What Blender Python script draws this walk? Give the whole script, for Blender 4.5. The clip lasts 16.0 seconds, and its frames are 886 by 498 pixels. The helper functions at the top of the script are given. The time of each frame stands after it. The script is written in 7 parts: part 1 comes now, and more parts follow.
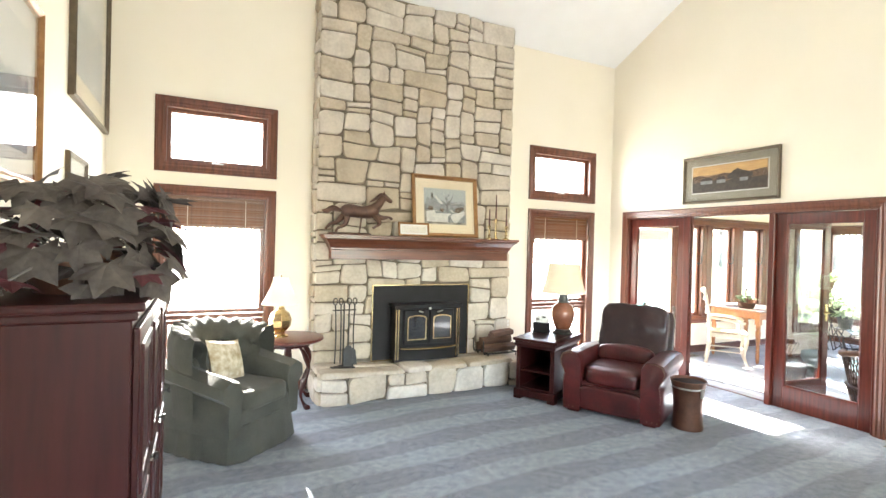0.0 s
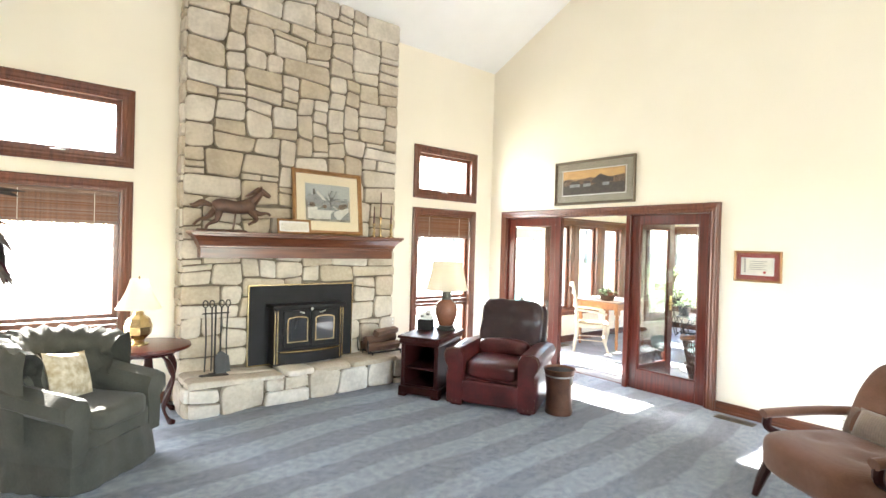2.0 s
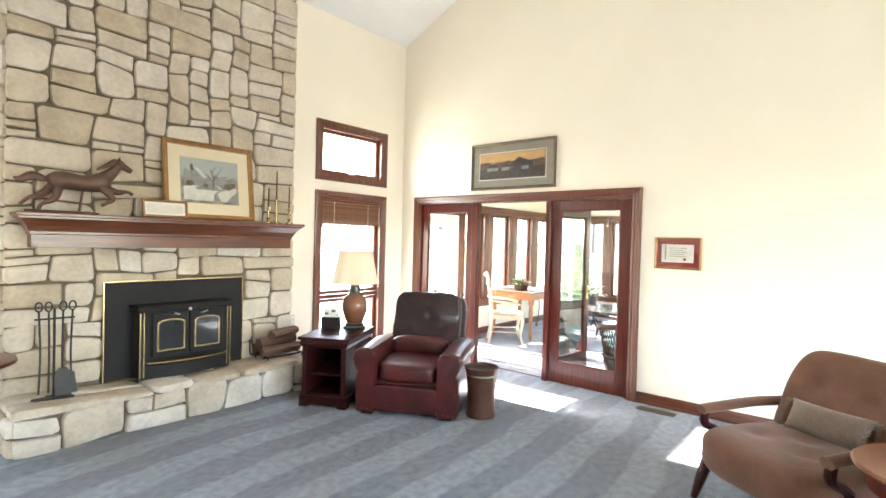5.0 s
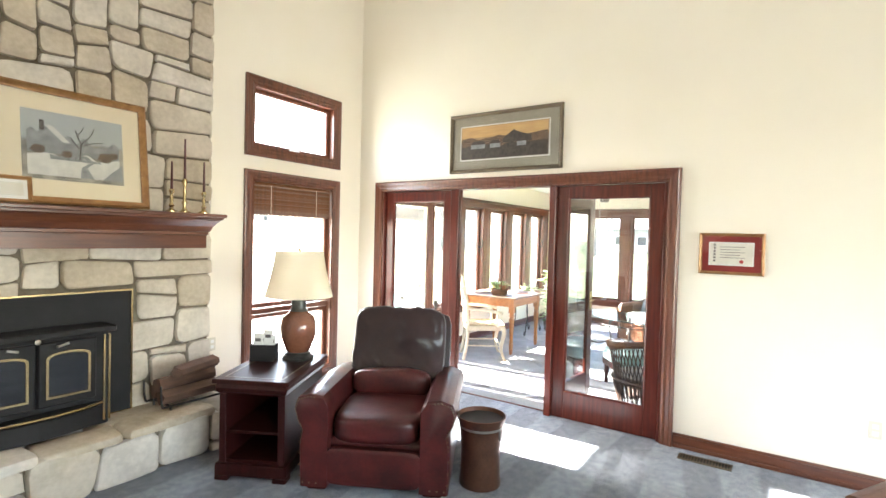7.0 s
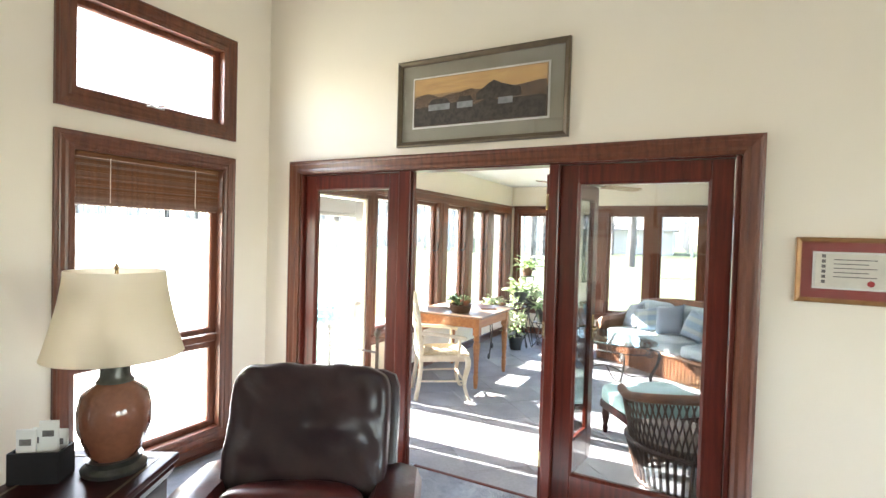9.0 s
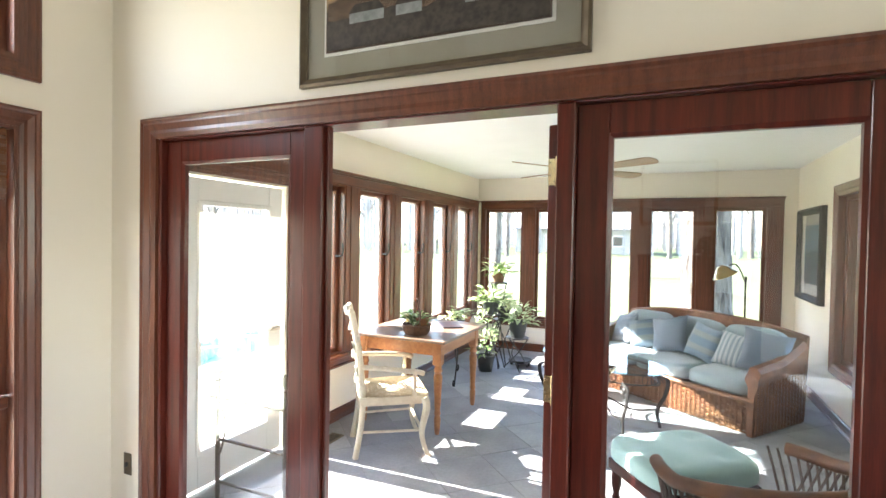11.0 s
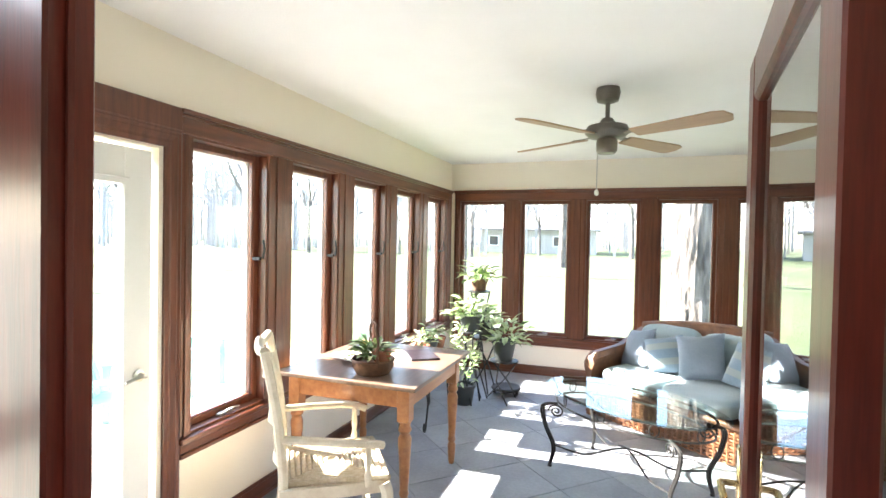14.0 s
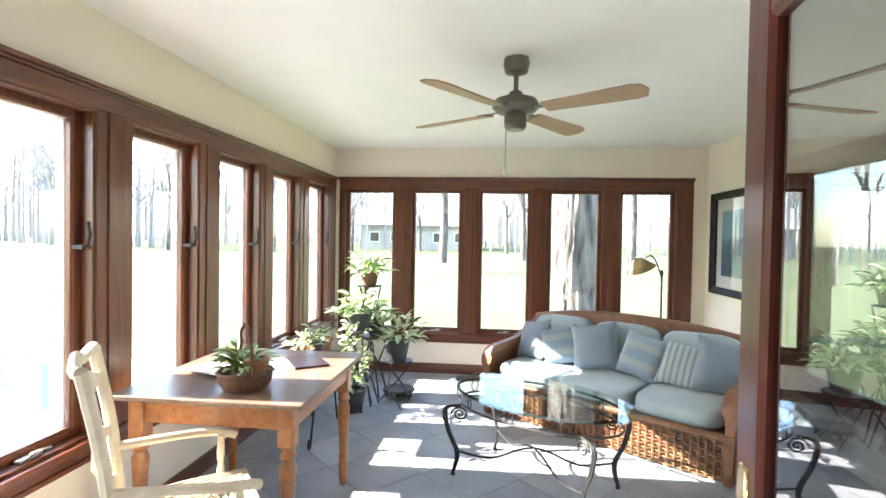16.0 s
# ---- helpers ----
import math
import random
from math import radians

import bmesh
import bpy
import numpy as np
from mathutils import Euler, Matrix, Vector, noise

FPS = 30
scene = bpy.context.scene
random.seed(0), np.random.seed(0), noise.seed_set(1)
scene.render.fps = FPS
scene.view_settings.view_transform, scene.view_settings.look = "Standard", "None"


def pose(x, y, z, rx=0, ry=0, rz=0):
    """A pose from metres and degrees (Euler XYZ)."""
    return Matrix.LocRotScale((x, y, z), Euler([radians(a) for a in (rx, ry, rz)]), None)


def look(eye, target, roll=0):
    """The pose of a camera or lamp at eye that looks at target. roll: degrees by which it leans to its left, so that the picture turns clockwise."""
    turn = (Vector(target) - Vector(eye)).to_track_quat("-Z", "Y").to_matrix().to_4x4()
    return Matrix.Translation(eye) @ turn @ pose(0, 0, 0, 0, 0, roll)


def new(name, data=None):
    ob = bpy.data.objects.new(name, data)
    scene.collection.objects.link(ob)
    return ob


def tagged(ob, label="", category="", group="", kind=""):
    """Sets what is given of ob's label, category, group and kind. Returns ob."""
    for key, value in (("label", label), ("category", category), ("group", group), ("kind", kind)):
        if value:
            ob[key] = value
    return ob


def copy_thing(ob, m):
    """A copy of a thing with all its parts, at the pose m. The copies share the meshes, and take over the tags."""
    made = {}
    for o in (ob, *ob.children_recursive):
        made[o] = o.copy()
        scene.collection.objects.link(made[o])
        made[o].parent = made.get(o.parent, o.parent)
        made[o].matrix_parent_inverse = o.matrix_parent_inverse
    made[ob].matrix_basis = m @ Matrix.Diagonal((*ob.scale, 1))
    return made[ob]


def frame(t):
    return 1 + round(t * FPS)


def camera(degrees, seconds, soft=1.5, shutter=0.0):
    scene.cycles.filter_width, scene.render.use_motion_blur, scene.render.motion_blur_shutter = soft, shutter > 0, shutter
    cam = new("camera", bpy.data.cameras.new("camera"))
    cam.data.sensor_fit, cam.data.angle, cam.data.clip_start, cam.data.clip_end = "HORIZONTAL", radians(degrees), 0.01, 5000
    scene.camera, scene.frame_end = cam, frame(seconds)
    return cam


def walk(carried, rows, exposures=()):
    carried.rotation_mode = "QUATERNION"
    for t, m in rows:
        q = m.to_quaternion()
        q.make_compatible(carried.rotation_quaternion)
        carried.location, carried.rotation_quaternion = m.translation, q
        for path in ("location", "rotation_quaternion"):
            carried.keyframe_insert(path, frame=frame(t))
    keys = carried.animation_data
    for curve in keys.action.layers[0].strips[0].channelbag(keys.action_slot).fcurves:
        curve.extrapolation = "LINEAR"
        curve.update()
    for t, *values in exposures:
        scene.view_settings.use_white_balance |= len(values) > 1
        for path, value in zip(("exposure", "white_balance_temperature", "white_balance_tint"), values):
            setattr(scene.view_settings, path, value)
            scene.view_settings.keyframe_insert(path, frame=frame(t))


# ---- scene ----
cam = camera(83.0, 16.0)
PATH = [
    (0, (0.723, 0.352, 1.665), (1.606, 2.146, 1.648), 1.5),
    (0.5, (0.723, 0.373, 1.666), (1.71, 2.112, 1.65), 1.6),
    (1, (0.721, 0.38, 1.674), (1.81, 2.057, 1.659), 1.5),
    (1.5, (0.728, 0.389, 1.688), (1.913, 2.0, 1.668), 1.5),
    (2, (0.746, 0.383, 1.669), (2.013, 1.93, 1.655), 1.6),
    (2.5, (0.757, 0.368, 1.656), (2.091, 1.859, 1.648), 1.5),
    (3, (0.767, 0.373, 1.65), (2.161, 1.807, 1.643), 1.5),
    (3.5, (0.793, 0.413, 1.647), (2.236, 1.798, 1.635), 1.6),
    (4, (0.872, 0.509, 1.638), (2.348, 1.858, 1.617), 1.5),
    (6.5, (1.754, 1.671, 1.614), (3.374, 2.842, 1.564), 1.6),
    (7, (2.051, 1.945, 1.62), (3.706, 3.068, 1.57), 1.5),
    (7.5, (2.372, 2.201, 1.644), (4.066, 3.262, 1.594), 1.5),
    (8, (2.701, 2.44, 1.648), (4.428, 3.447, 1.599), 1.5),
    (8.5, (3.061, 2.652, 1.646), (4.809, 3.621, 1.6), 1.8),
    (9, (3.413, 2.843, 1.654), (5.176, 3.787, 1.604), 1.6),
    (11.5, (4.921, 3.472, 1.627), (6.754, 4.272, 1.59), 0.9),
    (12, (5.185, 3.578, 1.618), (7.018, 4.377, 1.584), 0.8),
    (12.5, (5.423, 3.667, 1.611), (7.253, 4.473, 1.574), 0.8),
    (13, (5.622, 3.777, 1.616), (7.451, 4.586, 1.579), 1.0),
    (13.5, (5.784, 3.888, 1.614), (7.628, 4.662, 1.577), 1.1),
    (14, (5.916, 3.972, 1.599), (7.798, 4.648, 1.563), 1.1),
    (14.5, (6.033, 4.03, 1.58), (7.953, 4.587, 1.541), 1.1),
    (15, (6.138, 4.083, 1.561), (8.09, 4.516, 1.523), 1.0),
    (15.5, (6.232, 4.14, 1.539), (8.206, 4.458, 1.505), 1.1),
    (16, (6.32, 4.181, 1.527), (8.308, 4.393, 1.487), 1.0),
]
walk(cam, [(t, look(eye, target, roll)) for t, eye, target, roll in PATH],
     [(0, 4.8), (4, 4.65), (7, 4.5), (8, 4.2), (9, 3.9), (11.5, 3.75), (13, 3.85), (14.5, 3.6), (16, 3.5)])

# ---- daylight ----
SUN_ELEV, SUN_DIR = radians(30.5), Vector((-0.035, 1.0))
world = bpy.data.worlds.new("sky")
scene.world = world
world.use_nodes = True
_w = world.node_tree
_sky = _w.nodes.new("ShaderNodeTexSky")
_sky.sky_type, _sky.sun_disc = "NISHITA", False
_sky.sun_elevation, _sky.sun_rotation = SUN_ELEV, math.atan2(SUN_DIR.x, SUN_DIR.y)
_w.links.new(_sky.outputs[0], _w.nodes["Background"].inputs[0])
_w.nodes["Background"].inputs[1].default_value = 0.15


def lamp_sun(strength):
    d = bpy.data.lights.new("sun", "SUN")
    d.energy, d.angle, d.color = strength, radians(0.6), (1.0, 0.965, 0.90)
    h = SUN_DIR.normalized() * math.cos(SUN_ELEV)
    o = new("sun", d)
    o.matrix_world = look((h.x * 30, h.y * 30, 30 * math.sin(SUN_ELEV)), (0, 0, 0))


def lamp_window(m, w, h, power):
    """Sky light in a window's opening, shining into the room."""
    d = bpy.data.lights.new("window_light", "AREA")
    d.shape, d.size, d.size_y, d.energy, d.color = "RECTANGLE", w, h, power, (1.0, 0.97, 0.93)
    o = new("window_light", d)
    o.matrix_world = m
    o.visible_camera = True
    return o


lamp_sun(5.0)

# ---- materials ----
def mat(name, a, b=None, rough=0.5, metal=0.0, scale=8.0, stretch=(1, 1, 1), bump=0.1, bump_scale=60.0, fine=0.35, detail=6, coat=0.0, sheen=0.0, sub=0.0, each=0.0):
    """A surface with colour from a to b over broad patches and fine grain, and a fine relief."""
    m = bpy.data.materials.new(name)
    m.use_nodes = True
    t = m.node_tree
    p = t.nodes["Principled BSDF"]
    b = b or tuple(c * 0.85 for c in a)
    geo = t.nodes.new("ShaderNodeTexCoord")
    mp = t.nodes.new("ShaderNodeMapping")
    mp.inputs["Scale"].default_value = stretch
    t.links.new(geo.outputs["Object"], mp.inputs[0])
    n1, n2 = t.nodes.new("ShaderNodeTexNoise"), t.nodes.new("ShaderNodeTexNoise")
    n1.inputs["Scale"].default_value, n1.inputs["Detail"].default_value = scale, detail
    n2.inputs["Scale"].default_value, n2.inputs["Detail"].default_value = bump_scale, 4
    for n in (n1, n2):
        t.links.new(mp.outputs[0], n.inputs["Vector"])
    mix = t.nodes.new("ShaderNodeMath")
    mix.operation = "MULTIPLY_ADD"
    mix.inputs[1].default_value = fine
    t.links.new(n2.outputs[0], mix.inputs[0])
    sub1 = t.nodes.new("ShaderNodeMath")
    sub1.operation = "SUBTRACT"
    sub1.inputs[1].default_value = fine * 0.5
    t.links.new(n1.outputs[0], sub1.inputs[0])
    t.links.new(sub1.outputs[0], mix.inputs[2])
    ramp = t.nodes.new("ShaderNodeValToRGB")
    ramp.color_ramp.elements[0].position, ramp.color_ramp.elements[1].position = 0.3, 0.7
    ramp.color_ramp.elements[0].color, ramp.color_ramp.elements[1].color = (*a, 1), (*b, 1)
    t.links.new(mix.outputs[0], ramp.inputs[0])
    col = ramp.outputs[0]
    if each:
        info = t.nodes.new("ShaderNodeObjectInfo")
        hsv = t.nodes.new("ShaderNodeHueSaturation")
        mr = t.nodes.new("ShaderNodeMapRange")
        mr.inputs[3].default_value, mr.inputs[4].default_value = 1 - each, 1 + each
        t.links.new(info.outputs["Random"], mr.inputs[0])
        t.links.new(mr.outputs[0], hsv.inputs["Value"])
        mr2 = t.nodes.new("ShaderNodeMapRange")
        mr2.inputs[3].default_value, mr2.inputs[4].default_value = 1.25, 0.7
        t.links.new(info.outputs["Random"], mr2.inputs[0])
        t.links.new(mr2.outputs[0], hsv.inputs["Saturation"])
        t.links.new(col, hsv.inputs["Color"])
        col = hsv.outputs[0]
    t.links.new(col, p.inputs["Base Color"])
    p.inputs["Roughness"].default_value, p.inputs["Metallic"].default_value = rough, metal
    p.inputs["Coat Weight"].default_value, p.inputs["Coat Roughness"].default_value = coat, 0.15
    p.inputs["Sheen Weight"].default_value = sheen
    if bump:
        bn = t.nodes.new("ShaderNodeBump")
        bn.inputs["Strength"].default_value, bn.inputs["Distance"].default_value = bump, 0.01
        t.links.new(mix.outputs[0], bn.inputs["Height"])
        t.links.new(bn.outputs[0], p.inputs["Normal"])
    return m


def glass_mat(name, tint=(1, 1, 1), rough=0.0, gloss=0.045, power=5.0):
    """Thin clear pane: sees straight through, with a mirror gloss by Fresnel."""
    m = bpy.data.materials.new(name)
    m.use_nodes = True
    t = m.node_tree
    t.nodes.remove(t.nodes["Principled BSDF"])
    out = t.nodes["Material Output"]
    tr, gl, lw, mx = (t.nodes.new(k) for k in ("ShaderNodeBsdfTransparent", "ShaderNodeBsdfGlossy", "ShaderNodeLayerWeight", "ShaderNodeMixShader"))
    tr.inputs[0].default_value = (*tint, 1)
    gl.inputs["Roughness"].default_value = rough
    lw.inputs[0].default_value = 0.5
    pw, ma = t.nodes.new("ShaderNodeMath"), t.nodes.new("ShaderNodeMath")
    pw.operation, ma.operation = "POWER", "MULTIPLY_ADD"
    pw.inputs[1].default_value, ma.inputs[1].default_value, ma.inputs[2].default_value = power, 0.98 - gloss, gloss
    t.links.new(lw.outputs["Facing"], pw.inputs[0])
    t.links.new(pw.outputs[0], ma.inputs[0])
    t.links.new(ma.outputs[0], mx.inputs[0])
    t.links.new(tr.outputs[0], mx.inputs[1])
    t.links.new(gl.outputs[0], mx.inputs[2])
    t.links.new(mx.outputs[0], out.inputs[0])
    return m


def cloth_mat(name, a, b, thread=260.0, rough=0.9, stripes=None, sheen=0.3, bump=0.25):
    """Woven cloth: a fine weave under broad unevenness; stripes: a third colour in bands."""
    m = mat(name, a, b, rough=rough, scale=5, bump=0, sheen=sheen)
    t = m.node_tree
    p = t.nodes["Principled BSDF"]
    tc = t.nodes["Texture Coordinate"]
    ws = []
    for direction in ("X", "Z"):
        w = t.nodes.new("ShaderNodeTexWave")
        w.bands_direction = direction
        w.inputs["Scale"].default_value, w.inputs["Distortion"].default_value = thread / 6, 1.5
        t.links.new(tc.outputs["Object"], w.inputs["Vector"])
        ws.append(w)
    ad = t.nodes.new("ShaderNodeMath")
    t.links.new(ws[0].outputs[1], ad.inputs[0])
    t.links.new(ws[1].outputs[1], ad.inputs[1])
    bn = t.nodes.new("ShaderNodeBump")
    bn.inputs["Strength"].default_value, bn.inputs["Distance"].default_value = bump, 0.002
    t.links.new(ad.outputs[0], bn.inputs["Height"])
    t.links.new(bn.outputs[0], p.inputs["Normal"])
    if stripes:
        colour, width, axis = stripes
        w = t.nodes.new("ShaderNodeTexWave")
        w.bands_direction = axis
        w.inputs["Scale"].default_value, w.inputs["Distortion"].default_value = width, 0.4
        t.links.new(tc.outputs["Object"], w.inputs["Vector"])
        r = t.nodes.new("ShaderNodeValToRGB")
        r.color_ramp.elements[0].position, r.color_ramp.elements[1].position = 0.55, 0.7
        mx = t.nodes.new("ShaderNodeMixRGB")
        t.links.new(w.outputs[0], r.inputs[0])
        t.links.new(r.outputs[0], mx.inputs[0])
        src = p.inputs["Base Color"].links[0].from_socket
        t.links.new(src, mx.inputs[1])
        mx.inputs[2].default_value = (*colour, 1)
        t.links.new(mx.outputs[0], p.inputs["Base Color"])
    return m


def carpet_mat():
    """Grey-blue pile with the broad nap bands that a vacuum cleaner leaves."""
    m = mat("carpet", (0.15, 0.175, 0.215), (0.27, 0.30, 0.345), rough=0.95, scale=16, bump=0.9, bump_scale=260, fine=0.9, sheen=0.3)
    t = m.node_tree
    p = t.nodes["Principled BSDF"]
    tc = t.nodes["Texture Coordinate"]
    mp = t.nodes.new("ShaderNodeMapping")
    mp.inputs["Rotation"].default_value = (0, 0, radians(-3))
    w = t.nodes.new("ShaderNodeTexWave")
    w.bands_direction, w.wave_profile = "Y", "SIN"
    w.inputs["Scale"].default_value, w.inputs["Distortion"].default_value = 0.62, 2.2
    w.inputs["Detail"].default_value, w.inputs["Detail Scale"].default_value = 3.0, 1.2
    t.links.new(tc.outputs["Object"], mp.inputs[0])
    t.links.new(mp.outputs[0], w.inputs["Vector"])
    r = t.nodes.new("ShaderNodeValToRGB")
    r.color_ramp.elements[0].position, r.color_ramp.elements[1].position = 0.42, 0.58
    r.color_ramp.elements[0].color, r.color_ramp.elements[1].color = (0.78, 0.78, 0.79, 1), (1.16, 1.16, 1.15, 1)
    t.links.new(w.outputs[1], r.inputs[0])
    mx = t.nodes.new("ShaderNodeMixRGB")
    mx.blend_type = "MULTIPLY"
    mx.inputs[0].default_value = 1.0
    t.links.new(p.inputs["Base Color"].links[0].from_socket, mx.inputs[1])
    t.links.new(r.outputs[0], mx.inputs[2])
    t.links.new(mx.outputs[0], p.inputs["Base Color"])
    return m


def matte(m, level):
    """Set a material's specular level, to weaken its gloss."""
    m.node_tree.nodes["Principled BSDF"].inputs["Specular IOR Level"].default_value = level


WALL = mat("cream_wall_paint", (0.86, 0.79, 0.665), (0.83, 0.76, 0.635), rough=0.75, scale=1.5, bump=0.06, bump_scale=180)
CEIL = mat("white_ceiling_plaster", (0.88, 0.87, 0.85), (0.85, 0.84, 0.82), rough=0.85, scale=3, bump=0.3, bump_scale=90)
TRIM = mat("stained_oak_trim", (0.165, 0.050, 0.022), (0.08, 0.023, 0.011), rough=0.36, scale=4, stretch=(9, 9, 0.7), bump=0.06, bump_scale=30, coat=0.25)
TRIM_H = mat("stained_oak_rail", (0.165, 0.050, 0.022), (0.08, 0.023, 0.011), rough=0.32, scale=4, stretch=(0.7, 9, 9), bump=0.06, bump_scale=30, coat=0.35)
DOORW = mat("cherry_door_wood", (0.12, 0.020, 0.011), (0.055, 0.010, 0.006), rough=0.30, scale=4, stretch=(9, 9, 0.6), bump=0.05, bump_scale=30, coat=0.2)
MAHOG = mat("mahogany", (0.032, 0.0052, 0.0045), (0.019, 0.0034, 0.003), rough=0.42, fine=0.15, scale=4, stretch=(8, 8, 0.7), bump=0.015, bump_scale=30, coat=0.12)
PINE = mat("honey_pine", (0.40, 0.17, 0.06), (0.27, 0.10, 0.035), rough=0.35, scale=4, stretch=(0.8, 8, 8), bump=0.06, bump_scale=30, coat=0.25)
CARPET = carpet_mat()
TILE = mat("slate_tile", (0.20, 0.205, 0.222), (0.30, 0.305, 0.322), rough=0.55, scale=2.5, bump=0.2, bump_scale=40, each=0.10)
GROUT = mat("dark_grout", (0.19, 0.193, 0.207), (0.25, 0.25, 0.262), rough=0.9, scale=20)
STONE = mat("limestone_block", (0.60, 0.525, 0.425), (0.45, 0.385, 0.305), rough=0.85, scale=5, bump=0.4, bump_scale=28, fine=0.6, each=0.13)
MORTAR = mat("mortar", (0.20, 0.165, 0.12), (0.14, 0.115, 0.085), rough=0.95, scale=14, bump=0.5, bump_scale=80)
ROUNDTOP = mat("polished_cherry_top", (0.21, 0.072, 0.028), (0.14, 0.045, 0.018), rough=0.33, scale=4, stretch=(0.8, 8, 8), bump=0.04, bump_scale=30, coat=0.2)
# pine for the table top, its shade put into a grey-brown colour
SHADETOP = mat("shade_painted_pine_top", (0.20, 0.125, 0.085), (0.13, 0.085, 0.06), rough=0.35, scale=4, stretch=(0.8, 8, 8), bump=0.06, bump_scale=30, coat=0.2)
GLASS = glass_mat("window_glass")
PGLASS = glass_mat("panel_glass", gloss=0.06, power=3.5)
# same glazing as PGLASS, tinted dark to dim the view behind the open door
DGLASS = glass_mat("dimmed_door_glass", (0.58, 0.61, 0.60), gloss=0.12, power=2.0)
BRASS = mat("brass", (0.58, 0.45, 0.25), (0.46, 0.34, 0.18), rough=0.25, metal=1.0, scale=9, bump=0.02)
BLACK = mat("black_iron", (0.022, 0.021, 0.02), (0.035, 0.032, 0.03), rough=0.5, metal=0.4, scale=20, bump=0.12)
STEEL = mat("matte_black_steel", (0.020, 0.018, 0.019), (0.015, 0.014, 0.014), rough=0.58, metal=0.0, scale=6, bump=0.03)
NICKEL = mat("brushed_nickel", (0.55, 0.53, 0.49), (0.45, 0.43, 0.4), rough=0.3, metal=1.0, scale=30, bump=0.03)
WHITE = mat("white_paint", (0.80, 0.79, 0.76), (0.76, 0.75, 0.71), rough=0.45, scale=3, bump=0.03)
GRASS = mat("lawn", (0.055, 0.08, 0.022), (0.09, 0.105, 0.04), rough=0.95, scale=0.25, bump=0.5, bump_scale=30, fine=0.6)
BARK = mat("bark", (0.20, 0.175, 0.155), (0.022, 0.018, 0.016), rough=0.95, scale=7, stretch=(1, 1, 0.22), bump=1.0, bump_scale=26, fine=0.6)
TWIG = mat("bare_branches", (0.19, 0.17, 0.155), (0.13, 0.115, 0.105), rough=0.95, scale=3, bump=0.3)
# distance haze is put into this colour; near branches use the darker TWIG
HAZE = mat("far_stems_haze_in_colour", (0.36, 0.35, 0.35), (0.28, 0.27, 0.27), rough=0.95, scale=3, bump=0.1)
CONC = mat("patio_concrete", (0.42, 0.41, 0.38), (0.33, 0.32, 0.30), rough=0.9, scale=3, bump=0.3)
LEATHER = mat("oxblood_leather", (0.085, 0.014, 0.013), (0.030, 0.007, 0.007), rough=0.36, scale=6, bump=0.25, bump_scale=45, coat=0.15)
LEATHER_D = mat("worn_dark_leather", (0.030, 0.013, 0.014), (0.018, 0.010, 0.012), rough=0.33, scale=6, bump=0.3, bump_scale=30, coat=0.15)
GREENF = cloth_mat("sage_green_upholstery", (0.076, 0.074, 0.060), (0.050, 0.049, 0.040), sheen=0.1)
TANF = cloth_mat("tan_velvet", (0.165, 0.078, 0.047), (0.115, 0.053, 0.032), sheen=0.25)
FLORAL = mat("floral_brocade", (0.62, 0.56, 0.44), (0.30, 0.23, 0.13), rough=0.85, scale=16, bump=0.15, detail=2, fine=0.1)
CREAMF = cloth_mat("cream_upholstery", (0.52, 0.46, 0.36), (0.44, 0.39, 0.30))
BRAID = cloth_mat("grey_brown_chenille", (0.18, 0.125, 0.088), (0.10, 0.07, 0.05), thread=120)
BLUEF = cloth_mat("pale_blue_cotton", (0.33, 0.40, 0.42), (0.27, 0.345, 0.37))
BLUEG = cloth_mat("grey_blue_linen", (0.18, 0.215, 0.26), (0.14, 0.175, 0.215))
STRIPE = cloth_mat("striped_cotton", (0.38, 0.41, 0.41), (0.33, 0.36, 0.36), stripes=((0.19, 0.24, 0.28), 7.0, "X"))
PLAID = cloth_mat("blue_and_sage_block_cotton", (0.20, 0.26, 0.32), (0.15, 0.21, 0.27), stripes=((0.25, 0.285, 0.28), 2.2, "Z"))
TEAL = cloth_mat("teal_cotton", (0.30, 0.46, 0.45), (0.25, 0.41, 0.41))
WICKER = mat("brown_wicker", (0.22, 0.095, 0.042), (0.12, 0.05, 0.025), rough=0.5, scale=14, bump=0.3)
WICKER_D = mat("dark_wicker", (0.09, 0.05, 0.035), (0.05, 0.03, 0.022), rough=0.5, scale=14, bump=0.3)
CREAMW = mat("antiqued_cream_paint", (0.70, 0.62, 0.48), (0.55, 0.46, 0.33), rough=0.5, scale=10, bump=0.12)
RUSH = mat("woven_rush", (0.58, 0.50, 0.37), (0.42, 0.34, 0.22), rough=0.8, scale=40, bump=0.5, bump_scale=140)
SHADE = mat("cream_silk_shade", (0.80, 0.74, 0.62), (0.76, 0.70, 0.58), rough=0.8, scale=5, bump=0.05)
for _m in (SHADE,):
    _p = _m.node_tree.nodes["Principled BSDF"]
    _t = _m.node_tree
    _tl, _mx = _t.nodes.new("ShaderNodeBsdfTranslucent"), _t.nodes.new("ShaderNodeMixShader")
    _tl.inputs[0].default_value = (0.92, 0.88, 0.78, 1)
    _mx.inputs[0].default_value = 0.75
    _t.links.new(_p.outputs[0], _mx.inputs[1])
    _t.links.new(_tl.outputs[0], _mx.inputs[2])
    _t.links.new(_mx.outputs[0], _t.nodes["Material Output"].inputs[0])
for _m, _k in ((DOORW, 0.32), (MAHOG, 0.18), (STEEL, 0.2), (GREENF, 0.15), (TANF, 0.15), (LEATHER, 0.35), (LEATHER_D, 0.35), (MORTAR, 0.1), (STONE, 0.2), (CARPET, 0.1)):
    matte(_m, _k)
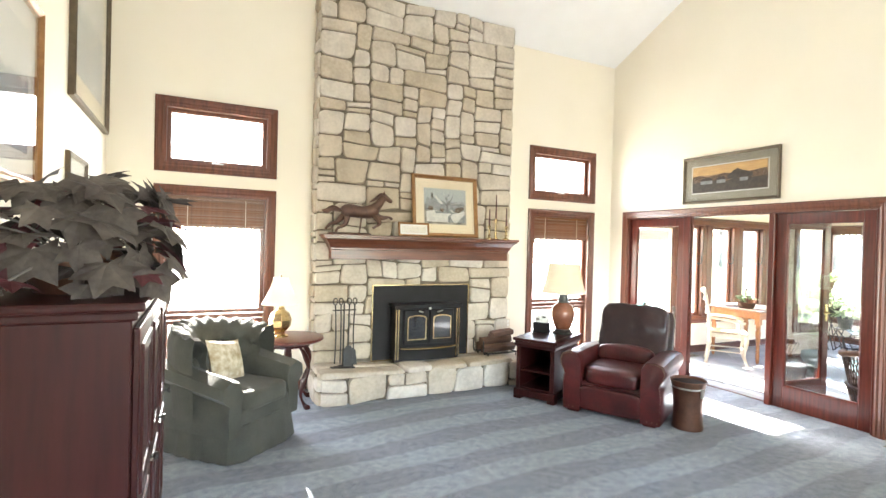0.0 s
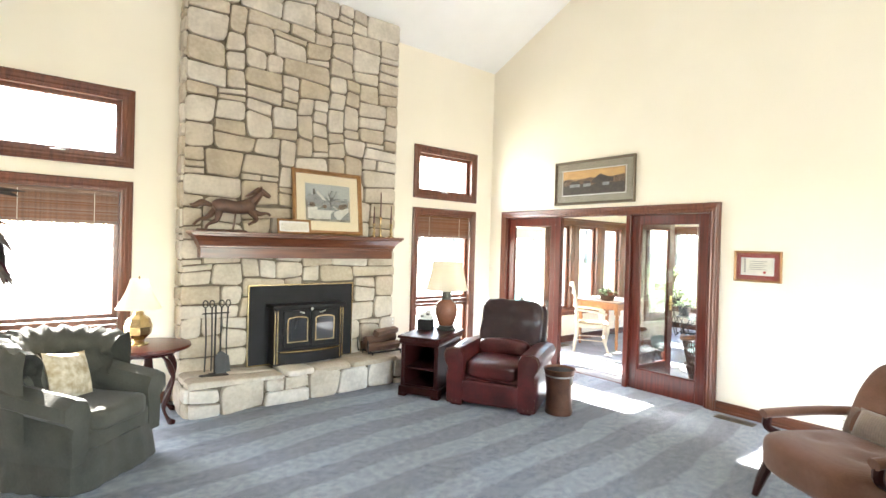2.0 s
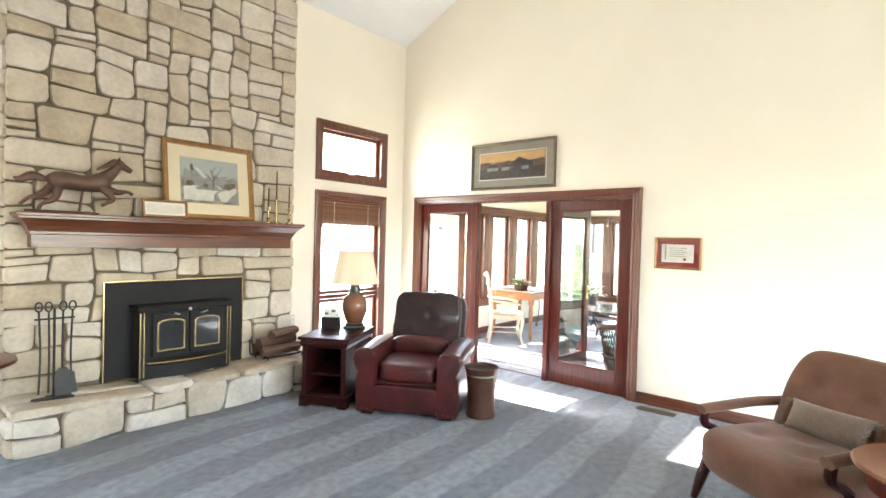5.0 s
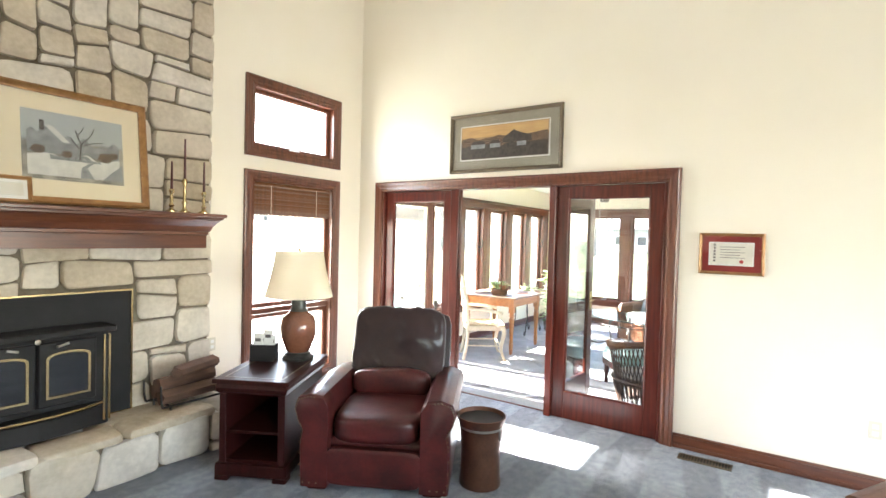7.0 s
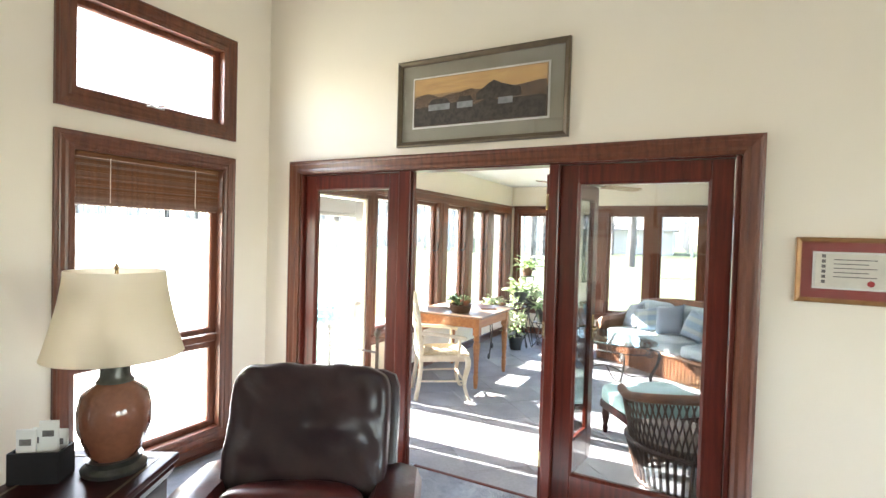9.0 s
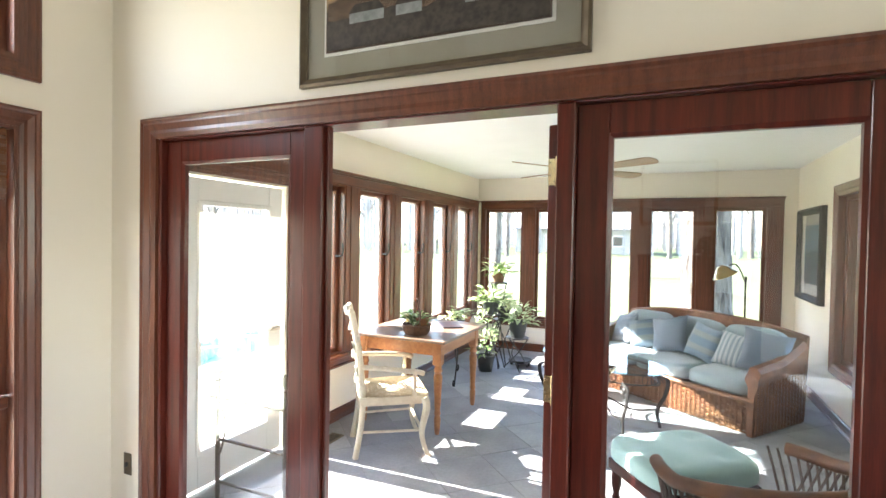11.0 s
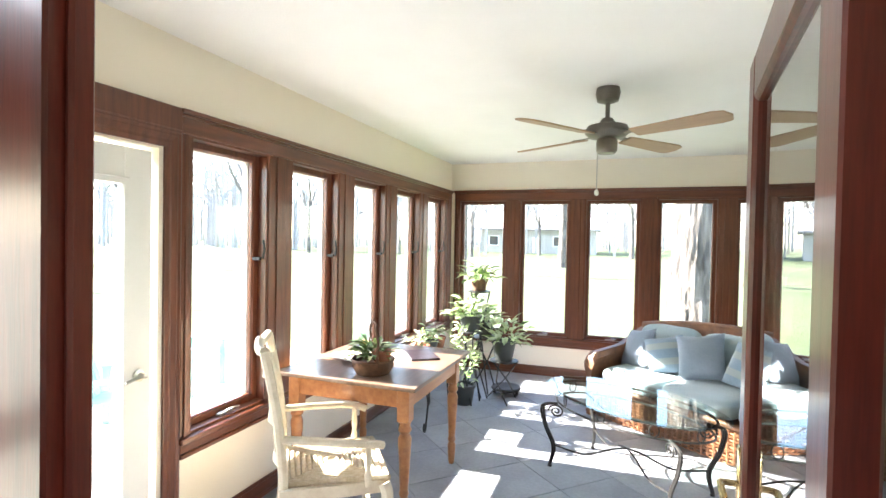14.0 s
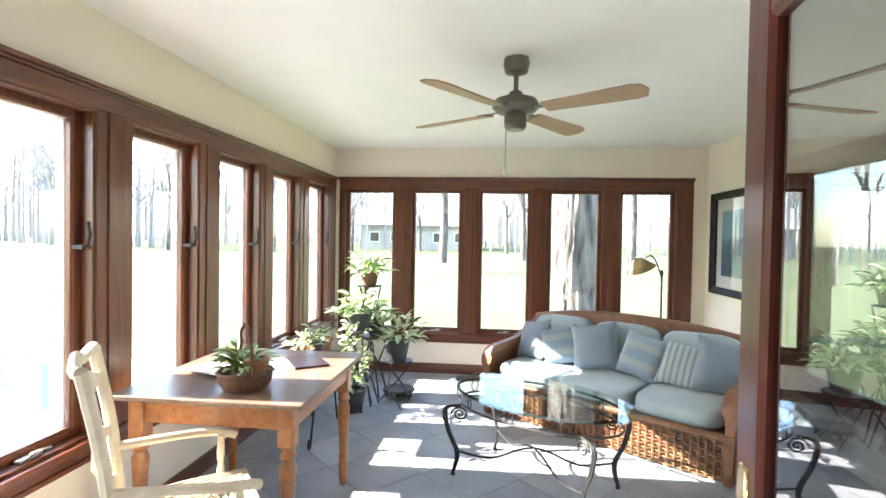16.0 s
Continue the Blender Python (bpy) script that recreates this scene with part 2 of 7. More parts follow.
GINGER = mat("glazed_brown_ceramic", (0.23, 0.088, 0.05), (0.13, 0.052, 0.032), rough=0.12, scale=6, bump=0.02, coat=0.6)
CELADON = mat("dark_bronze_collar", (0.05, 0.05, 0.045), (0.09, 0.09, 0.08), rough=0.3, metal=0.6, scale=20)
GILT = mat("gilt_frame", (0.36, 0.185, 0.065), (0.24, 0.115, 0.04), rough=0.38, metal=0.35, scale=18, bump=0.2)
BRONZEF = mat("bronze_frame", (0.13, 0.095, 0.055), (0.09, 0.065, 0.04), rough=0.4, metal=0.3, scale=18, bump=0.1)
MATBOARD = mat("cream_mat_board", (0.72, 0.62, 0.45), (0.69, 0.59, 0.42), rough=0.9, scale=10, bump=0.03)
GREYMAT = mat("grey_green_mat_board", (0.30, 0.28, 0.22), (0.27, 0.25, 0.2), rough=0.9, scale=10, bump=0.03)
WHITEMAT = mat("white_mat_board", (0.75, 0.74, 0.70), (0.72, 0.70, 0.66), rough=0.9, scale=10, bump=0.02)
REDMAT = mat("red_mat_board", (0.28, 0.035, 0.03), (0.24, 0.03, 0.027), rough=0.9, scale=10, bump=0.02)
PAPER = mat("paper", (0.70, 0.66, 0.58), (0.62, 0.58, 0.5), rough=0.9, scale=12, bump=0.02)
INK = mat("printed_ink", (0.10, 0.09, 0.09), (0.2, 0.18, 0.17), rough=0.9, scale=30)
SEALRED = mat("red_wax", (0.35, 0.03, 0.03), rough=0.5)
RUST = mat("rusted_copper", (0.16, 0.085, 0.055), (0.09, 0.055, 0.045), rough=0.5, metal=0.5, scale=14, bump=0.3)
PLINTH = mat("dark_metal_base", (0.04, 0.035, 0.03), (0.06, 0.05, 0.04), rough=0.5, metal=0.5, scale=14)
CANDLE = mat("dark_red_wax_candle", (0.10, 0.022, 0.02), (0.07, 0.016, 0.015), rough=0.4, scale=12)
FIREGLASS = mat("smoked_stove_glass", (0.012, 0.013, 0.018), (0.02, 0.02, 0.026), rough=0.03, scale=4, bump=0, coat=1.0)
LOGBARK = mat("log_bark", (0.16, 0.085, 0.055), (0.09, 0.055, 0.04), rough=0.95, scale=12, stretch=(0.3, 1, 1), bump=1.0, bump_scale=30)
LOGEND = mat("split_log_face", (0.30, 0.17, 0.10), (0.20, 0.10, 0.06), rough=0.9, scale=10, stretch=(0.2, 1, 1), bump=0.4)
COPPER = mat("aged_copper", (0.17, 0.08, 0.05), (0.10, 0.05, 0.035), rough=0.35, metal=0.7, scale=9, bump=0.1)
LEAF = mat("maple_leaf_grey_green", (0.092, 0.075, 0.062), (0.032, 0.022, 0.019), rough=0.8, scale=10, bump=0.3, each=0.0)
LEAFR = mat("maple_leaf_burgundy", (0.10, 0.02, 0.024), (0.055, 0.012, 0.016), rough=0.65, scale=10, bump=0.3)
GLEAF = mat("house_plant_leaf", (0.10, 0.19, 0.045), (0.17, 0.26, 0.08), rough=0.5, scale=10, bump=0.1)
# glare of direct sun is put into this leaf colour, beside plain GLEAF
PALELEAF = mat("sun_painted_leaf", (0.58, 0.64, 0.42), (0.42, 0.52, 0.27), rough=0.5, scale=24, bump=0.1)
BASKET = mat("woven_basket", (0.15, 0.07, 0.035), (0.08, 0.04, 0.02), rough=0.7, scale=30, bump=0.6)
TERRA = mat("terracotta", (0.35, 0.15, 0.08), (0.27, 0.11, 0.06), rough=0.85, scale=9, bump=0.15)
POT = mat("dark_green_plastic_pot", (0.03, 0.035, 0.035), (0.045, 0.05, 0.05), rough=0.45, scale=9)
FANM = mat("pewter_metal", (0.20, 0.18, 0.155), (0.15, 0.135, 0.115), rough=0.35, metal=0.8, scale=12, bump=0.05)
BLADE = mat("light_oak_blade", (0.40, 0.27, 0.17), (0.33, 0.21, 0.13), rough=0.45, scale=4, stretch=(0.6, 8, 8), bump=0.05, bump_scale=30)
BAMBOO = mat("bamboo_slat", (0.19, 0.085, 0.042), (0.11, 0.05, 0.026), rough=0.5, scale=6, stretch=(0.5, 6, 6), bump=0.15, each=0.15)
TGLASS = glass_mat("table_glass", (0.86, 0.95, 0.94))
AMBER = mat("amber_wax", (0.60, 0.27, 0.05), (0.5, 0.2, 0.04), rough=0.3, scale=8)
ALMOND = mat("almond_plastic", (0.70, 0.64, 0.52), rough=0.4, scale=6)


def painting_mat(name, sky, mid, dark, scale=5.0):
    """A landscape print: pale sky to dark ground with blotches of trees."""
    m = mat(name, mid, dark, rough=0.8, scale=scale, detail=9, fine=0.2, bump=0.02)
    t = m.node_tree
    p = t.nodes["Principled BSDF"]
    tc = t.nodes["Texture Coordinate"]
    sep = t.nodes.new("ShaderNodeSeparateXYZ")
    t.links.new(tc.outputs["Generated"], sep.inputs[0])
    ns = t.nodes.new("ShaderNodeTexNoise")
    ns.inputs["Scale"].default_value, ns.inputs["Detail"].default_value = 4, 8
    t.links.new(tc.outputs["Generated"], ns.inputs["Vector"])
    ma = t.nodes.new("ShaderNodeMath")
    ma.operation = "MULTIPLY_ADD"
    ma.inputs[1].default_value = 0.5
    t.links.new(ns.outputs[0], ma.inputs[0])
    t.links.new(sep.outputs[2], ma.inputs[2])
    r = t.nodes.new("ShaderNodeValToRGB")
    r.color_ramp.elements[0].position, r.color_ramp.elements[1].position = 0.78, 0.88
    t.links.new(ma.outputs[0], r.inputs[0])
    mx = t.nodes.new("ShaderNodeMixRGB")
    t.links.new(r.outputs[0], mx.inputs[0])
    t.links.new(p.inputs["Base Color"].links[0].from_socket, mx.inputs[1])
    mx.inputs[2].default_value = (*sky, 1)
    t.links.new(mx.outputs[0], p.inputs["Base Color"])
    return m


P_COTTAGE = painting_mat("winter_cottage_print", (0.36, 0.38, 0.38), (0.42, 0.38, 0.31), (0.07, 0.07, 0.065), 9)
P_SUNSET = painting_mat("sunset_barn_print", (0.36, 0.23, 0.12), (0.13, 0.085, 0.06), (0.05, 0.035, 0.03), 5)
P_BLUE = painting_mat("blue_seascape_print", (0.20, 0.36, 0.44), (0.10, 0.22, 0.28), (0.05, 0.10, 0.14), 3)
P_PALE = painting_mat("pale_watercolour_print", (0.62, 0.63, 0.62), (0.42, 0.46, 0.48), (0.22, 0.27, 0.30), 2)

# ---- mesh helpers ----
def part(name, bm, material, parent=None, label="", smooth=False):
    """Link a bmesh as one mesh object under a thing or a part."""
    me = bpy.data.meshes.new(name)
    bmesh.ops.recalc_face_normals(bm, faces=bm.faces)
    bm.to_mesh(me)
    bm.free()
    me.materials.append(material)
    if smooth:
        for p in me.polygons:
            p.use_smooth = True
        me.set_sharp_from_angle(angle=radians(42))
    ob = new(name, me)
    ob.parent = parent
    if label:
        ob["label"] = label
    return ob


def thing(name, m, label, category, group="", kind=""):
    ob = new(name)
    ob.empty_display_size = 0.1
    ob.matrix_world = m
    return tagged(ob, label, category, group, kind)


def box(bm, x0, x1, y0, y1, z0, z1, bevel=0.0, seg=1):
    m = Matrix.LocRotScale(((x0 + x1) / 2, (y0 + y1) / 2, (z0 + z1) / 2), None, (abs(x1 - x0), abs(y1 - y0), abs(z1 - z0)))
    r = bmesh.ops.create_cube(bm, size=1, matrix=m)
    if bevel:
        es = list({e for v in r["verts"] for e in v.link_edges})
        bmesh.ops.bevel(bm, geom=es, offset=bevel, segments=seg, profile=0.6, affect="EDGES")
    return bm


def B(*a, **k):
    return box(bmesh.new(), *a, **k)


def loft(bm, rings, closed=True, caps=True):
    """Skin a list of rings, each a list of points."""
    vs = [[bm.verts.new(p) for p in r] for r in rings]
    n = len(rings[0])
    for a, b in zip(vs, vs[1:]):
        for i in range(n if closed else n - 1):
            j = (i + 1) % n
            bm.faces.new((a[i], a[j], b[j], b[i]))
    if caps and closed:
        bm.faces.new(vs[0][::-1])
        bm.faces.new(vs[-1])
    return bm


def lathe(bm, prof, n=24, at=(0, 0, 0), square=0.0):
    """Turn a profile of (radius, z) round z; square > 0 gives facets that number."""
    return loft(bm, [[(at[0] + r * math.cos(2 * math.pi * i / n + square), at[1] + r * math.sin(2 * math.pi * i / n + square), at[2] + z) for i in range(n)] for r, z in prof])


def tube(bm, pts, rad, n=8):
    """A round bar along points; rad: one radius or one a point."""
    pts = [Vector(p) for p in pts]
    rads = rad if isinstance(rad, (list, tuple)) else [rad] * len(pts)
    rings, u = [], None
    for i, p in enumerate(pts):
        d = (pts[min(i + 1, len(pts) - 1)] - pts[max(i - 1, 0)]).normalized()
        if u is None:
            u = d.orthogonal().normalized()
        u = (u - d * u.dot(d))
        u = u.normalized() if u.length > 1e-6 else d.orthogonal().normalized()
        v = d.cross(u)
        rings.append([p + (u * math.cos(2 * math.pi * k / n) + v * math.sin(2 * math.pi * k / n)) * rads[i] for k in range(n)])
    return loft(bm, rings)


def spline(pts, n=6):
    """Catmull-Rom points through pts."""
    pts = [Vector(p) for p in pts]
    q = [pts[0]] + pts + [pts[-1]]
    out = []
    for i in range(1, len(q) - 2):
        a, b, c, d = q[i - 1:i + 3]
        for k in range(n):
            t = k / n
            out.append(0.5 * ((2 * b) + (c - a) * t + (2 * a - 5 * b + 4 * c - d) * t * t + (3 * b - a - 3 * c + d) * t ** 3))
    out.append(pts[-1])
    return out


def cushion(bm, sx, sy, sz, at=(0, 0, 0), rot=(0, 0, 0), e=0.35, n=10, lump=0.012, seed=0):
    """A stuffed block with rounded rims: a superellipsoid with slight lumps."""
    m = pose(*at, *rot)
    r = bmesh.ops.create_cube(bm, size=2)
    es = list({x for v in r["verts"] for x in v.link_edges})
    bmesh.ops.subdivide_edges(bm, edges=es, cuts=n, use_grid_fill=True)
    k = 2 / e
    new_v = [v for v in bm.verts if not v.tag]
    for v in new_v:
        c = v.co
        l = (abs(c.x) ** k + abs(c.y) ** k + abs(c.z) ** k) ** (1 / k)
        c = c / l
        q = Vector((c.x * sx / 2, c.y * sy / 2, c.z * sz / 2))
        q += c.normalized() * (noise.noise(q * 5 + Vector((seed * 7.3, 0, 0))) * lump)
        v.co = m @ q
        v.tag = True
    return bm


def pillow(bm, w, h, t, m, seed=0, n=12):
    """A throw pillow: square with drawn-in sides, full in the middle."""
    for side in (1, -1):
        g = []
        for j in range(n + 1):
            row = []
            for i in range(n + 1):
                u, v = 2 * i / n - 1, 2 * j / n - 1
                pin = 1 - 0.10 * (1 - abs(u) ** 2) * abs(v) ** 3
                pin2 = 1 - 0.10 * (1 - abs(v) ** 2) * abs(u) ** 3
                d = max(0.0, (1 - u * u) * (1 - v * v)) ** 0.42
                d += 0.06 * noise.noise(Vector((u * 2 + seed, v * 2, side))) * (1 - u * u) * (1 - v * v)
                row.append(bm.verts.new(m @ Vector((u * w / 2 * pin2, side * d * t / 2, v * h / 2 * pin))))
            g.append(row)
        for j in range(n):
            for i in range(n):
                f = (g[j][i], g[j][i + 1], g[j + 1][i + 1], g[j + 1][i])
                bm.faces.new(f if side < 0 else f[::-1])
    bmesh.ops.remove_doubles(bm, verts=bm.verts, dist=0.0005)
    return bm


def moulding(bm, x0, x1, z0, z1, prof, y=0.0, m=None):
    """A mitred frame in the x-z plane, front towards -y. prof: (distance in from the outer edge, height off the plane)."""
    m = m or Matrix()
    rings = []
    for cx, cz, sx, sz in ((x0, z0, 1, 1), (x1, z0, -1, 1), (x1, z1, -1, -1), (x0, z1, 1, -1)):
        rings.append([m @ Vector((cx + sx * d, y - h, cz + sz * d)) for d, h in prof])
    rings.append(rings[0])
    loft(bm, rings, caps=False)
    bmesh.ops.remove_doubles(bm, verts=bm.verts, dist=0.0002)
    return bm


CASING = [(0, 0), (0, 0.024), (0.012, 0.03), (0.022, 0.024), (0.03, 0.026), (0.055, 0.017), (0.07, 0.02), (0.085, 0.014), (0.09, 0.014), (0.09, 0)]
SASH = [(0, 0), (0, 0.035), (0.035, 0.035), (0.045, 0.022), (0.045, 0)]


def wall(name, m, x0, x1, z0, z1, thick, holes, material, top=None, label=""):
    """A wall in its own x-z plane, front at y=0 and back at y=thick, with openings right through."""
    xs = sorted({x0, x1, *(h[0] for h in holes), *(h[1] for h in holes)})
    if top:
        xs = sorted({*xs, *(x for x in top[1] if x0 < x < x1)})
    zs = sorted({z0, z1, *(h[2] for h in holes), *(h[3] for h in holes)})
    def solid(i, j):
        if not (0 <= i < len(xs) - 1 and 0 <= j < len(zs) - 1):
            return False
        cx, cz = (xs[i] + xs[i + 1]) / 2, (zs[j] + zs[j + 1]) / 2
        return not any(h[0] < cx < h[1] and h[2] < cz < h[3] for h in holes)
    bm = bmesh.new()
    def q(*c):
        bm.faces.new([bm.verts.new((x, y, (top[0](x) if top and z == z1 else z))) for x, y, z in c])
    for i in range(len(xs) - 1):
        for j in range(len(zs) - 1):
            if not solid(i, j):
                continue
            a, b, c, d = xs[i], xs[i + 1], zs[j], zs[j + 1]
            q((a, 0, c), (b, 0, c), (b, 0, d), (a, 0, d))
            q((a, thick, c), (a, thick, d), (b, thick, d), (b, thick, c))
            if not solid(i - 1, j):
                q((a, 0, c), (a, 0, d), (a, thick, d), (a, thick, c))
            if not solid(i + 1, j):
                q((b, 0, c), (b, thick, c), (b, thick, d), (b, 0, d))
            if not solid(i, j - 1):
                q((a, 0, c), (a, thick, c), (b, thick, c), (b, 0, c))
            if not solid(i, j + 1):
                q((a, 0, d), (b, 0, d), (b, thick, d), (a, thick, d))
    bmesh.ops.remove_doubles(bm, verts=bm.verts, dist=0.0005)
    ob = part(name, bm, material)
    ob.matrix_world = m
    return tagged(ob, label or "cream painted plaster wall", "wall", "", "structure")


# ---- plan ----
LX0, LX1, LY0, LY1 = -0.07, 6.37, -3.2, 6.075
SX0, SX1, SY0, SY1, SZ, SC = 6.50, 12.15, 1.87, 6.10, -0.05, 2.59
RIDGE_Y, EAVE, SLOPE = 1.4, 4.40, 0.46


def roof(y):
    return EAVE + SLOPE * ((LY1 - RIDGE_Y) - abs(y - RIDGE_Y))


M_FIRE = pose(0, LY1, 0)
M_DOOR = pose(LX1, 0, 0, 0, 0, -90)
M_SLEFT = pose(0, SY1, 0)
M_SFAR = pose(SX1, 0, 0, 0, 0, -90)
M_SRIGHT = pose(0, SY0, 0, 0, 0, 180)
LW = [(0.42, 1.40), (4.93, 5.94)]
fire_holes = [(a, b, z0, z1) for a, b in LW for z0, z1 in ((2.42, 2.99), (0.17, 2.11))]
wall("wall_fireplace", M_FIRE, LX0 - 0.15, LX1, -0.4, EAVE + 0.05, 0.16, fire_holes, WALL, label="cream painted wall beside the stone chimney")
wall("wall_sunroom_doors", M_DOOR, -LY1 - 0.16, -LY0, -0.4, 9, 0.13, [(-5.71, -2.72, -0.5, 2.11)], WALL, top=(lambda x: roof(-x) + 0.03, [-RIDGE_Y]), label="tall cream gable wall with a glazed door opening")
wall("wall_left", pose(LX0, 0, 0, 0, 0, 90), LY0 - 0.15, LY1, -0.4, 9, 0.15, [], WALL, top=(lambda x: roof(x) + 0.03, [RIDGE_Y]), label="cream painted wall hung with framed prints")
BACKW = [(-2.6, -0.6), (-5.4, -3.4)]
wall("wall_back", pose(0, LY0, 0, 0, 0, 180), -LX1, -LX0, -0.4, EAVE + 0.05, 0.15, [(a, b, 0.5, 2.6) for a, b in BACKW], WALL)

bm = bmesh.new()
box(bm, LX0 - 0.15, LX1 + 0.13, LY0 - 0.15, LY1 + 0.16, -0.4, 0.0)
tagged(part("floor_living_room", bm, CARPET), "grey-blue carpet with vacuum stripes across the floor", "carpet", "", "structure")
bm = bmesh.new()
loft(bm, [[(x, LY0 - 0.6, roof(LY0) - 0.27), (x, RIDGE_Y, roof(RIDGE_Y)), (x, LY1 + 0.6, EAVE - 0.27), (x, LY1 + 0.6, EAVE - 0.03), (x, RIDGE_Y, roof(RIDGE_Y) + 0.25), (x, LY0 - 0.6, roof(LY0) - 0.03)] for x in (LX0 - 0.3, LX1 + 0.28)])
tagged(part("ceiling_living_room", bm, CEIL), "white sloping cathedral ceiling over the living room", "ceiling", "", "structure")

# sunroom shell
SWL = [7.95 + 0.835 * i for i in range(5)]
SWF = [(-(5.965 - 0.795 * i), -(5.965 - 0.795 * i) + 0.57) for i in range(5)]
sl_holes = [(x - 0.03, x + 0.57, 0.555, 2.115) for x in SWL] + [(6.80, 7.74, -0.2, 2.02)]
wall("wall_sunroom_windows", M_SLEFT, LX1 + 0.13, SX1 + 0.15, -0.4, SC + 0.1, 0.15, sl_holes, WALL, label="cream sunroom wall with a row of casement windows")
wall("wall_sunroom_far", M_SFAR, -SY1, -SY0 + 0.15, -0.4, SC + 0.1, 0.15, [(a - 0.03, b + 0.03, 0.425, 2.122) for a, b in SWF], WALL, label="cream sunroom end wall with five casement windows")
wall("wall_sunroom_side", M_SRIGHT, -SX1, -SX0, -0.4, SC + 0.1, 0.15, [(-10.53, -9.0, 0.5, 2.12)], WALL)
bm = B(SX0 - 0.002, SX1 + 0.15, SY0 - 0.15, SY1 + 0.15, -0.45, SZ - 0.004)
tagged(part("floor_sunroom", bm, GROUT), "grey stone tile floor of the sunroom", "floor", "", "structure")
# overhang of 2.2 m past the side wall is added, unseen, to dim that window
bm = B(SX0, SX1 + 0.4, SY0 - 2.2, SY1 + 0.4, SC, SC + 0.12)
tagged(part("ceiling_sunroom", bm, CEIL), "flat white plaster ceiling of the sunroom plus an added overhang", "ceiling", "", "structure")


def pane(parent, m, x0, x1, z0, z1, y):
    ob = part("pane", B(x0, x1, y - 0.003, y + 0.003, z0, z1), GLASS, parent, "clear glass pane")
    ob.visible_shadow = False
    return ob


def add_window(n, m, x0, x1, z0, z1, thick, rail=None, crank=True, label="", sill=False, casing=True):
    """A wooden casement: casing on the wall, jamb lining, sash, panes, crank."""
    w = thing("window_%d" % n, m, label, "window", "", "structure")
    if casing:
        part("casing", moulding(bmesh.new(), x0 - 0.09, x1 + 0.09, z0 - 0.09, z1 + 0.09, CASING), TRIM, w)
    part("jamb", moulding(bmesh.new(), x0, x1, z0, z1, [(0, 0.012), (0.014, 0.012), (0.014, -thick), (0, -thick)]), TRIM, w)
    cells = [(z0, z1)] if rail is None else [(rail + 0.02, z1), (z0, rail - 0.02)]
    for a, b in cells:
        s = part("sash", moulding(bmesh.new(), x0 + 0.014, x1 - 0.014, a + 0.012, b - 0.012, SASH, y=0.085), TRIM, w)
        pane(w, m, x0 + 0.05, x1 - 0.05, a + 0.05, b - 0.05, 0.07)
    if rail is not None:
        part("rail", B(x0 + 0.014, x1 - 0.014, 0.03, 0.1, rail - 0.025, rail + 0.025, 0.004), TRIM_H, w)
    if crank:
        bm = B((x0 + x1) / 2 - 0.06, (x0 + x1) / 2 + 0.05, 0.005, 0.04, z0 + 0.014, z0 + 0.03, 0.004)
        tube(bm, spline([((x0 + x1) / 2, 0.02, z0 + 0.03), ((x0 + x1) / 2 + 0.02, -0.005, z0 + 0.045), ((x0 + x1) / 2 + 0.07, -0.01, z0 + 0.04)]), 0.006, 6)
        part("crank", bm, NICKEL, w, "small metal window crank", True)
    return w


num = 0
for a, b in LW:
    num += 1
    add_window(num, M_FIRE, a, b, 2.42, 2.99, 0.15, label="small oak-framed transom window above a taller window")
    num += 1
    add_window(num, M_FIRE, a, b, 0.17, 2.11, 0.15, rail=0.85, crank=False, label="tall oak-framed window with a raised bamboo blind")
for a, b in LW:
    lamp_window(pose((a + b) / 2, LY1 + 0.13, 0.98, -90, 0, 0), b - a - 0.1, 1.5, 2.4)
    lamp_window(pose((a + b) / 2, LY1 + 0.13, 2.705, -90, 0, 0), b - a - 0.1, 0.48, 0.9)
for x in SWL:
    num += 1
    w = add_window(num, M_SLEFT, x - 0.03, x + 0.57, 0.555, 2.115, 0.14, label="dark-stained casement window in a sunroom row", casing=False)
    bm = B(x + 0.505, x + 0.525, -0.005, 0.05, 1.45, 1.47)
    tube(bm, [(x + 0.53, -0.01, 1.46), (x + 0.535, -0.02, 1.52), (x + 0.53, -0.012, 1.58)], 0.008, 6)
    part("latch", bm, BLACK, w)
    part("storm_frame", moulding(bmesh.new(), x + 0.016 - 0.03, x + 0.57 - 0.016, 0.571, 2.099, [(0, 0), (0, 0.03), (0.04, 0.03), (0.05, 0.02), (0.05, 0)], y=0.13), WHITE, w, "pale aluminium storm frame")
for a, b in SWF:
    num += 1
    add_window(num, M_SFAR, a - 0.03, b + 0.03, 0.425, 2.122, 0.14, label="dark-stained casement window in the sunroom end wall", casing=False)
num += 1
add_window(num, M_SRIGHT, -10.53, -9.0, 0.5, 2.12, 0.14, label="wide dark-stained window in the sunroom side wall")


for a, b in BACKW:
    num += 1
    add_window(num, pose(0, LY0, 0, 0, 0, 180), a, b, 0.5, 2.6, 0.14, crank=False, label="wide oak-framed window mirrored in the stove glass")
    lamp_window(pose(-(a + b) / 2, LY0 - 0.12, 1.55, 90, 0, 0), 1.9, 2.0, 4.6)


def trim(name, m, boxes, label, material=None):
    bm = bmesh.new()
    for b in boxes:
        box(bm, *b, 0.005)
    ob = part(name, bm, material or TRIM)
    ob.matrix_world = m
    return tagged(ob, label, "trim", "", "structure")


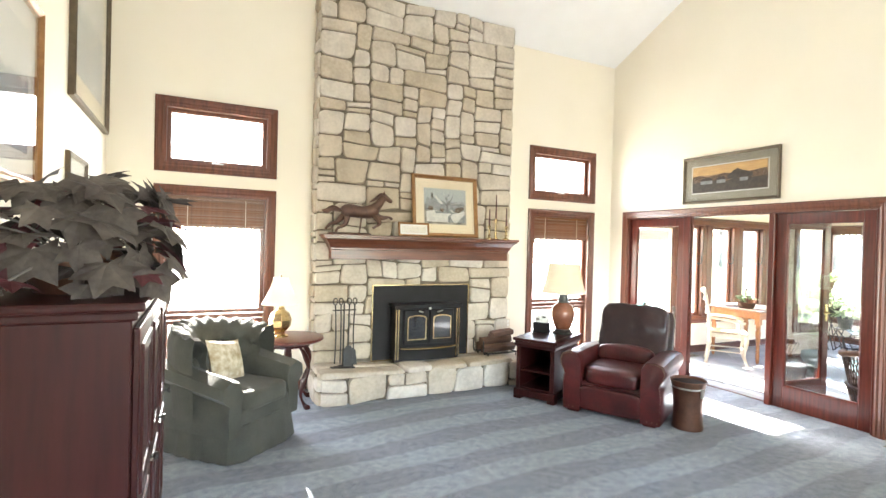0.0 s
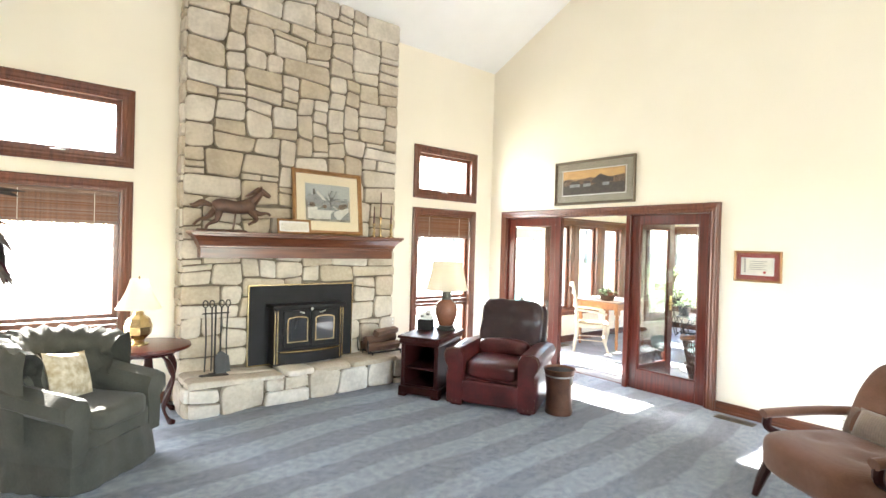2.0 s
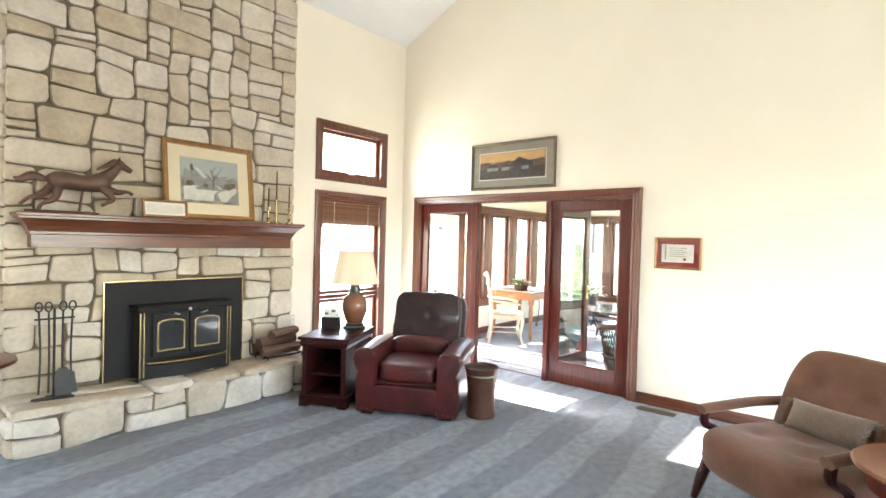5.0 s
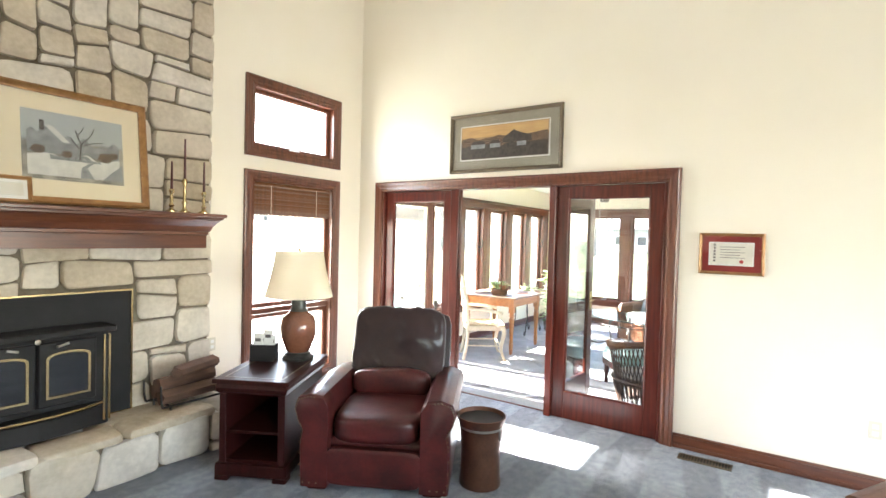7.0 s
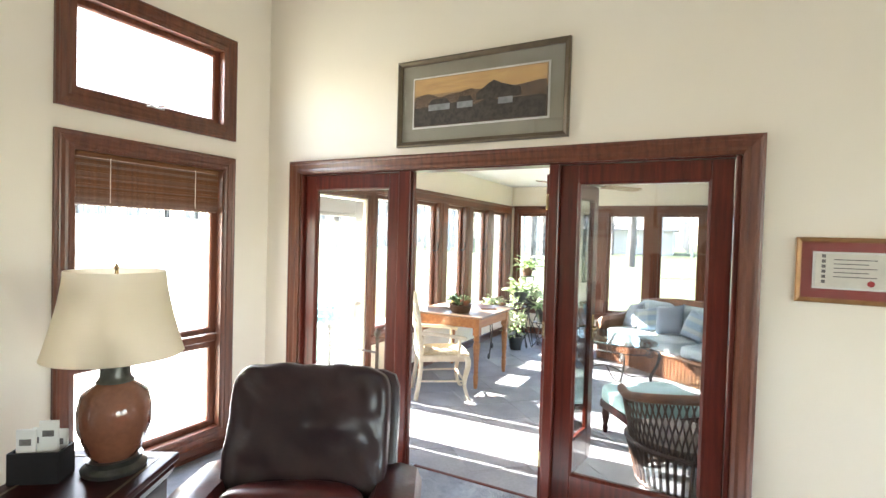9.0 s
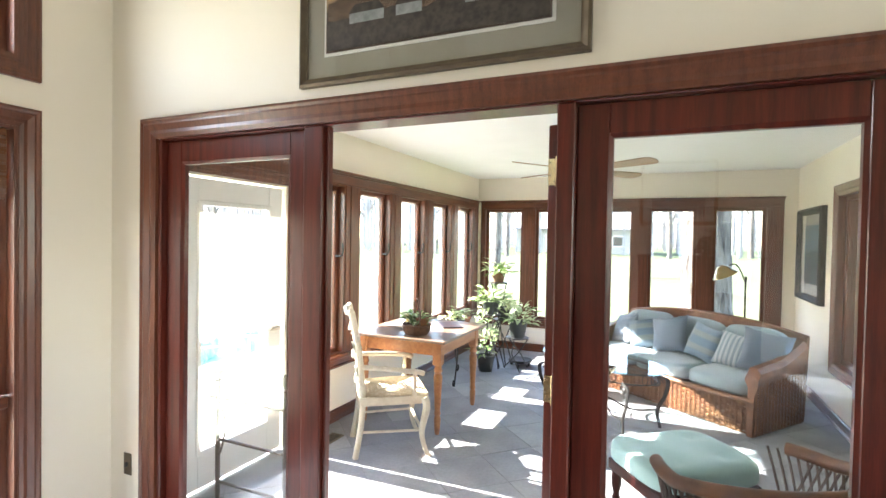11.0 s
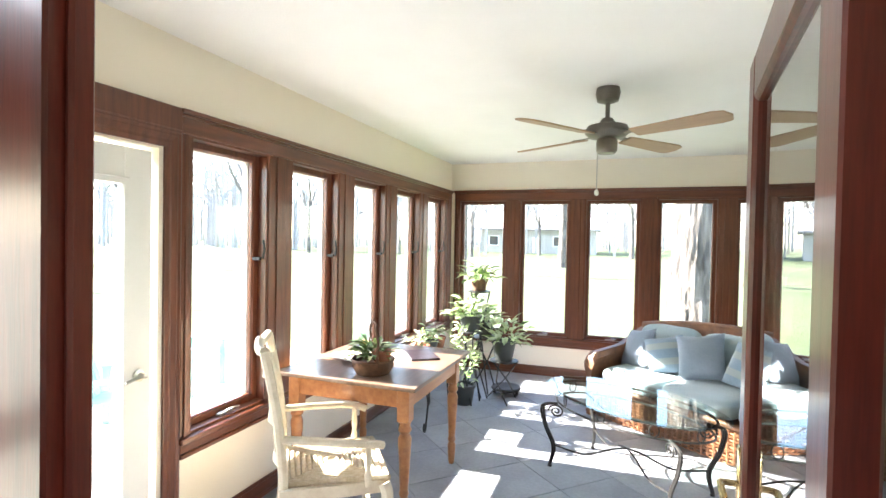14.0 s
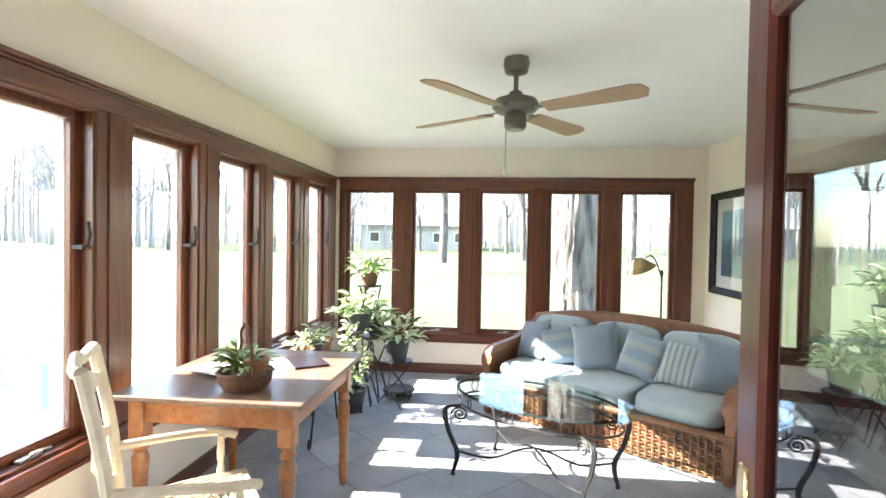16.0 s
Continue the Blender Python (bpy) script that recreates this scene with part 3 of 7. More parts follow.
def run_trim(m, wins, x_end0, x_end1, zb, zt, where):
    """Flat mullions, sill, apron and head that tie a row of windows together."""
    edges = [x_end0] + [v for w in wins for v in w] + [x_end1]
    for a, b in zip(edges[0::2], edges[1::2]):
        trim("trim_mullion", m, [(a, b, -0.02, 0, zb, zt), (a + (b - a) * 0.3, b - (b - a) * 0.3, -0.028, -0.02, zb, zt)], "dark-stained wooden mullion between casement windows")
    trim("trim_head", m, [(x_end0, x_end1, -0.022, 0, zt, zt + 0.085), (x_end0 - 0.006, x_end1 + 0.006, -0.034, 0, zt + 0.085, zt + 0.10), (x_end0 - 0.012, x_end1 + 0.012, -0.045, 0, zt + 0.10, zt + 0.122)], "dark-stained moulded head trim above the windows", TRIM_H)
    trim("trim_sill", m, [(x_end0 - 0.01, x_end1 + 0.01, -0.05, 0, zb - 0.03, zb), (x_end0, x_end1, -0.024, 0, zb - 0.085, zb - 0.03), (x_end0, x_end1, -0.032, 0, zb - 0.11, zb - 0.085)], "dark-stained window sill and apron", TRIM_H)


run_trim(M_SLEFT, [(x - 0.03, x + 0.57) for x in SWL], 7.857, SX1 - 0.05, 0.555, 2.115, "left")
run_trim(M_SFAR, [(a - 0.03, b + 0.03) for a, b in SWF], -SY1 + 0.05, -2.02, 0.425, 2.122, "far")


def baseboard(m, x0, x1, z=0.0):
    trim("baseboard", m, [(x0, x1, -0.016, 0, z, z + 0.095), (x0, x1, -0.024, 0, z + 0.0, z + 0.03), (x0, x1, -0.022, 0, z + 0.095, z + 0.115)], "dark-stained wooden baseboard", TRIM_H)


baseboard(M_DOOR, -2.62, 3.0)
baseboard(M_DOOR, -6.05, -5.81)
baseboard(M_FIRE, LX0 + 0.03, 1.86)
baseboard(M_FIRE, 4.40, LX1 - 0.03)
baseboard(M_SLEFT, 7.88, SX1 - 0.03, SZ)
baseboard(M_SFAR, -SY1 + 0.03, -SY0 - 0.03, SZ)
baseboard(M_SRIGHT, -SX1 + 0.03, -SX0 - 0.03, SZ)

# door wall: casing, posts, two fixed glazed panels and the open door
CX0, CX1, CTOP = -5.71, -2.72, 2.11
bm = bmesh.new()
prof = [(d * 0.1 / 0.09, h * 1.2) for d, h in CASING]
moulding(bm, CX0 - 0.1, CX1 + 0.1, -0.6, CTOP + 0.1, prof)
bmesh.ops.bisect_plane(bm, geom=bm.verts[:] + bm.edges[:] + bm.faces[:], plane_co=(0, 0, 0), plane_no=(0, 0, 1), clear_inner=True)
ob = part("trim_door_casing", bm, TRIM)
ob.matrix_world = M_DOOR
tagged(ob, "moulded dark-stained casing around the glazed doors", "trim", "", "structure")
trim("trim_door_jamb", M_DOOR, [(CX0, CX0 + 0.025, -0.004, 0.13, 0, CTOP), (CX1 - 0.025, CX1, -0.004, 0.13, 0, CTOP), (CX0 + 0.025, CX1 - 0.025, -0.004, 0.13, CTOP - 0.008, CTOP)], "dark-stained door jamb lining", DOORW)
trim("trim_door_post", M_DOOR, [(-4.788, -4.69, -0.012, 0.048, 0.004, CTOP - 0.008), (-4.69, -4.675, 0.012, 0.048, 0.004, CTOP - 0.008)], "dark cherry post between glazed panels", DOORW)
trim("trim_door_post", M_DOOR, [(-3.713, -3.6515, -0.012, 0.125, 0.004, CTOP - 0.008)], "dark cherry post carrying the door hinges", DOORW)
trim("threshold", M_DOOR, [(-4.675, -3.713, 0.10, 0.129, -0.05, 0.006)], "dark wooden threshold at the sunroom door", DOORW)


def glazed_panel(name, m, w, h, label, stile=0.105, bottom=0.24, top=0.105, lever=False, glass=None):
    d = thing(name, m, label, "door", "", "structure")
    for x0 in (0, w - stile):
        part("stile", B(x0, x0 + stile, -0.022, 0.022, 0, h, 0.004), DOORW, d)
    for z0, z1 in ((0, bottom), (h - top, h)):
        part("rail", B(stile, w - stile, -0.021, 0.021, z0, z1, 0.003), DOORW, d)
    part("glazing_bead", moulding(bmesh.new(), stile, w - stile, bottom, h - top, [(0, 0.019), (0.012, 0.012), (0.012, -0.012), (0, -0.019)]), DOORW, d)
    g = part("pane", B(stile, w - stile, -0.003, 0.003, bottom, h - top), glass or PGLASS, d, "double glazing pane")
    g.visible_shadow = False
    if lever:
        bm = B(w - 0.075, w - 0.03, -0.03, 0.03, 0.92, 1.12, 0.006)
        for s in (1, -1):
            tube(bm, spline([(w - 0.052, 0, 1.02), (w - 0.052, s * 0.06, 1.02), (w - 0.08, s * 0.065, 1.02), (w - 0.16, s * 0.06, 1.015)]), 0.009, 8)
        part("door_handle", bm, BRASS, d, "brass lever handle", True)
    return d


glazed_panel("door_1", pose(LX1 + 0.05, 5.685, 0.006, 0, 0, -90), 0.897, 2.093, "fixed cherry-framed glass panel beside the opening")
glazed_panel("door_2", pose(LX1 + 0.05, 3.65, 0.006, 0, 0, -90), 0.90, 2.093, "fixed cherry-framed full-glass panel")
open_door = glazed_panel("door_3", pose(SX0 + 0.012, 3.752, -0.035, 0, 0, -6.5), 0.92, 2.10, "cherry-framed glass door standing open into the sunroom", lever=True, glass=DGLASS)
for i, z in enumerate((0.25, 1.08, 1.89)):
    bm = B(-0.005, 0.0, -0.018, 0.018, z - 0.05, z + 0.05, 0.0015)
    lathe(bm, [(0.008, z - 0.055), (0.008, z + 0.055)], 10, (-0.008, -0.018, 0))
    ob = part("door_hinge", bm, BRASS, None, "", True)
    for sy, sz in ((-0.008, -0.035), (0.01, -0.012), (-0.008, 0.012), (0.01, 0.035)):
        part("screw", lathe(bmesh.new(), [(0.004, 0), (0.003, 0.0015), (0.0005, 0.002)], 8), BRONZEF, ob).matrix_local = pose(-0.005, sy, z + sz, 0, -90, 0)
    ob.matrix_world = pose(SX0 + 0.013, 3.755, 0.0, 0, 0, -6.5)
    tagged(ob, "brass hinge screwed to the cherry door post", "hinge", "door hinges")

# white outside door in the sunroom
d = thing("door_4", pose(6.80, SY1 + 0.02, SZ), "white exterior door with a full glass pane", "door", "", "structure")
for a, b in ((0.02, 0.16), (0.78, 0.92)):
    part("stile", B(a, b, 0, 0.045, 0.02, 2.05, 0.004), WHITE, d)
for a, b in ((0.02, 0.26), (1.89, 2.05)):
    part("rail", B(0.16, 0.78, 0.001, 0.044, a, b, 0.003), WHITE, d)
part("lite_frame", moulding(bmesh.new(), 0.14, 0.80, 0.24, 1.91, [(0, 0), (0.006, 0.014), (0.03, 0.014), (0.036, 0.0)]), WHITE, d)
g = part("pane", B(0.16, 0.78, 0.018, 0.024, 0.26, 1.89), GLASS, d)
g.visible_shadow = False
bm = bmesh.new()
lathe(bm, [(0.03, 0), (0.03, 0.008), (0.012, 0.012), (0.01, 0.05), (0.0005, 0.052)], 16)
tube(bm, spline([(0, 0, 0.045), (-0.03, 0.004, 0.05), (-0.10, -0.008, 0.047)]), [0.011] * 6 + [0.011, 0.010, 0.009, 0.009, 0.008, 0.008, 0.007][:7], 8)
h = part("door_handle", bm, NICKEL, d, "brushed nickel lever handle", True)
h.matrix_local = pose(0.855, -0.001, 0.98, 90)
bm = bmesh.new()
moulding(bm, 6.70, 7.855, -0.6, 2.12, CASING)
bmesh.ops.bisect_plane(bm, geom=bm.verts[:] + bm.edges[:] + bm.faces[:], plane_co=(0, 0, SZ), plane_no=(0, 0, 1), clear_inner=True)
box(bm, 6.70, 7.855, -0.03, 0, 2.12, 2.237, 0.005)
ob = part("trim_outside_door", bm, TRIM)
ob.matrix_world = M_SLEFT
tagged(ob, "dark-stained casing around the white exterior door", "trim", "", "structure")

# chimney core and hearth bed (stones are laid on at the end of the file)
CHX0, CHX1, CHY, HY, HZ = 1.88, 4.40, 5.87, 5.36, 0.32
chimney = part("chimney", B(CHX0 + 0.02, CHX1 - 0.02, CHY, LY1 + 0.002, 0, roof(CHY) + 0.02), MORTAR)
tagged(chimney, "tall rubble limestone chimney breast with recessed joints", "chimney", "", "structure")
hearth = part("hearth", B(CHX0 - 0.01, CHX1 + 0.06, HY + 0.04, CHY - 0.001, 0, HZ - 0.045), MORTAR)
tagged(hearth, "raised limestone hearth along the chimney foot", "hearth", "", "structure")

# ---- outside ----
GZ = -0.42
bm = bmesh.new()
bmesh.ops.create_grid(bm, x_segments=60, y_segments=60, size=300)
for v in bm.verts:
    d = max(0, v.co.length - 25)
    v.co.z = GZ + 0.5 * noise.noise(v.co * 0.02) * min(1, d / 30) + 0.012 * min(d, 90)
tagged(part("ground", bm, GRASS, smooth=True), "sunlit spring lawn rolling away to woods", "lawn", "", "structure")


def branch(bm, p, d, length, rad, depth, rng, twigs):
    n = 4
    pts, rads = [p.copy()], [rad]
    for i in range(n):
        d = (d + Vector((rng.uniform(-1, 1), rng.uniform(-1, 1), rng.uniform(-0.5, 0.9))) * 0.16).normalized()
        p = p + d * length / n
        pts.append(p.copy())
        rads.append(rad * (1 - 0.5 * (i + 1) / n))
    tube(bm, pts, rads, 7 if rad > 0.08 else (4 if rad > 0.02 else 3))
    if depth == 0:
        return
    for i in range(3 if depth > 1 else twigs):
        q = pts[rng.randint(2, n)]
        a = rng.uniform(0, 6.28)
        side = (d + Vector((math.cos(a), math.sin(a), rng.uniform(0.0, 0.5))) * rng.uniform(0.6, 1.1)).normalized()
        branch(bm, q, side, length * rng.uniform(0.5, 0.78), rads[-1] * rng.uniform(0.6, 0.95), depth - 1, rng, twigs)


def bare_tree(height, rad, seed, depth=4):
    rng = random.Random(seed)
    t = thing("tree", Matrix(), "bare leafless tree standing on the lawn", "tree", "trees on the lawn")
    bm = bmesh.new()
    tube(bm, [(0, 0, -0.3), (0, 0, 0.1), (rad * 0.3, 0, height * 0.2), (0, rad * 0.4, height * 0.42)], [rad * 1.5, rad * 1.15, rad, rad * 0.8], 10)
    part("trunk", bm, BARK, t, "", True)
    bm = bmesh.new()
    top = Vector((0, rad * 0.4, height * 0.42))
    for i in range(4):
        a = i * 1.6 + rng.uniform(-0.4, 0.4)
        branch(bm, top - Vector((0, 0, height * 0.05 * i)), Vector((math.cos(a) * 0.6, math.sin(a) * 0.6, 0.9)).normalized(), height * 0.27, rad * 0.55, depth, rng, 3)
    part("crown", bm, TWIG, t, "fan of bare branches and twigs")
    return t


rngt = random.Random(5)
protos = [bare_tree(13, 0.22, 3), bare_tree(16, 0.28, 8), bare_tree(11, 0.18, 21)]
spots = [(33, 12.5), (42, 8), (60, 20), (48, 2), (38, -4), (70, 14), (66, 3), (75, -6), (58, 28), (52, 36), (40, 34), (30, 40), (24, 46), (34, 50), (44, 48), (14, 44), (20, 56), (8, 50), (12, 60), (2, 40), (62, 40), (80, 24), (84, 8), (27, 31), (46, 23), (16, 34), (5, 58), (78, 34), (20, -12), (28, -17), (14, -20), (34, -10), (24, -27), (42, -20), (10, -30), (18, -36)]
for i, (x, y) in enumerate(spots):
    m = pose(x, y, GZ + 0.012 * max(0, math.hypot(x, y) - 25), 0, 0, rngt.uniform(0, 360))
    if i < 3:
        protos[i].matrix_world = m
    else:
        copy_thing(protos[i % 3], m)

# large trunk by the sunroom
big = thing("tree", pose(17.2, 2.55, GZ), "thick tree trunk with deeply furrowed grey bark", "tree", "trees on the lawn")
bm = bmesh.new()
rings = []
for j in range(76):
    z = -0.2 + j * 0.095
    r0 = 0.47 + 0.22 * math.exp(-z / 0.5)
    ring = []
    for k in range(96):
        a = k / 96 * 6.2832
        c, q = math.cos(a), math.sin(a)
        ridge = abs(noise.noise(Vector((c * 7.5, q * 7.5, z * 1.5)))) + 0.5 * abs(noise.noise(Vector((c * 15, q * 15, z * 3.2 + 7))))
        rr = r0 * (1 + 0.05 * noise.noise(Vector((c * 2, q * 2, z * 0.8))) + 0.13 * (ridge - 0.25))
        ring.append((rr * c, rr * q, z))
    rings.append(ring)
loft(bm, rings)
part("trunk", bm, BARK, big, "", True)
bm = bmesh.new()
rb = random.Random(2)
for i in range(6):
    a = i * 1.05
    branch(bm, Vector((0, 0, 6.2 + 0.12 * i)), Vector((math.cos(a) * 0.8, math.sin(a) * 0.8, 0.8)).normalized(), 3.0, 0.14, 3, rb, 3)
part("crown", bm, TWIG, big, "bare spreading limbs")

# far woods: slender stems beyond the lawn, coloured pale to imitate distance haze
bm = bmesh.new()
rw = random.Random(11)
for i in range(760):
    a = radians(rw.uniform(-25, 115))
    r = rw.uniform(70, 125)
    x, y = math.cos(a) * r, math.sin(a) * r
    z = GZ + 0.75
    h = rw.uniform(9, 17)
    w = rw.uniform(0.12, 0.30)
    tip = Vector((x + rw.uniform(-1, 1), y + rw.uniform(-1, 1), z + h))
    tube(bm, [(x, y, z - 1), (x, y, z + h * 0.5), tip], [w, w * 0.7, 0.03], 4)
    for k in range(9):
        b = Vector((x, y, z + h * rw.uniform(0.3, 0.9)))
        c = rw.uniform(0, 6.28)
        e = b + Vector((math.cos(c), math.sin(c), 0.9)) * rw.uniform(1.5, 3.5)
        tube(bm, [b, (b + e) / 2 + Vector((0, 0, 0.2)), e], [w * 0.4, w * 0.25, 0.02], 3)
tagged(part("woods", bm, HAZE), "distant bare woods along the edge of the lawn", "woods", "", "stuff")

# ---- living room things ----
def face(fx, fy):
    """The turn about z that points a thing's front (its -y) along (fx, fy)."""
    return math.degrees(math.atan2(fx, -fy))


def framed(m, w, h, mould, frame_mat, mats, label, parent_cat="picture", lines=False):
    """A framed picture hung at m: its middle, front towards -y. mats: (border, material) from the rim inwards."""
    f = thing("framed_picture", m, label, parent_cat)
    part("frame", moulding(bmesh.new(), -w / 2, w / 2, -h / 2, h / 2, [(0, 0), (0, mould * 0.7), (mould * 0.3, mould * 0.9), (mould * 0.75, mould * 0.55), (mould, mould * 0.45), (mould, 0)]), frame_mat, f)
    x, z, y = w / 2 - mould, h / 2 - mould, -0.006
    names = ["mat_board", "inner_mat", "inner_border", "print"]
    for i, (border, material) in enumerate(mats):
        last = i == len(mats) - 1
        part("print" if last else names[min(i, 2)], B(-x, x, y, y + 0.004, -z, z), material, f)
        x, z, y = x - border, z - border, y - 0.005
    g = part("glazing", B(-w / 2 + mould, w / 2 - mould, -mould * 0.45 - 0.004, -mould * 0.45 - 0.002, -h / 2 + mould, h / 2 - mould), GLASS, f, "reflective picture glass")
    g.visible_shadow = False
    return f


# prints on the left wall, beside the chimney wall
MLEFT = lambda y, z: pose(LX0, y, z, 0, 0, 90)
framed(MLEFT(3.22, 2.38), 1.05, 0.95, 0.045, GILT, [(0.12, WHITEMAT), (0, P_PALE)], "large pale print in a light wooden frame")
framed(MLEFT(5.2, 3.28), 1.45, 1.35, 0.05, BRONZEF, [(0.16, MATBOARD), (0, P_PALE)], "large print with a wide cream mat in a dark frame")
framed(MLEFT(4.75, 1.98), 0.62, 0.5, 0.035, BRONZEF, [(0.08, WHITEMAT), (0, P_PALE)], "small print in a dark wooden frame")
barn_print = framed(pose(LX1, 4.205, 2.555, 0, 0, -90), 1.20, 0.585, 0.035, BRONZEF, [(0.085, GREYMAT), (0.012, WHITEMAT), (0, P_SUNSET)], "wide sunset barn print in a bronze frame above the doors")
cert = framed(pose(LX1, 2.265, 1.545, 0, 0, -90), 0.43, 0.31, 0.022, GILT, [(0.045, REDMAT), (0.01, WHITEMAT), (0, PAPER)], "framed certificate with a red mat and gilt frame")
bm = bmesh.new()
for i in range(5):
    box(bm, -0.07, 0.09 - 0.03 * (i % 2), -0.025, -0.0235, 0.05 - i * 0.02, 0.054 - i * 0.02)
for i in range(6):
    box(bm, -0.115, -0.10, -0.025, -0.0235, 0.06 - i * 0.024, 0.075 - i * 0.024)
part("text_lines", bm, INK, cert)
bm = bmesh.new()
lathe(bm, [(0.014, 0), (0.014, 0.002)], 14)
s = part("seal", bm, SEALRED, cert)
s.matrix_local = pose(0.07, -0.0235, -0.055, 90)

def daub(parent, name, pts, material, y):
    """One painted shape of a print: a thin flat outline lying on the paper."""
    part(name, loft(bmesh.new(), [[(x, y, z) for x, z in pts], [(x, y - 0.0006, z) for x, z in pts]]), material, parent)


def hills(w, z, amp, base, seed, n=24):
    """An uneven ridge over a flat base."""
    top = [(-w + 2 * w * k / n, z + amp * noise.noise(Vector((k * 0.31, seed, 0)))) for k in range(n + 1)]
    return top + [(w, base), (-w, base)]


INK_DARK = mat("dark_umber_paint", (0.035, 0.028, 0.024), (0.07, 0.055, 0.045), rough=0.8, scale=30, bump=0.02)
INK_MID = mat("brown_field_paint", (0.16, 0.10, 0.06), (0.07, 0.045, 0.03), rough=0.8, scale=24, bump=0.02)
INK_GREY = mat("slate_grey_paint", (0.16, 0.17, 0.17), (0.28, 0.29, 0.29), rough=0.8, scale=26, bump=0.02)
INK_SNOW = mat("snow_paint", (0.62, 0.60, 0.55), (0.48, 0.47, 0.44), rough=0.8, scale=18, bump=0.02)
INK_GLOW = mat("dusk_yellow_paint", (0.62, 0.40, 0.17), (0.45, 0.27, 0.12), rough=0.8, scale=9, stretch=(0.5, 1, 4), bump=0.02)


def barn_scene(f, y):
    daub(f, "painted_sky", [(-0.46, 0.05), (0.46, 0.05), (0.46, 0.155), (-0.46, 0.155)], INK_GLOW, y)
    daub(f, "painted_ridge", hills(0.46, 0.045, 0.05, -0.06, 3.3), INK_MID, y - 0.001)
    daub(f, "painted_hill", [(0.0, 0.02), (0.08, 0.075), (0.12, 0.095), (0.17, 0.07), (0.30, 0.03), (0.30, -0.02), (0.0, -0.02)], INK_DARK, y - 0.002)
    daub(f, "painted_field", hills(0.46, -0.03, 0.03, -0.155, 8.1), INK_DARK, y - 0.003)
    for x, k in ((-0.27, 1.0), (-0.08, 0.7), (0.2, 0.6)):
        daub(f, "painted_barn", [(x - 0.08 * k, -0.06), (x + 0.08 * k, -0.06), (x + 0.08 * k, -0.02), (x + 0.055 * k, 0.012), (x - 0.055 * k, 0.012), (x - 0.08 * k, -0.02)], INK_GREY, y - 0.004)
        daub(f, "painted_roof", [(x - 0.085 * k, -0.02), (x + 0.085 * k, -0.02), (x + 0.055 * k, 0.014), (x - 0.055 * k, 0.014)], INK_DARK, y - 0.005)


def cottage_scene(f, y):
    daub(f, "painted_far_trees", hills(0.255, 0.05, 0.10, -0.05, 5.2), INK_GREY, y)
    daub(f, "painted_snow_field", hills(0.255, -0.06, 0.05, -0.19, 2.2), INK_SNOW, y - 0.001)
    daub(f, "painted_cottage", [(-0.235, -0.05), (-0.08, -0.05), (-0.08, 0.035), (-0.16, 0.12), (-0.235, 0.04)], INK_GREY, y - 0.002)
    for x, z, k in ((-0.20, -0.03, 1.0), (-0.05, -0.045, 0.8), (0.17, -0.04, 1.2), (0.22, -0.02, 0.8)):
        daub(f, "painted_bush", [(x + 0.035 * k * math.cos(q * 0.7) * (1 + 0.25 * (q % 2)), z + 0.028 * k * math.sin(q * 0.7)) for q in range(9)], INK_MID, y - 0.0028)
    daub(f, "painted_path", [(0.02, -0.19), (0.10, -0.19), (0.06, -0.12), (0.12, -0.07), (0.10, -0.07), (0.03, -0.12)], INK_GREY, y - 0.0021)
    daub(f, "painted_roof", [(-0.16, 0.125), (-0.07, 0.03), (-0.03, 0.03), (-0.12, 0.125)], INK_SNOW, y - 0.003)
    daub(f, "painted_chimney", [(-0.19, 0.09), (-0.165, 0.09), (-0.165, 0.155), (-0.19, 0.155)], INK_DARK, y - 0.003)
    daub(f, "painted_hedge", hills(0.14, -0.05, 0.06, -0.085, 9.7, 14), INK_GREY, y - 0.0025)
    bm = bmesh.new()
    for q in ([(0.02, -0.07), (0.03, 0.03), (0.0, 0.12)], [(0.03, 0.03), (0.09, 0.10), (0.11, 0.15)], [(0.03, 0.02), (0.10, 0.05), (0.16, 0.06)], [(0.01, 0.08), (0.05, 0.15)], [(0.02, 0.0), (-0.03, 0.07)]):
        tube(bm, [(x, y - 0.003, z) for x, z in q], 0.0035, 4)
    part("painted_tree", bm, INK_DARK, f)
    daub(f, "painted_bank", [(0.27, -0.19), (0.27, -0.08), (0.22, -0.12), (0.17, -0.17), (0.15, -0.19)], INK_GREY, y - 0.0032)


barn_scene(barn_print, -0.0175)

# bamboo blinds
for a, b in LW:
    bl = thing("bamboo_blind", M_FIRE @ pose((a + b) / 2, 0.03, 1.80), "raised bamboo roller blind inside the window", "blind", "bamboo blinds")
    w = (b - a) / 2 - 0.03
    part("headrail", B(-w, w, -0.02, 0.02, 0.265, 0.295, 0.004), BAMBOO, bl)
    me = None
    for i in range(22):
        if me is None:
            ob = part("slat", box(bmesh.new(), -0.0062, 0.0062, -0.003, 0.003, -w, w, 0.001), BAMBOO, bl)
            me = ob.data
        else:
            ob = new("slat", me)
            ob.parent = bl
        ob.matrix_local = pose(0, -0.012 + 0.006 * math.sin(i * 1.9), 0.008 + i * 0.0118, 0, 90, 0)
    part("valance_roll", lathe(bmesh.new(), [(0.001, -w), (0.02, -w), (0.02, w), (0.001, w)], 12), BAMBOO, bl).matrix_local = pose(0, 0.015, 0.0, 0, 90, 0)
    for x in (-w * 0.6, w * 0.6):
        part("cord", tube(bmesh.new(), [(x, -0.02, 0.27), (x, -0.02, 0.0)], 0.0025, 5), PAPER, bl)

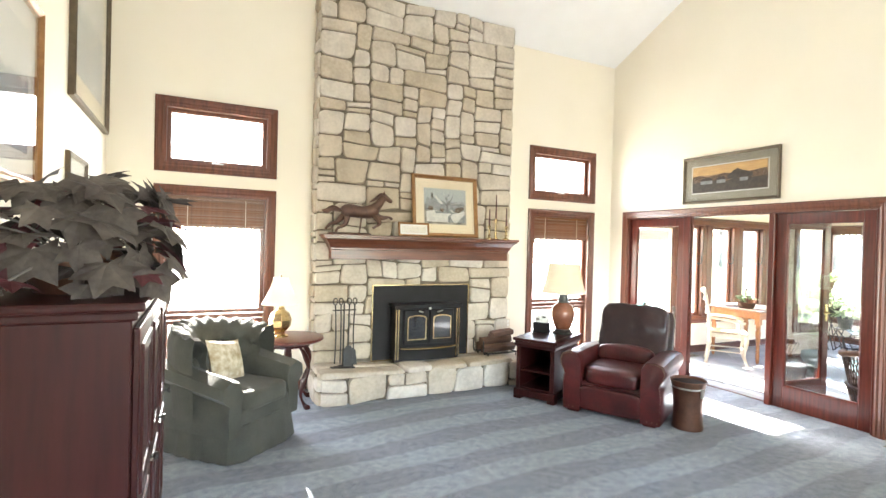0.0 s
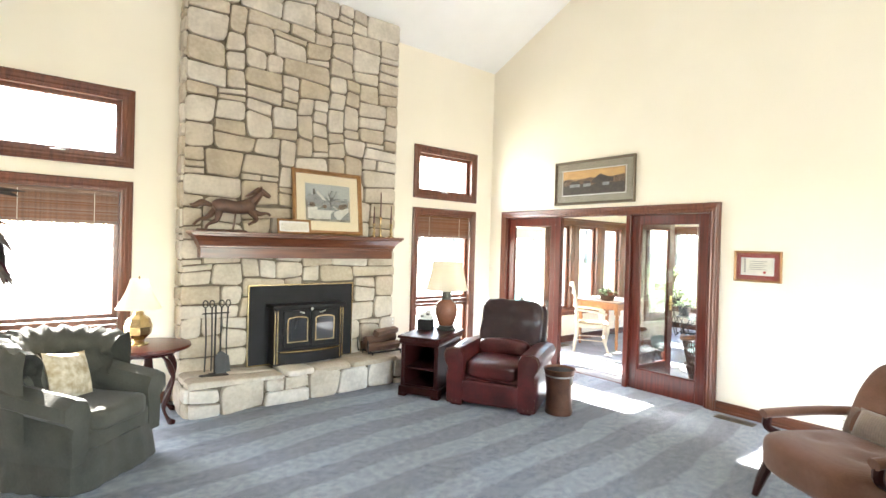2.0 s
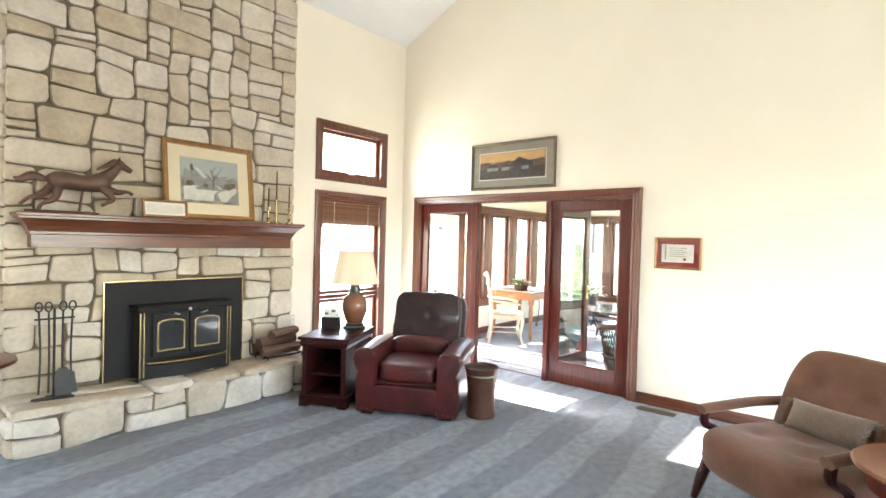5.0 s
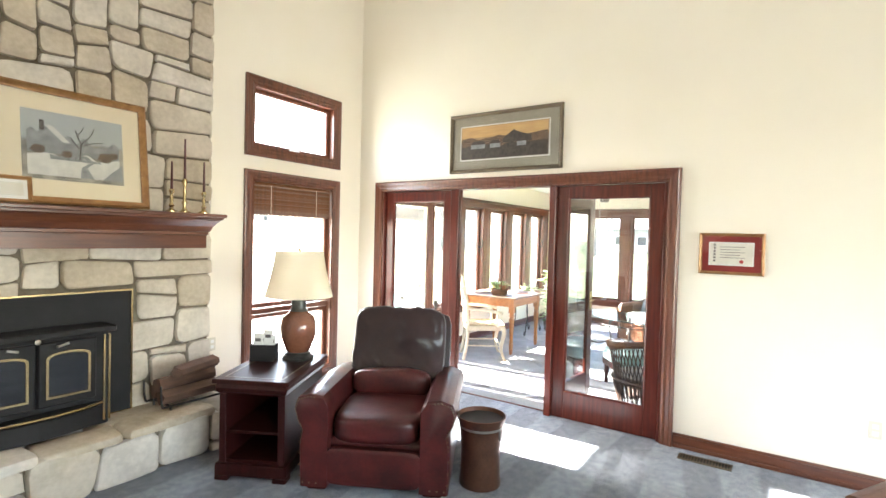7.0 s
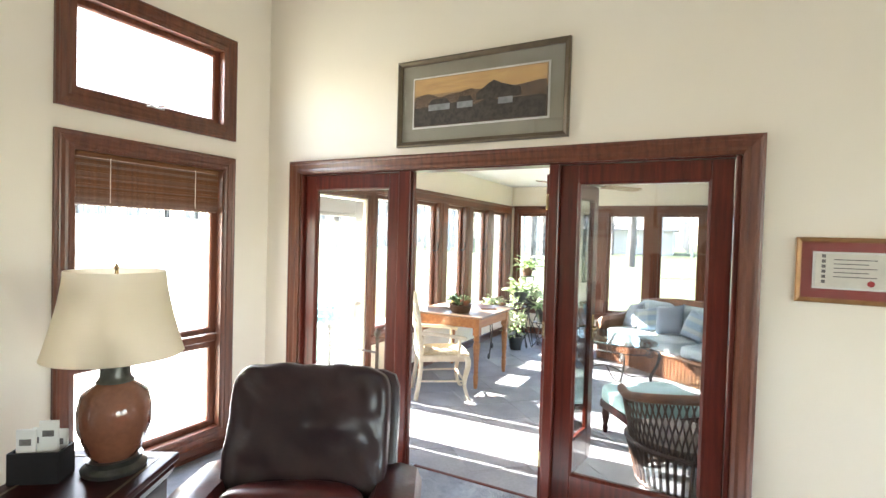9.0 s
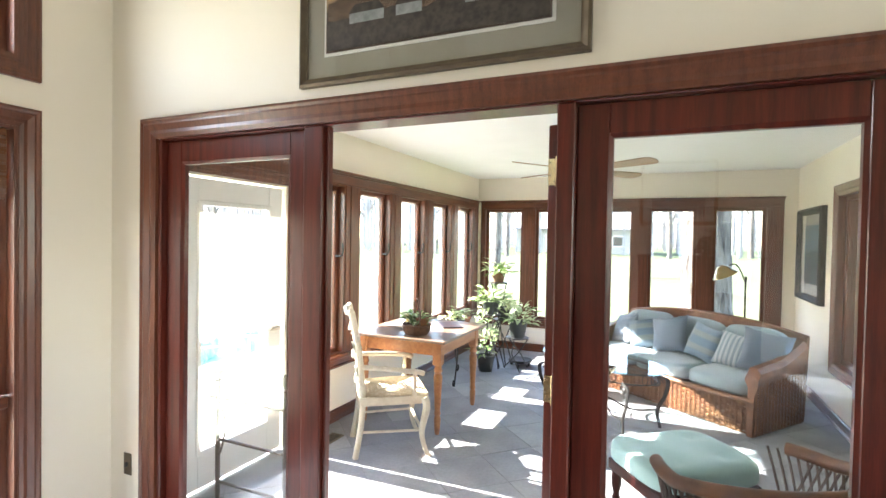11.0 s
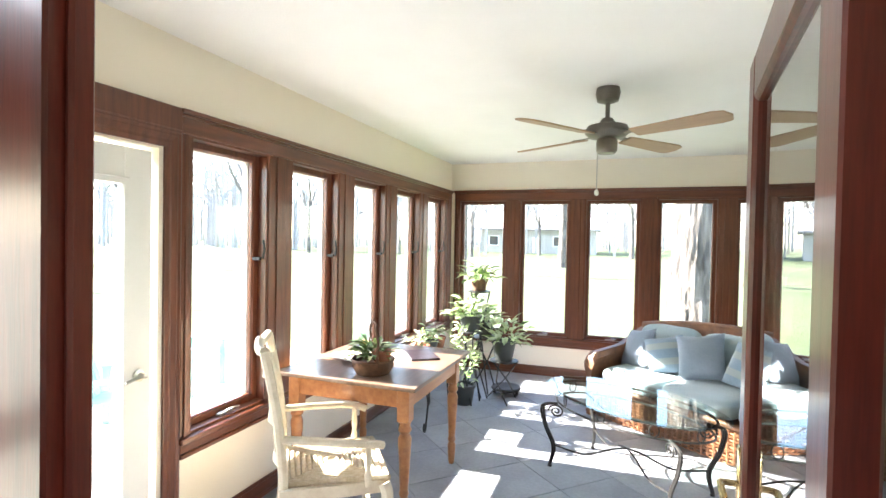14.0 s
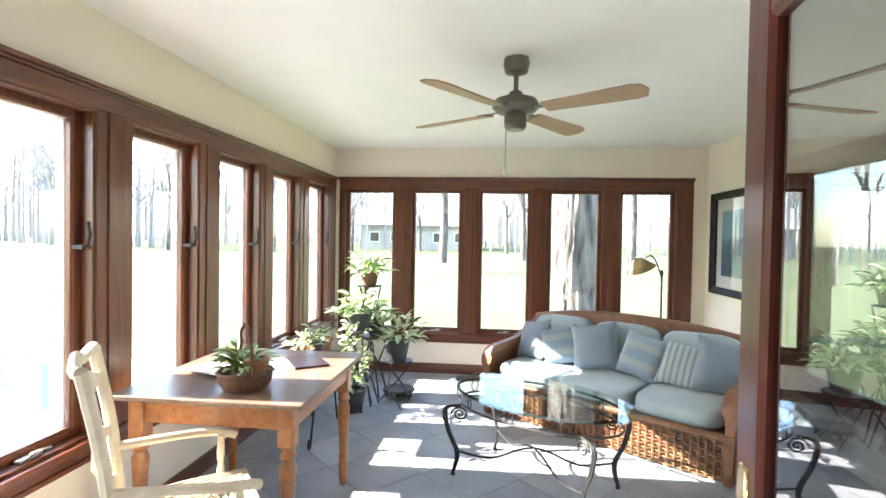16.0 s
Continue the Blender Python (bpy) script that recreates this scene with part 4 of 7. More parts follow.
# chest with paneled doors
def make_chest():
    c = thing("chest_cabinet", pose(0, 0, 0), "tall dark mahogany chest with paneled doors", "cabinet")
    x0, x1, y0, y1, h = LX0 + 0.02, 0.545, 2.2, 3.72, 1.46
    bm = B(x0, x1, y0, y1, 0.1, h - 0.06, 0.004)
    part("body", bm, MAHOG, c)
    bm = B(x0, x1 + 0.03, y0 - 0.03, y1 + 0.03, 0, 0.1, 0.008)
    part("plinth", bm, MAHOG, c)
    bm = B(x0, x1 + 0.018, y0 - 0.018, y1 + 0.018, h - 0.06, h - 0.03, 0.008, 2)
    box(bm, x0, x1 + 0.04, y0 - 0.04, y1 + 0.04, h - 0.03, h, 0.01, 2)
    part("top", bm, MAHOG, c)
    w = (y1 - y0 - 0.09) / 3
    for i in range(3):
        a = y0 + 0.03 + i * (w + 0.015)
        d = part("door", B(x1 + 0.001, x1 + 0.02, a, a + w, 0.14, h - 0.09, 0.003), MAHOG, c)
        for z0, z1 in ((0.2, 0.72), (0.8, h - 0.15)):
            bm = bmesh.new()
            moulding(bm, a + 0.06, a + w - 0.06, z0, z1, [(0, 0), (0.005, 0.009), (0.02, 0.009), (0.035, 0.002), (0.05, 0.007), (0.051, 0)], m=Matrix.Translation((x1 + 0.02, 0, 0)) @ Matrix(((0, -1, 0, 0), (1, 0, 0, 0), (0, 0, 1, 0), (0, 0, 0, 1))))
            part("panel", bm, MAHOG, d)
        bm = bmesh.new()
        lathe(bm, [(0.006, 0), (0.006, 0.018), (0.016, 0.026), (0.014, 0.036), (0.001, 0.04)], 12)
        k = part("knob", bm, BLACK, d, "", True)
        k.matrix_local = pose(x1 + 0.02, a + w - 0.035, 0.78, 0, 90, 0)


make_chest()


def leaf_fan(bm, m, r, lobes=5, curl=0.25):
    """A lobed leaf with a folded midrib."""
    pts = []
    n = lobes * 4
    for i in range(n + 1):
        a = -2.3 + 4.6 * i / n
        k = 0.62 + 0.38 * abs(math.cos((i / 4) * math.pi)) ** 1.5
        k *= 1.0 - 0.32 * (abs(a) / 2.3) ** 2
        k *= 1 - 0.12 * (i % 2)
        p = Vector((math.sin(a) * r * k, math.cos(a) * r * k, 0))
        p.z = -curl * p.length ** 2 / r + 0.12 * abs(p.x)
        pts.append(bm.verts.new(m @ p))
    c = bm.verts.new(m @ Vector((0, -r * 0.1, 0.0)))
    for p, q in zip(pts, pts[1:]):
        bm.faces.new((c, p, q))


def leaf_long(bm, m, l, w):
    """A pointed leaf bent along its middle."""
    rows = []
    for i in range(5):
        t = i / 4
        ww = w * math.sin(math.pi * min(1, t * 0.92 + 0.06)) ** 0.8
        z = 0.25 * l * t - 0.45 * l * t * t
        rows.append([bm.verts.new(m @ Vector((s * ww, l * t, z + abs(s) * ww * 0.4))) for s in (-1, 0, 1)])
    for a, b in zip(rows, rows[1:]):
        for k in range(2):
            bm.faces.new((a[k], a[k + 1], b[k + 1], b[k]))


rp = random.Random(4)
pl = thing("potted_plant", pose(0.33, 2.58, 1.46), "bushy maple-leaf plant in a copper pot on the chest", "plant")
part("pot", lathe(bmesh.new(), [(0.001, 0), (0.12, 0), (0.15, 0.06), (0.155, 0.13), (0.14, 0.15), (0.13, 0.145), (0.12, 0.10), (0.001, 0.10)], 24), COPPER, pl, "dented copper pot", True)
bmg, bmr, bms = bmesh.new(), bmesh.new(), bmesh.new()
for i in range(150):
    a, e = rp.uniform(0, 6.28), rp.uniform(-0.75, 1.4)
    r = rp.uniform(0.2, 0.40)
    c = Vector((math.cos(a) * math.cos(e) * r * 1.0, math.sin(a) * math.cos(e) * r * 1.0, 0.16 + math.sin(e) * r * 0.70))
    if c.z < 0.03:
        c.z = 0.02 + rp.uniform(0, 0.08)
    c.x = max(c.x, -0.34)
    m = Matrix.Translation(c) @ Euler((rp.uniform(-0.5, 0.9) - 0.9 * math.cos(e), rp.uniform(-0.4, 0.4), a - math.pi / 2 + rp.uniform(-0.4, 0.4))).to_matrix().to_4x4()
    leaf_fan(bmr if i % 5 == 0 else bmg, m, rp.uniform(0.08, 0.14))
    if i % 3 == 0:
        tube(bms, spline([(0, 0, 0.1), c * 0.5 + Vector((0, 0, 0.08)), c], 3), 0.004, 4)
part("foliage", bmg, LEAF, pl, "drooping grey-green lobed leaves")
part("red_foliage", bmr, LEAFR, pl, "burgundy lobed leaves")
part("stem_cluster", bms, TWIG, pl)


def scroll_pts(w, h):
    return spline([(w, 0, 0.02), (w * 0.82, 0, 0.03), (w * 0.62, 0, h * 0.22), (w * 0.8, 0, h * 0.45), (w * 0.95, 0, h * 0.68), (w * 0.75, 0, h * 0.9), (w * 0.5, 0, h)], 6)


# green tufted armchair
def make_green_chair():
    f = face(0.67, -0.74)
    c = thing("tufted_armchair", pose(1.0, 4.80, 0, 0, 0, f), "sage green tufted armchair with rolled arms and skirt", "armchair")
    bm = bmesh.new()
    n = 60
    ring = []
    for i in range(n):
        a = 2 * math.pi * i / n
        k = (abs(math.cos(a)) ** 5 + abs(math.sin(a)) ** 5) ** (-0.2)
        ring.append((math.cos(a) * k, math.sin(a) * k, math.sin(i * 2.1) * 0.010 + math.sin(i * 0.7) * 0.006))
    loft(bm, [[(x * (0.39 + w + d), y * (0.40 + w + d), z) for x, y, d in ring] for z, w in ((0.015, 0.02), (0.13, 0.005), (0.25, -0.01), (0.27, -0.02))])
    part("skirt", bm, GREENF, c, "pleated skirt", True)
    part("seat_base", cushion(bmesh.new(), 0.76, 0.74, 0.2, (0, 0, 0.31), e=0.3, n=8), GREENF, c, "", True)
    part("seat_cushion", cushion(bmesh.new(), 0.54, 0.66, 0.17, (0, -0.07, 0.43), e=0.38, n=10), GREENF, c, "", True)
    for s in (-1, 1):
        bm = bmesh.new()
        prof = [(0.125, 0.2), (0.135, 0.42), (0.125, 0.49), (0.195, 0.55), (0.19, 0.63), (0.11, 0.675), (0.02, 0.645), (-0.02, 0.56), (0.0, 0.45), (0.0, 0.2)]
        rings = []
        for y, k, dz in ((-0.37, 0.92, -0.05), (-0.345, 1, -0.035), (-0.1, 1, 0.0), (0.2, 1, 0.05), (0.3, 0.9, 0.05)):
            rings.append([(s * (0.27 + px * k), y, pz + (dz if pz > 0.4 else 0)) for px, pz in prof])
        loft(bm, rings)
        bmesh.ops.subdivide_edges(bm, edges=bm.edges, cuts=1, smooth=0.6)
        part("arm", bm, GREENF, c, "rolled arm", True)
    bm = bmesh.new()
    rows = []
    N, Mv = 40, 16
    for j in range(Mv + 1):
        v = j / Mv
        row = []
        for i in range(N + 1):
            u = i / N
            a = radians(-100 + 200 * u)
            wid = 0.40
            top = 0.90 + 0.06 * math.cos(a) + (0.018 * math.sin(i * 1.9) if v > 0.95 else 0)
            z = 0.38 + (top - 0.38) * v
            rr = wid + 0.10 * v ** 2
            tuft = 0.0
            if 0.25 < v < 0.98:
                tuft = -0.028 * max(0, math.cos(u * 14 * math.pi + (math.pi if int(v * 4) % 2 else 0))) * max(0, math.cos((v * 4 - 0.5) * 2 * math.pi) * -1 + 0.2)
            roll = 0.05 * math.sin(math.pi * min(1, max(0, (v - 0.7) / 0.3)))
            r_in = rr - 0.12 + tuft - roll
            row.append((math.sin(a) * r_in * 0.93, 0.02 + math.cos(a) * r_in * 0.95, z))
        rows.append(row)
    rows.append([(x * 1.22, (y - 0.02) * 1.22 + 0.02, z + 0.015) for x, y, z in rows[-1]])
    rows.append([(x * 1.05, (y - 0.02) * 1.05 + 0.02, z - 0.1) for x, y, z in rows[-1]])
    rows.append([(x * 0.95, (y - 0.02) * 0.95 + 0.02, 0.3) for x, y, z in rows[-1]])
    loft(bm, rows, closed=False)
    part("backrest", bm, GREENF, c, "deep-buttoned curved back", True)
    m = Matrix.Translation((0.0, 0.06, 0.66)) @ Euler((radians(-22), radians(8), 0)).to_matrix().to_4x4()
    part("wing_pillow", pillow(bmesh.new(), 0.34, 0.3, 0.1, Matrix.Translation((-0.17, 0.12, 0.64)) @ Euler((radians(-15), radians(-18), radians(35))).to_matrix().to_4x4(), 3), GREENF, c, "", True)
    p = thing("throw_pillow", pose(1.0, 4.80, 0, 0, 0, f) @ m, "cream floral brocade pillow on the green armchair", "pillow")
    part("cover", pillow(bmesh.new(), 0.36, 0.36, 0.13, Matrix(), 1), FLORAL, p, "", True)


make_green_chair()

# round side table and brass lamp
t = thing("side_table", pose(1.58, 5.62, 0), "round wooden side table with scrolled legs", "table")
part("tabletop", lathe(bmesh.new(), [(0.001, 0.64), (0.30, 0.64), (0.335, 0.65), (0.355, 0.665), (0.35, 0.685), (0.33, 0.69), (0.001, 0.69)], 40), DOORW, t, "", True)
part("apron", lathe(bmesh.new(), [(0.001, 0.60), (0.22, 0.60), (0.24, 0.64), (0.001, 0.64)], 32), MAHOG, t, "", True)
for i in range(4):
    q = part("leg", tube(bmesh.new(), scroll_pts(0.32, 0.60), [0.02 + 0.008 * math.sin(k * 0.5) for k in range(37)], 8), MAHOG, t, "carved scroll leg", True)
    q.matrix_local = pose(0, 0, 0, 0, 0, 90 * i - 58)
part("column", lathe(bmesh.new(), [(0.02, 0.2), (0.04, 0.26), (0.03, 0.36), (0.045, 0.46), (0.03, 0.6)], 14), MAHOG, t, "", True)


def lamp(name, m, body, body_mat, shade_r, z_s, h_s, label, sides=24, base_mat=None, base=None, shade_n=28):
    l = thing(name, m, label, "lamp")
    part("body", lathe(bmesh.new(), body, sides), body_mat, l, "", sides > 12)
    if base:
        part("base", lathe(bmesh.new(), base, 24), base_mat, l, "", True)
    top = body[-1][1]
    part("stem", tube(bmesh.new(), [(0, 0, top - 0.01), (0, 0, z_s + h_s)], 0.006, 8), BRASS, l)
    bm = bmesh.new()
    r0, r1 = shade_r
    prof = []
    for i in range(9):
        q = i / 8
        prof.append((r0 + (r1 - r0) * (1 - (1 - q) ** 1.45), z_s + h_s * q))
    rings = []
    for r, z in prof + [(r - 0.003, z) for r, z in prof[::-1]]:
        rings.append([(r * math.cos(6.2832 * k / 48) * (1 - 0.012 * (k % 6 == 0)), r * math.sin(6.2832 * k / 48) * (1 - 0.012 * (k % 6 == 0)), z) for k in range(48)])
    loft(bm, rings + [rings[0]], caps=False)
    part("shade", bm, SHADE, l, "cream fabric shade", True)
    part("bulb", lathe(bmesh.new(), [(0.012, z_s + 0.05), (0.03, z_s + 0.1), (0.028, z_s + 0.13), (0.001, z_s + 0.15)], 12), WHITE, l, "", True)
    part("finial", lathe(bmesh.new(), [(0.004, z_s + h_s), (0.01, z_s + h_s + 0.012), (0.001, z_s + h_s + 0.028)], 10), BRASS, l, "", True)
    return l


lamp("table_lamp", pose(1.50, 5.64, 0.69), [(0.05, 0.02), (0.055, 0.05), (0.105, 0.1), (0.115, 0.17), (0.09, 0.24), (0.045, 0.275), (0.04, 0.30), (0.018, 0.32)], BRASS, (0.185, 0.075), 0.33, 0.27, "faceted brass table lamp with a cream shade", 8, BRASS, [(0.001, 0), (0.085, 0), (0.085, 0.012), (0.06, 0.022), (0.001, 0.022)])

# wood stove insert
sv = thing("stove_insert", pose(3.155, CHY - 0.045, HZ), "black wood-stove insert with brass-edged glass doors", "stove")
part("surround", B(-0.615, 0.615, -0.012, 0.03, 0.0, 0.855, 0.003), STEEL, sv)
bm = moulding(bmesh.new(), -0.627, 0.627, -0.012, 0.867, [(0, 0), (0, 0.017), (0.012, 0.017), (0.012, 0)])
part("surround_edge", bm, BRASS, sv, "thin brass edging")
part("body", B(-0.40, 0.40, -0.20, -0.012, 0.005, 0.62, 0.008), STEEL, sv)
part("hood", B(-0.43, 0.43, -0.24, -0.012, 0.62, 0.655, 0.006), STEEL, sv)
for x in (-0.385, 0.385):
    part("brass_strip", B(x - 0.022, x - 0.008, -0.207, -0.199, 0.03, 0.60, 0.002), BRASS, sv)
    part("brass_strip", B(x + 0.008, x + 0.022, -0.207, -0.199, 0.03, 0.60, 0.002), BRASS, sv)
for s in (-1, 1):
    cx = s * 0.16
    d = part("door", B(cx - 0.155, cx + 0.155, -0.232, -0.2, 0.2, 0.595, 0.008), STEEL, sv)
    def arch(w, z0, z1, rise):
        return [(-w, z0), (w, z0), (w, z1)] + [(w * math.cos(k / 8 * math.pi), z1 + rise * math.sin(k / 8 * math.pi)) for k in range(1, 8)] + [(-w, z1)]
    bm = bmesh.new()
    o, i_ = arch(0.118, 0.25, 0.50, 0.035), arch(0.104, 0.264, 0.492, 0.03)
    loft(bm, [[(cx + x, y, z) for x, z in q] for q, y in ((o, -0.232), (o, -0.242), (i_, -0.242), (i_, -0.232))], caps=False)
    part("door_trim", bm, BRASS, d, "arched brass trim")
    bm = bmesh.new()
    loft(bm, [[(cx + x, y, z) for x, z in i_] for y in (-0.236, -0.2325)])
    part("door_glass", bm, FIREGLASS, d, "smoked glass")
    bm = bmesh.new()
    tube(bm, [(cx - s * 0.06, -0.232, 0.565), (cx - s * 0.06, -0.262, 0.57), (cx - s * 0.01, -0.268, 0.585)], 0.008, 8)
    part("handle", bm, NICKEL, d, "", True)
bm = bmesh.new()
loft(bm, [[(x, -0.2 - 0.075 * (1 - (x / 0.36) ** 2) - d, z) for x in [-0.36 + 0.06 * k for k in range(13)]] + [(0.36, -0.19, z), (-0.36, -0.19, z)] for z, d in ((0.02, 0), (0.13, 0.0), (0.15, 0.02), (0.165, 0.02))])
part("ash_lip", bm, STEEL, sv, "bowed ash lip")
part("lip_trim", tube(bmesh.new(), [(x, -0.225 - 0.075 * (1 - (x / 0.36) ** 2), 0.158) for x in [-0.35 + 0.05 * k for k in range(15)]], 0.007, 8), BRASS, sv, "", True)
part("draft_knob", lathe(bmesh.new(), [(0.012, 0), (0.016, 0.012), (0.001, 0.018)], 12), NICKEL, sv, "", True).matrix_local = pose(0, -0.235, 0.608, 90)

# mantel
mt = thing("mantel_shelf", pose(3.15, CHY, 1.48), "stained wooden mantel shelf with crown moulding", "mantel")
prof = [(0.0, 0.0), (0.155, 0.0), (0.155, 0.10), (0.165, 0.105), (0.165, 0.125), (0.175, 0.13), (0.19, 0.17), (0.225, 0.215), (0.245, 0.225), (0.245, 0.24)]
bm = bmesh.new()
loft(bm, [[(-1.10 - (d - 0.13), 0.05, z), (-1.10 - (d - 0.13), -d, z), (1.10 + (d - 0.13), -d, z), (1.10 + (d - 0.13), 0.05, z)] for d, z in prof[1:]])
part("crown", bm, TRIM_H, mt)
part("shelf", B(-1.235, 1.235, -0.265, 0.05, 0.24, 0.268, 0.006), TRIM_H, mt)
MZ = 1.748

# running horse figure
def make_horse():
    h = bmesh.new()
    # body, neck, head, legs, mane and tail of a plain galloping shape
    tube(h, spline([(-0.17, 0, 0.20), (-0.10, 0, 0.235), (0.02, 0, 0.225), (0.12, 0, 0.24), (0.17, 0, 0.27)], 4), [0.045, 0.06, 0.066, 0.068, 0.066, 0.064, 0.062, 0.06, 0.06, 0.062, 0.064, 0.066, 0.068, 0.068, 0.064, 0.056, 0.045], 10)
    tube(h, spline([(0.14, 0, 0.26), (0.20, 0, 0.32), (0.25, 0, 0.385)], 4), [0.055, 0.052, 0.05, 0.045, 0.042, 0.038, 0.035, 0.033, 0.03], 8)
    tube(h, spline([(0.235, 0, 0.395), (0.27, 0, 0.38), (0.33, 0, 0.345)], 3), [0.034, 0.036, 0.034, 0.028, 0.024, 0.021, 0.018], 8)
    for y in (-0.012, 0.012):
        tube(h, [(0.245, y, 0.41), (0.25, y * 1.3, 0.445)], [0.01, 0.002], 5)
    legs = [[(0.14, 0.025, 0.22), (0.24, 0.025, 0.18), (0.31, 0.025, 0.19), (0.35, 0.025, 0.17)], [(0.13, -0.025, 0.21), (0.20, -0.025, 0.13), (0.16, -0.025, 0.09), (0.13, -0.025, 0.07)], [(-0.15, 0.025, 0.19), (-0.22, 0.025, 0.12), (-0.28, 0.025, 0.10), (-0.33, 0.025, 0.05)], [(-0.13, -0.025, 0.18), (-0.15, -0.025, 0.10), (-0.22, -0.025, 0.06), (-0.24, -0.025, 0.018)]]
    for l in legs:
        p = spline(l, 4)
        tube(h, p, [0.034 - 0.022 * min(1, k / 8) for k in range(len(p))], 7)
    p = spline([(-0.19, 0, 0.23), (-0.27, 0, 0.25), (-0.33, 0, 0.22), (-0.37, 0, 0.23)], 4)
    tube(h, p, [0.014, 0.02, 0.025, 0.028, 0.03, 0.028, 0.026, 0.025, 0.024, 0.02, 0.014, 0.008, 0.002], 6)
    tube(h, spline([(0.23, 0, 0.42), (0.17, 0, 0.37), (0.10, 0, 0.33)], 4), [0.012, 0.018, 0.02, 0.02, 0.018, 0.016, 0.012, 0.008, 0.003], 5)
    tube(h, [(0.0, 0, 0.02), (0.02, 0, 0.18)], 0.008, 6)
    tube(h, [(-0.31, 0, 0.012), (0.06, 0, 0.012)], 0.010, 6)
    lathe(h, [(0.001, 0), (0.075, 0), (0.07, 0.016), (0.03, 0.022), (0.001, 0.024)], 20, (0.05, 0, 0))
    ob = part("horse_figurine", h, RUST, None, "", True)
    ob.matrix_world = pose(2.33, 5.72, MZ) @ Matrix.Scale(1.12, 4)
    tagged(ob, "rusted metal running horse weathervane figure on the mantel", "figurine")


make_horse()
cottage_print = framed(pose(3.40, 5.765, MZ + 0.375, -7, 0, 0), 0.87, 0.74, 0.045, GILT, [(0.11, MATBOARD), (0, P_COTTAGE)], "gilt-framed winter cottage print leaning on the chimney")
cottage_scene(cottage_print, -0.0125)
framed(pose(2.955, 5.66, MZ + 0.082, -10, 0, 0), 0.38, 0.16, 0.022, GILT, [(0.02, WHITEMAT), (0, PAPER)], "small gilt-framed card leaning on the mantel")
for x, y, hh, ch in ((3.98, 5.68, 0.17, 0.20), (4.11, 5.74, 0.26, 0.30), (4.24, 5.70, 0.17, 0.23)):
    c = thing("candlestick", pose(x, y, MZ), "brass candlestick with a dark red taper candle", "candlestick", "candlesticks on the mantel")
    k = hh / 0.2
    part("stick", lathe(bmesh.new(), [(0.001, 0), (0.042, 0), (0.042, 0.01), (0.02, 0.02), (0.012, 0.04 * k), (0.02, 0.06 * k), (0.01, 0.08 * k), (0.014, 0.12 * k), (0.009, 0.15 * k), (0.02, 0.18 * k), (0.014, 0.2 * k), (0.001, 0.2 * k)], 16), BRASS, c, "", True)
    part("candle", lathe(bmesh.new(), [(0.010, hh), (0.006, hh + ch), (0.001, hh + ch + 0.004)], 10), CANDLE, c, "", True)

# fireplace tools
ft = thing("fireplace_tools", pose(2.15, 5.60, HZ), "black iron fireplace tool set on the hearth", "fireplace tools")
part("base", B(-0.14, 0.12, -0.07, 0.07, 0, 0.02, 0.008), BLACK, ft)
part("stand", tube(bmesh.new(), [(0, 0, 0.02), (0, 0, 0.70)], 0.009, 8), BLACK, ft)
part("crossbar", tube(bmesh.new(), [(-0.12, 0, 0.62), (0.13, 0, 0.62)], 0.007, 8), BLACK, ft)
for x, kind in ((-0.10, "poker"), (-0.04, "tongs"), (0.05, "shovel"), (0.11, "brush")):
    bm = tube(bmesh.new(), spline([(x, -0.03, 0.06), (x * 0.9, -0.025, 0.35), (x, -0.02, 0.68)], 4), 0.007, 6)
    tube(bm, spline([(x + 0.022 * math.sin(k), -0.02, 0.715 + 0.035 * -math.cos(k)) for k in [j * 0.7 for j in range(10)]], 2), 0.006, 6)
    if kind == "shovel":
        loft(bm, [[(x - 0.05, -0.05, 0.03), (x + 0.05, -0.05, 0.03), (x + 0.055, -0.035, 0.2), (x + 0.02, -0.03, 0.24), (x - 0.02, -0.03, 0.24), (x - 0.055, -0.035, 0.2)], [(x - 0.05, -0.042, 0.03), (x + 0.05, -0.042, 0.03), (x + 0.055, -0.027, 0.2), (x + 0.02, -0.022, 0.24), (x - 0.02, -0.022, 0.24), (x - 0.055, -0.027, 0.2)]])
    if kind == "brush":
        loft(bm, [[(x - 0.03, -0.05, 0.04), (x + 0.03, -0.05, 0.04), (x + 0.03, -0.01, 0.04), (x - 0.03, -0.01, 0.04)], [(x - 0.012, -0.04, 0.2), (x + 0.012, -0.04, 0.2), (x + 0.012, -0.02, 0.2), (x - 0.012, -0.02, 0.2)]])
    part(kind, bm, BLACK, ft, "", True)

# log holder with split logs
lh = thing("log_rack", pose(4.10, 5.62, HZ), "iron log rack on the hearth", "log rack")
bm = bmesh.new()
for y in (-0.12, 0.12):
    tube(bm, spline([(-0.27, y, 0.20), (-0.26, y, 0.06), (-0.2, y, 0.045), (0.2, y, 0.045), (0.26, y, 0.06), (0.27, y, 0.20)], 4), 0.008, 6)
    for x in (-0.2, 0.2):
        tube(bm, [(x, y, 0.045), (x, y, 0)], 0.008, 6)
tube(bm, [(-0.2, -0.12, 0.045), (-0.2, 0.12, 0.045)], 0.008, 6)
tube(bm, [(0.2, -0.12, 0.045), (0.2, 0.12, 0.045)], 0.008, 6)
part("frame", bm, BLACK, lh, "", True)
rl = random.Random(9)
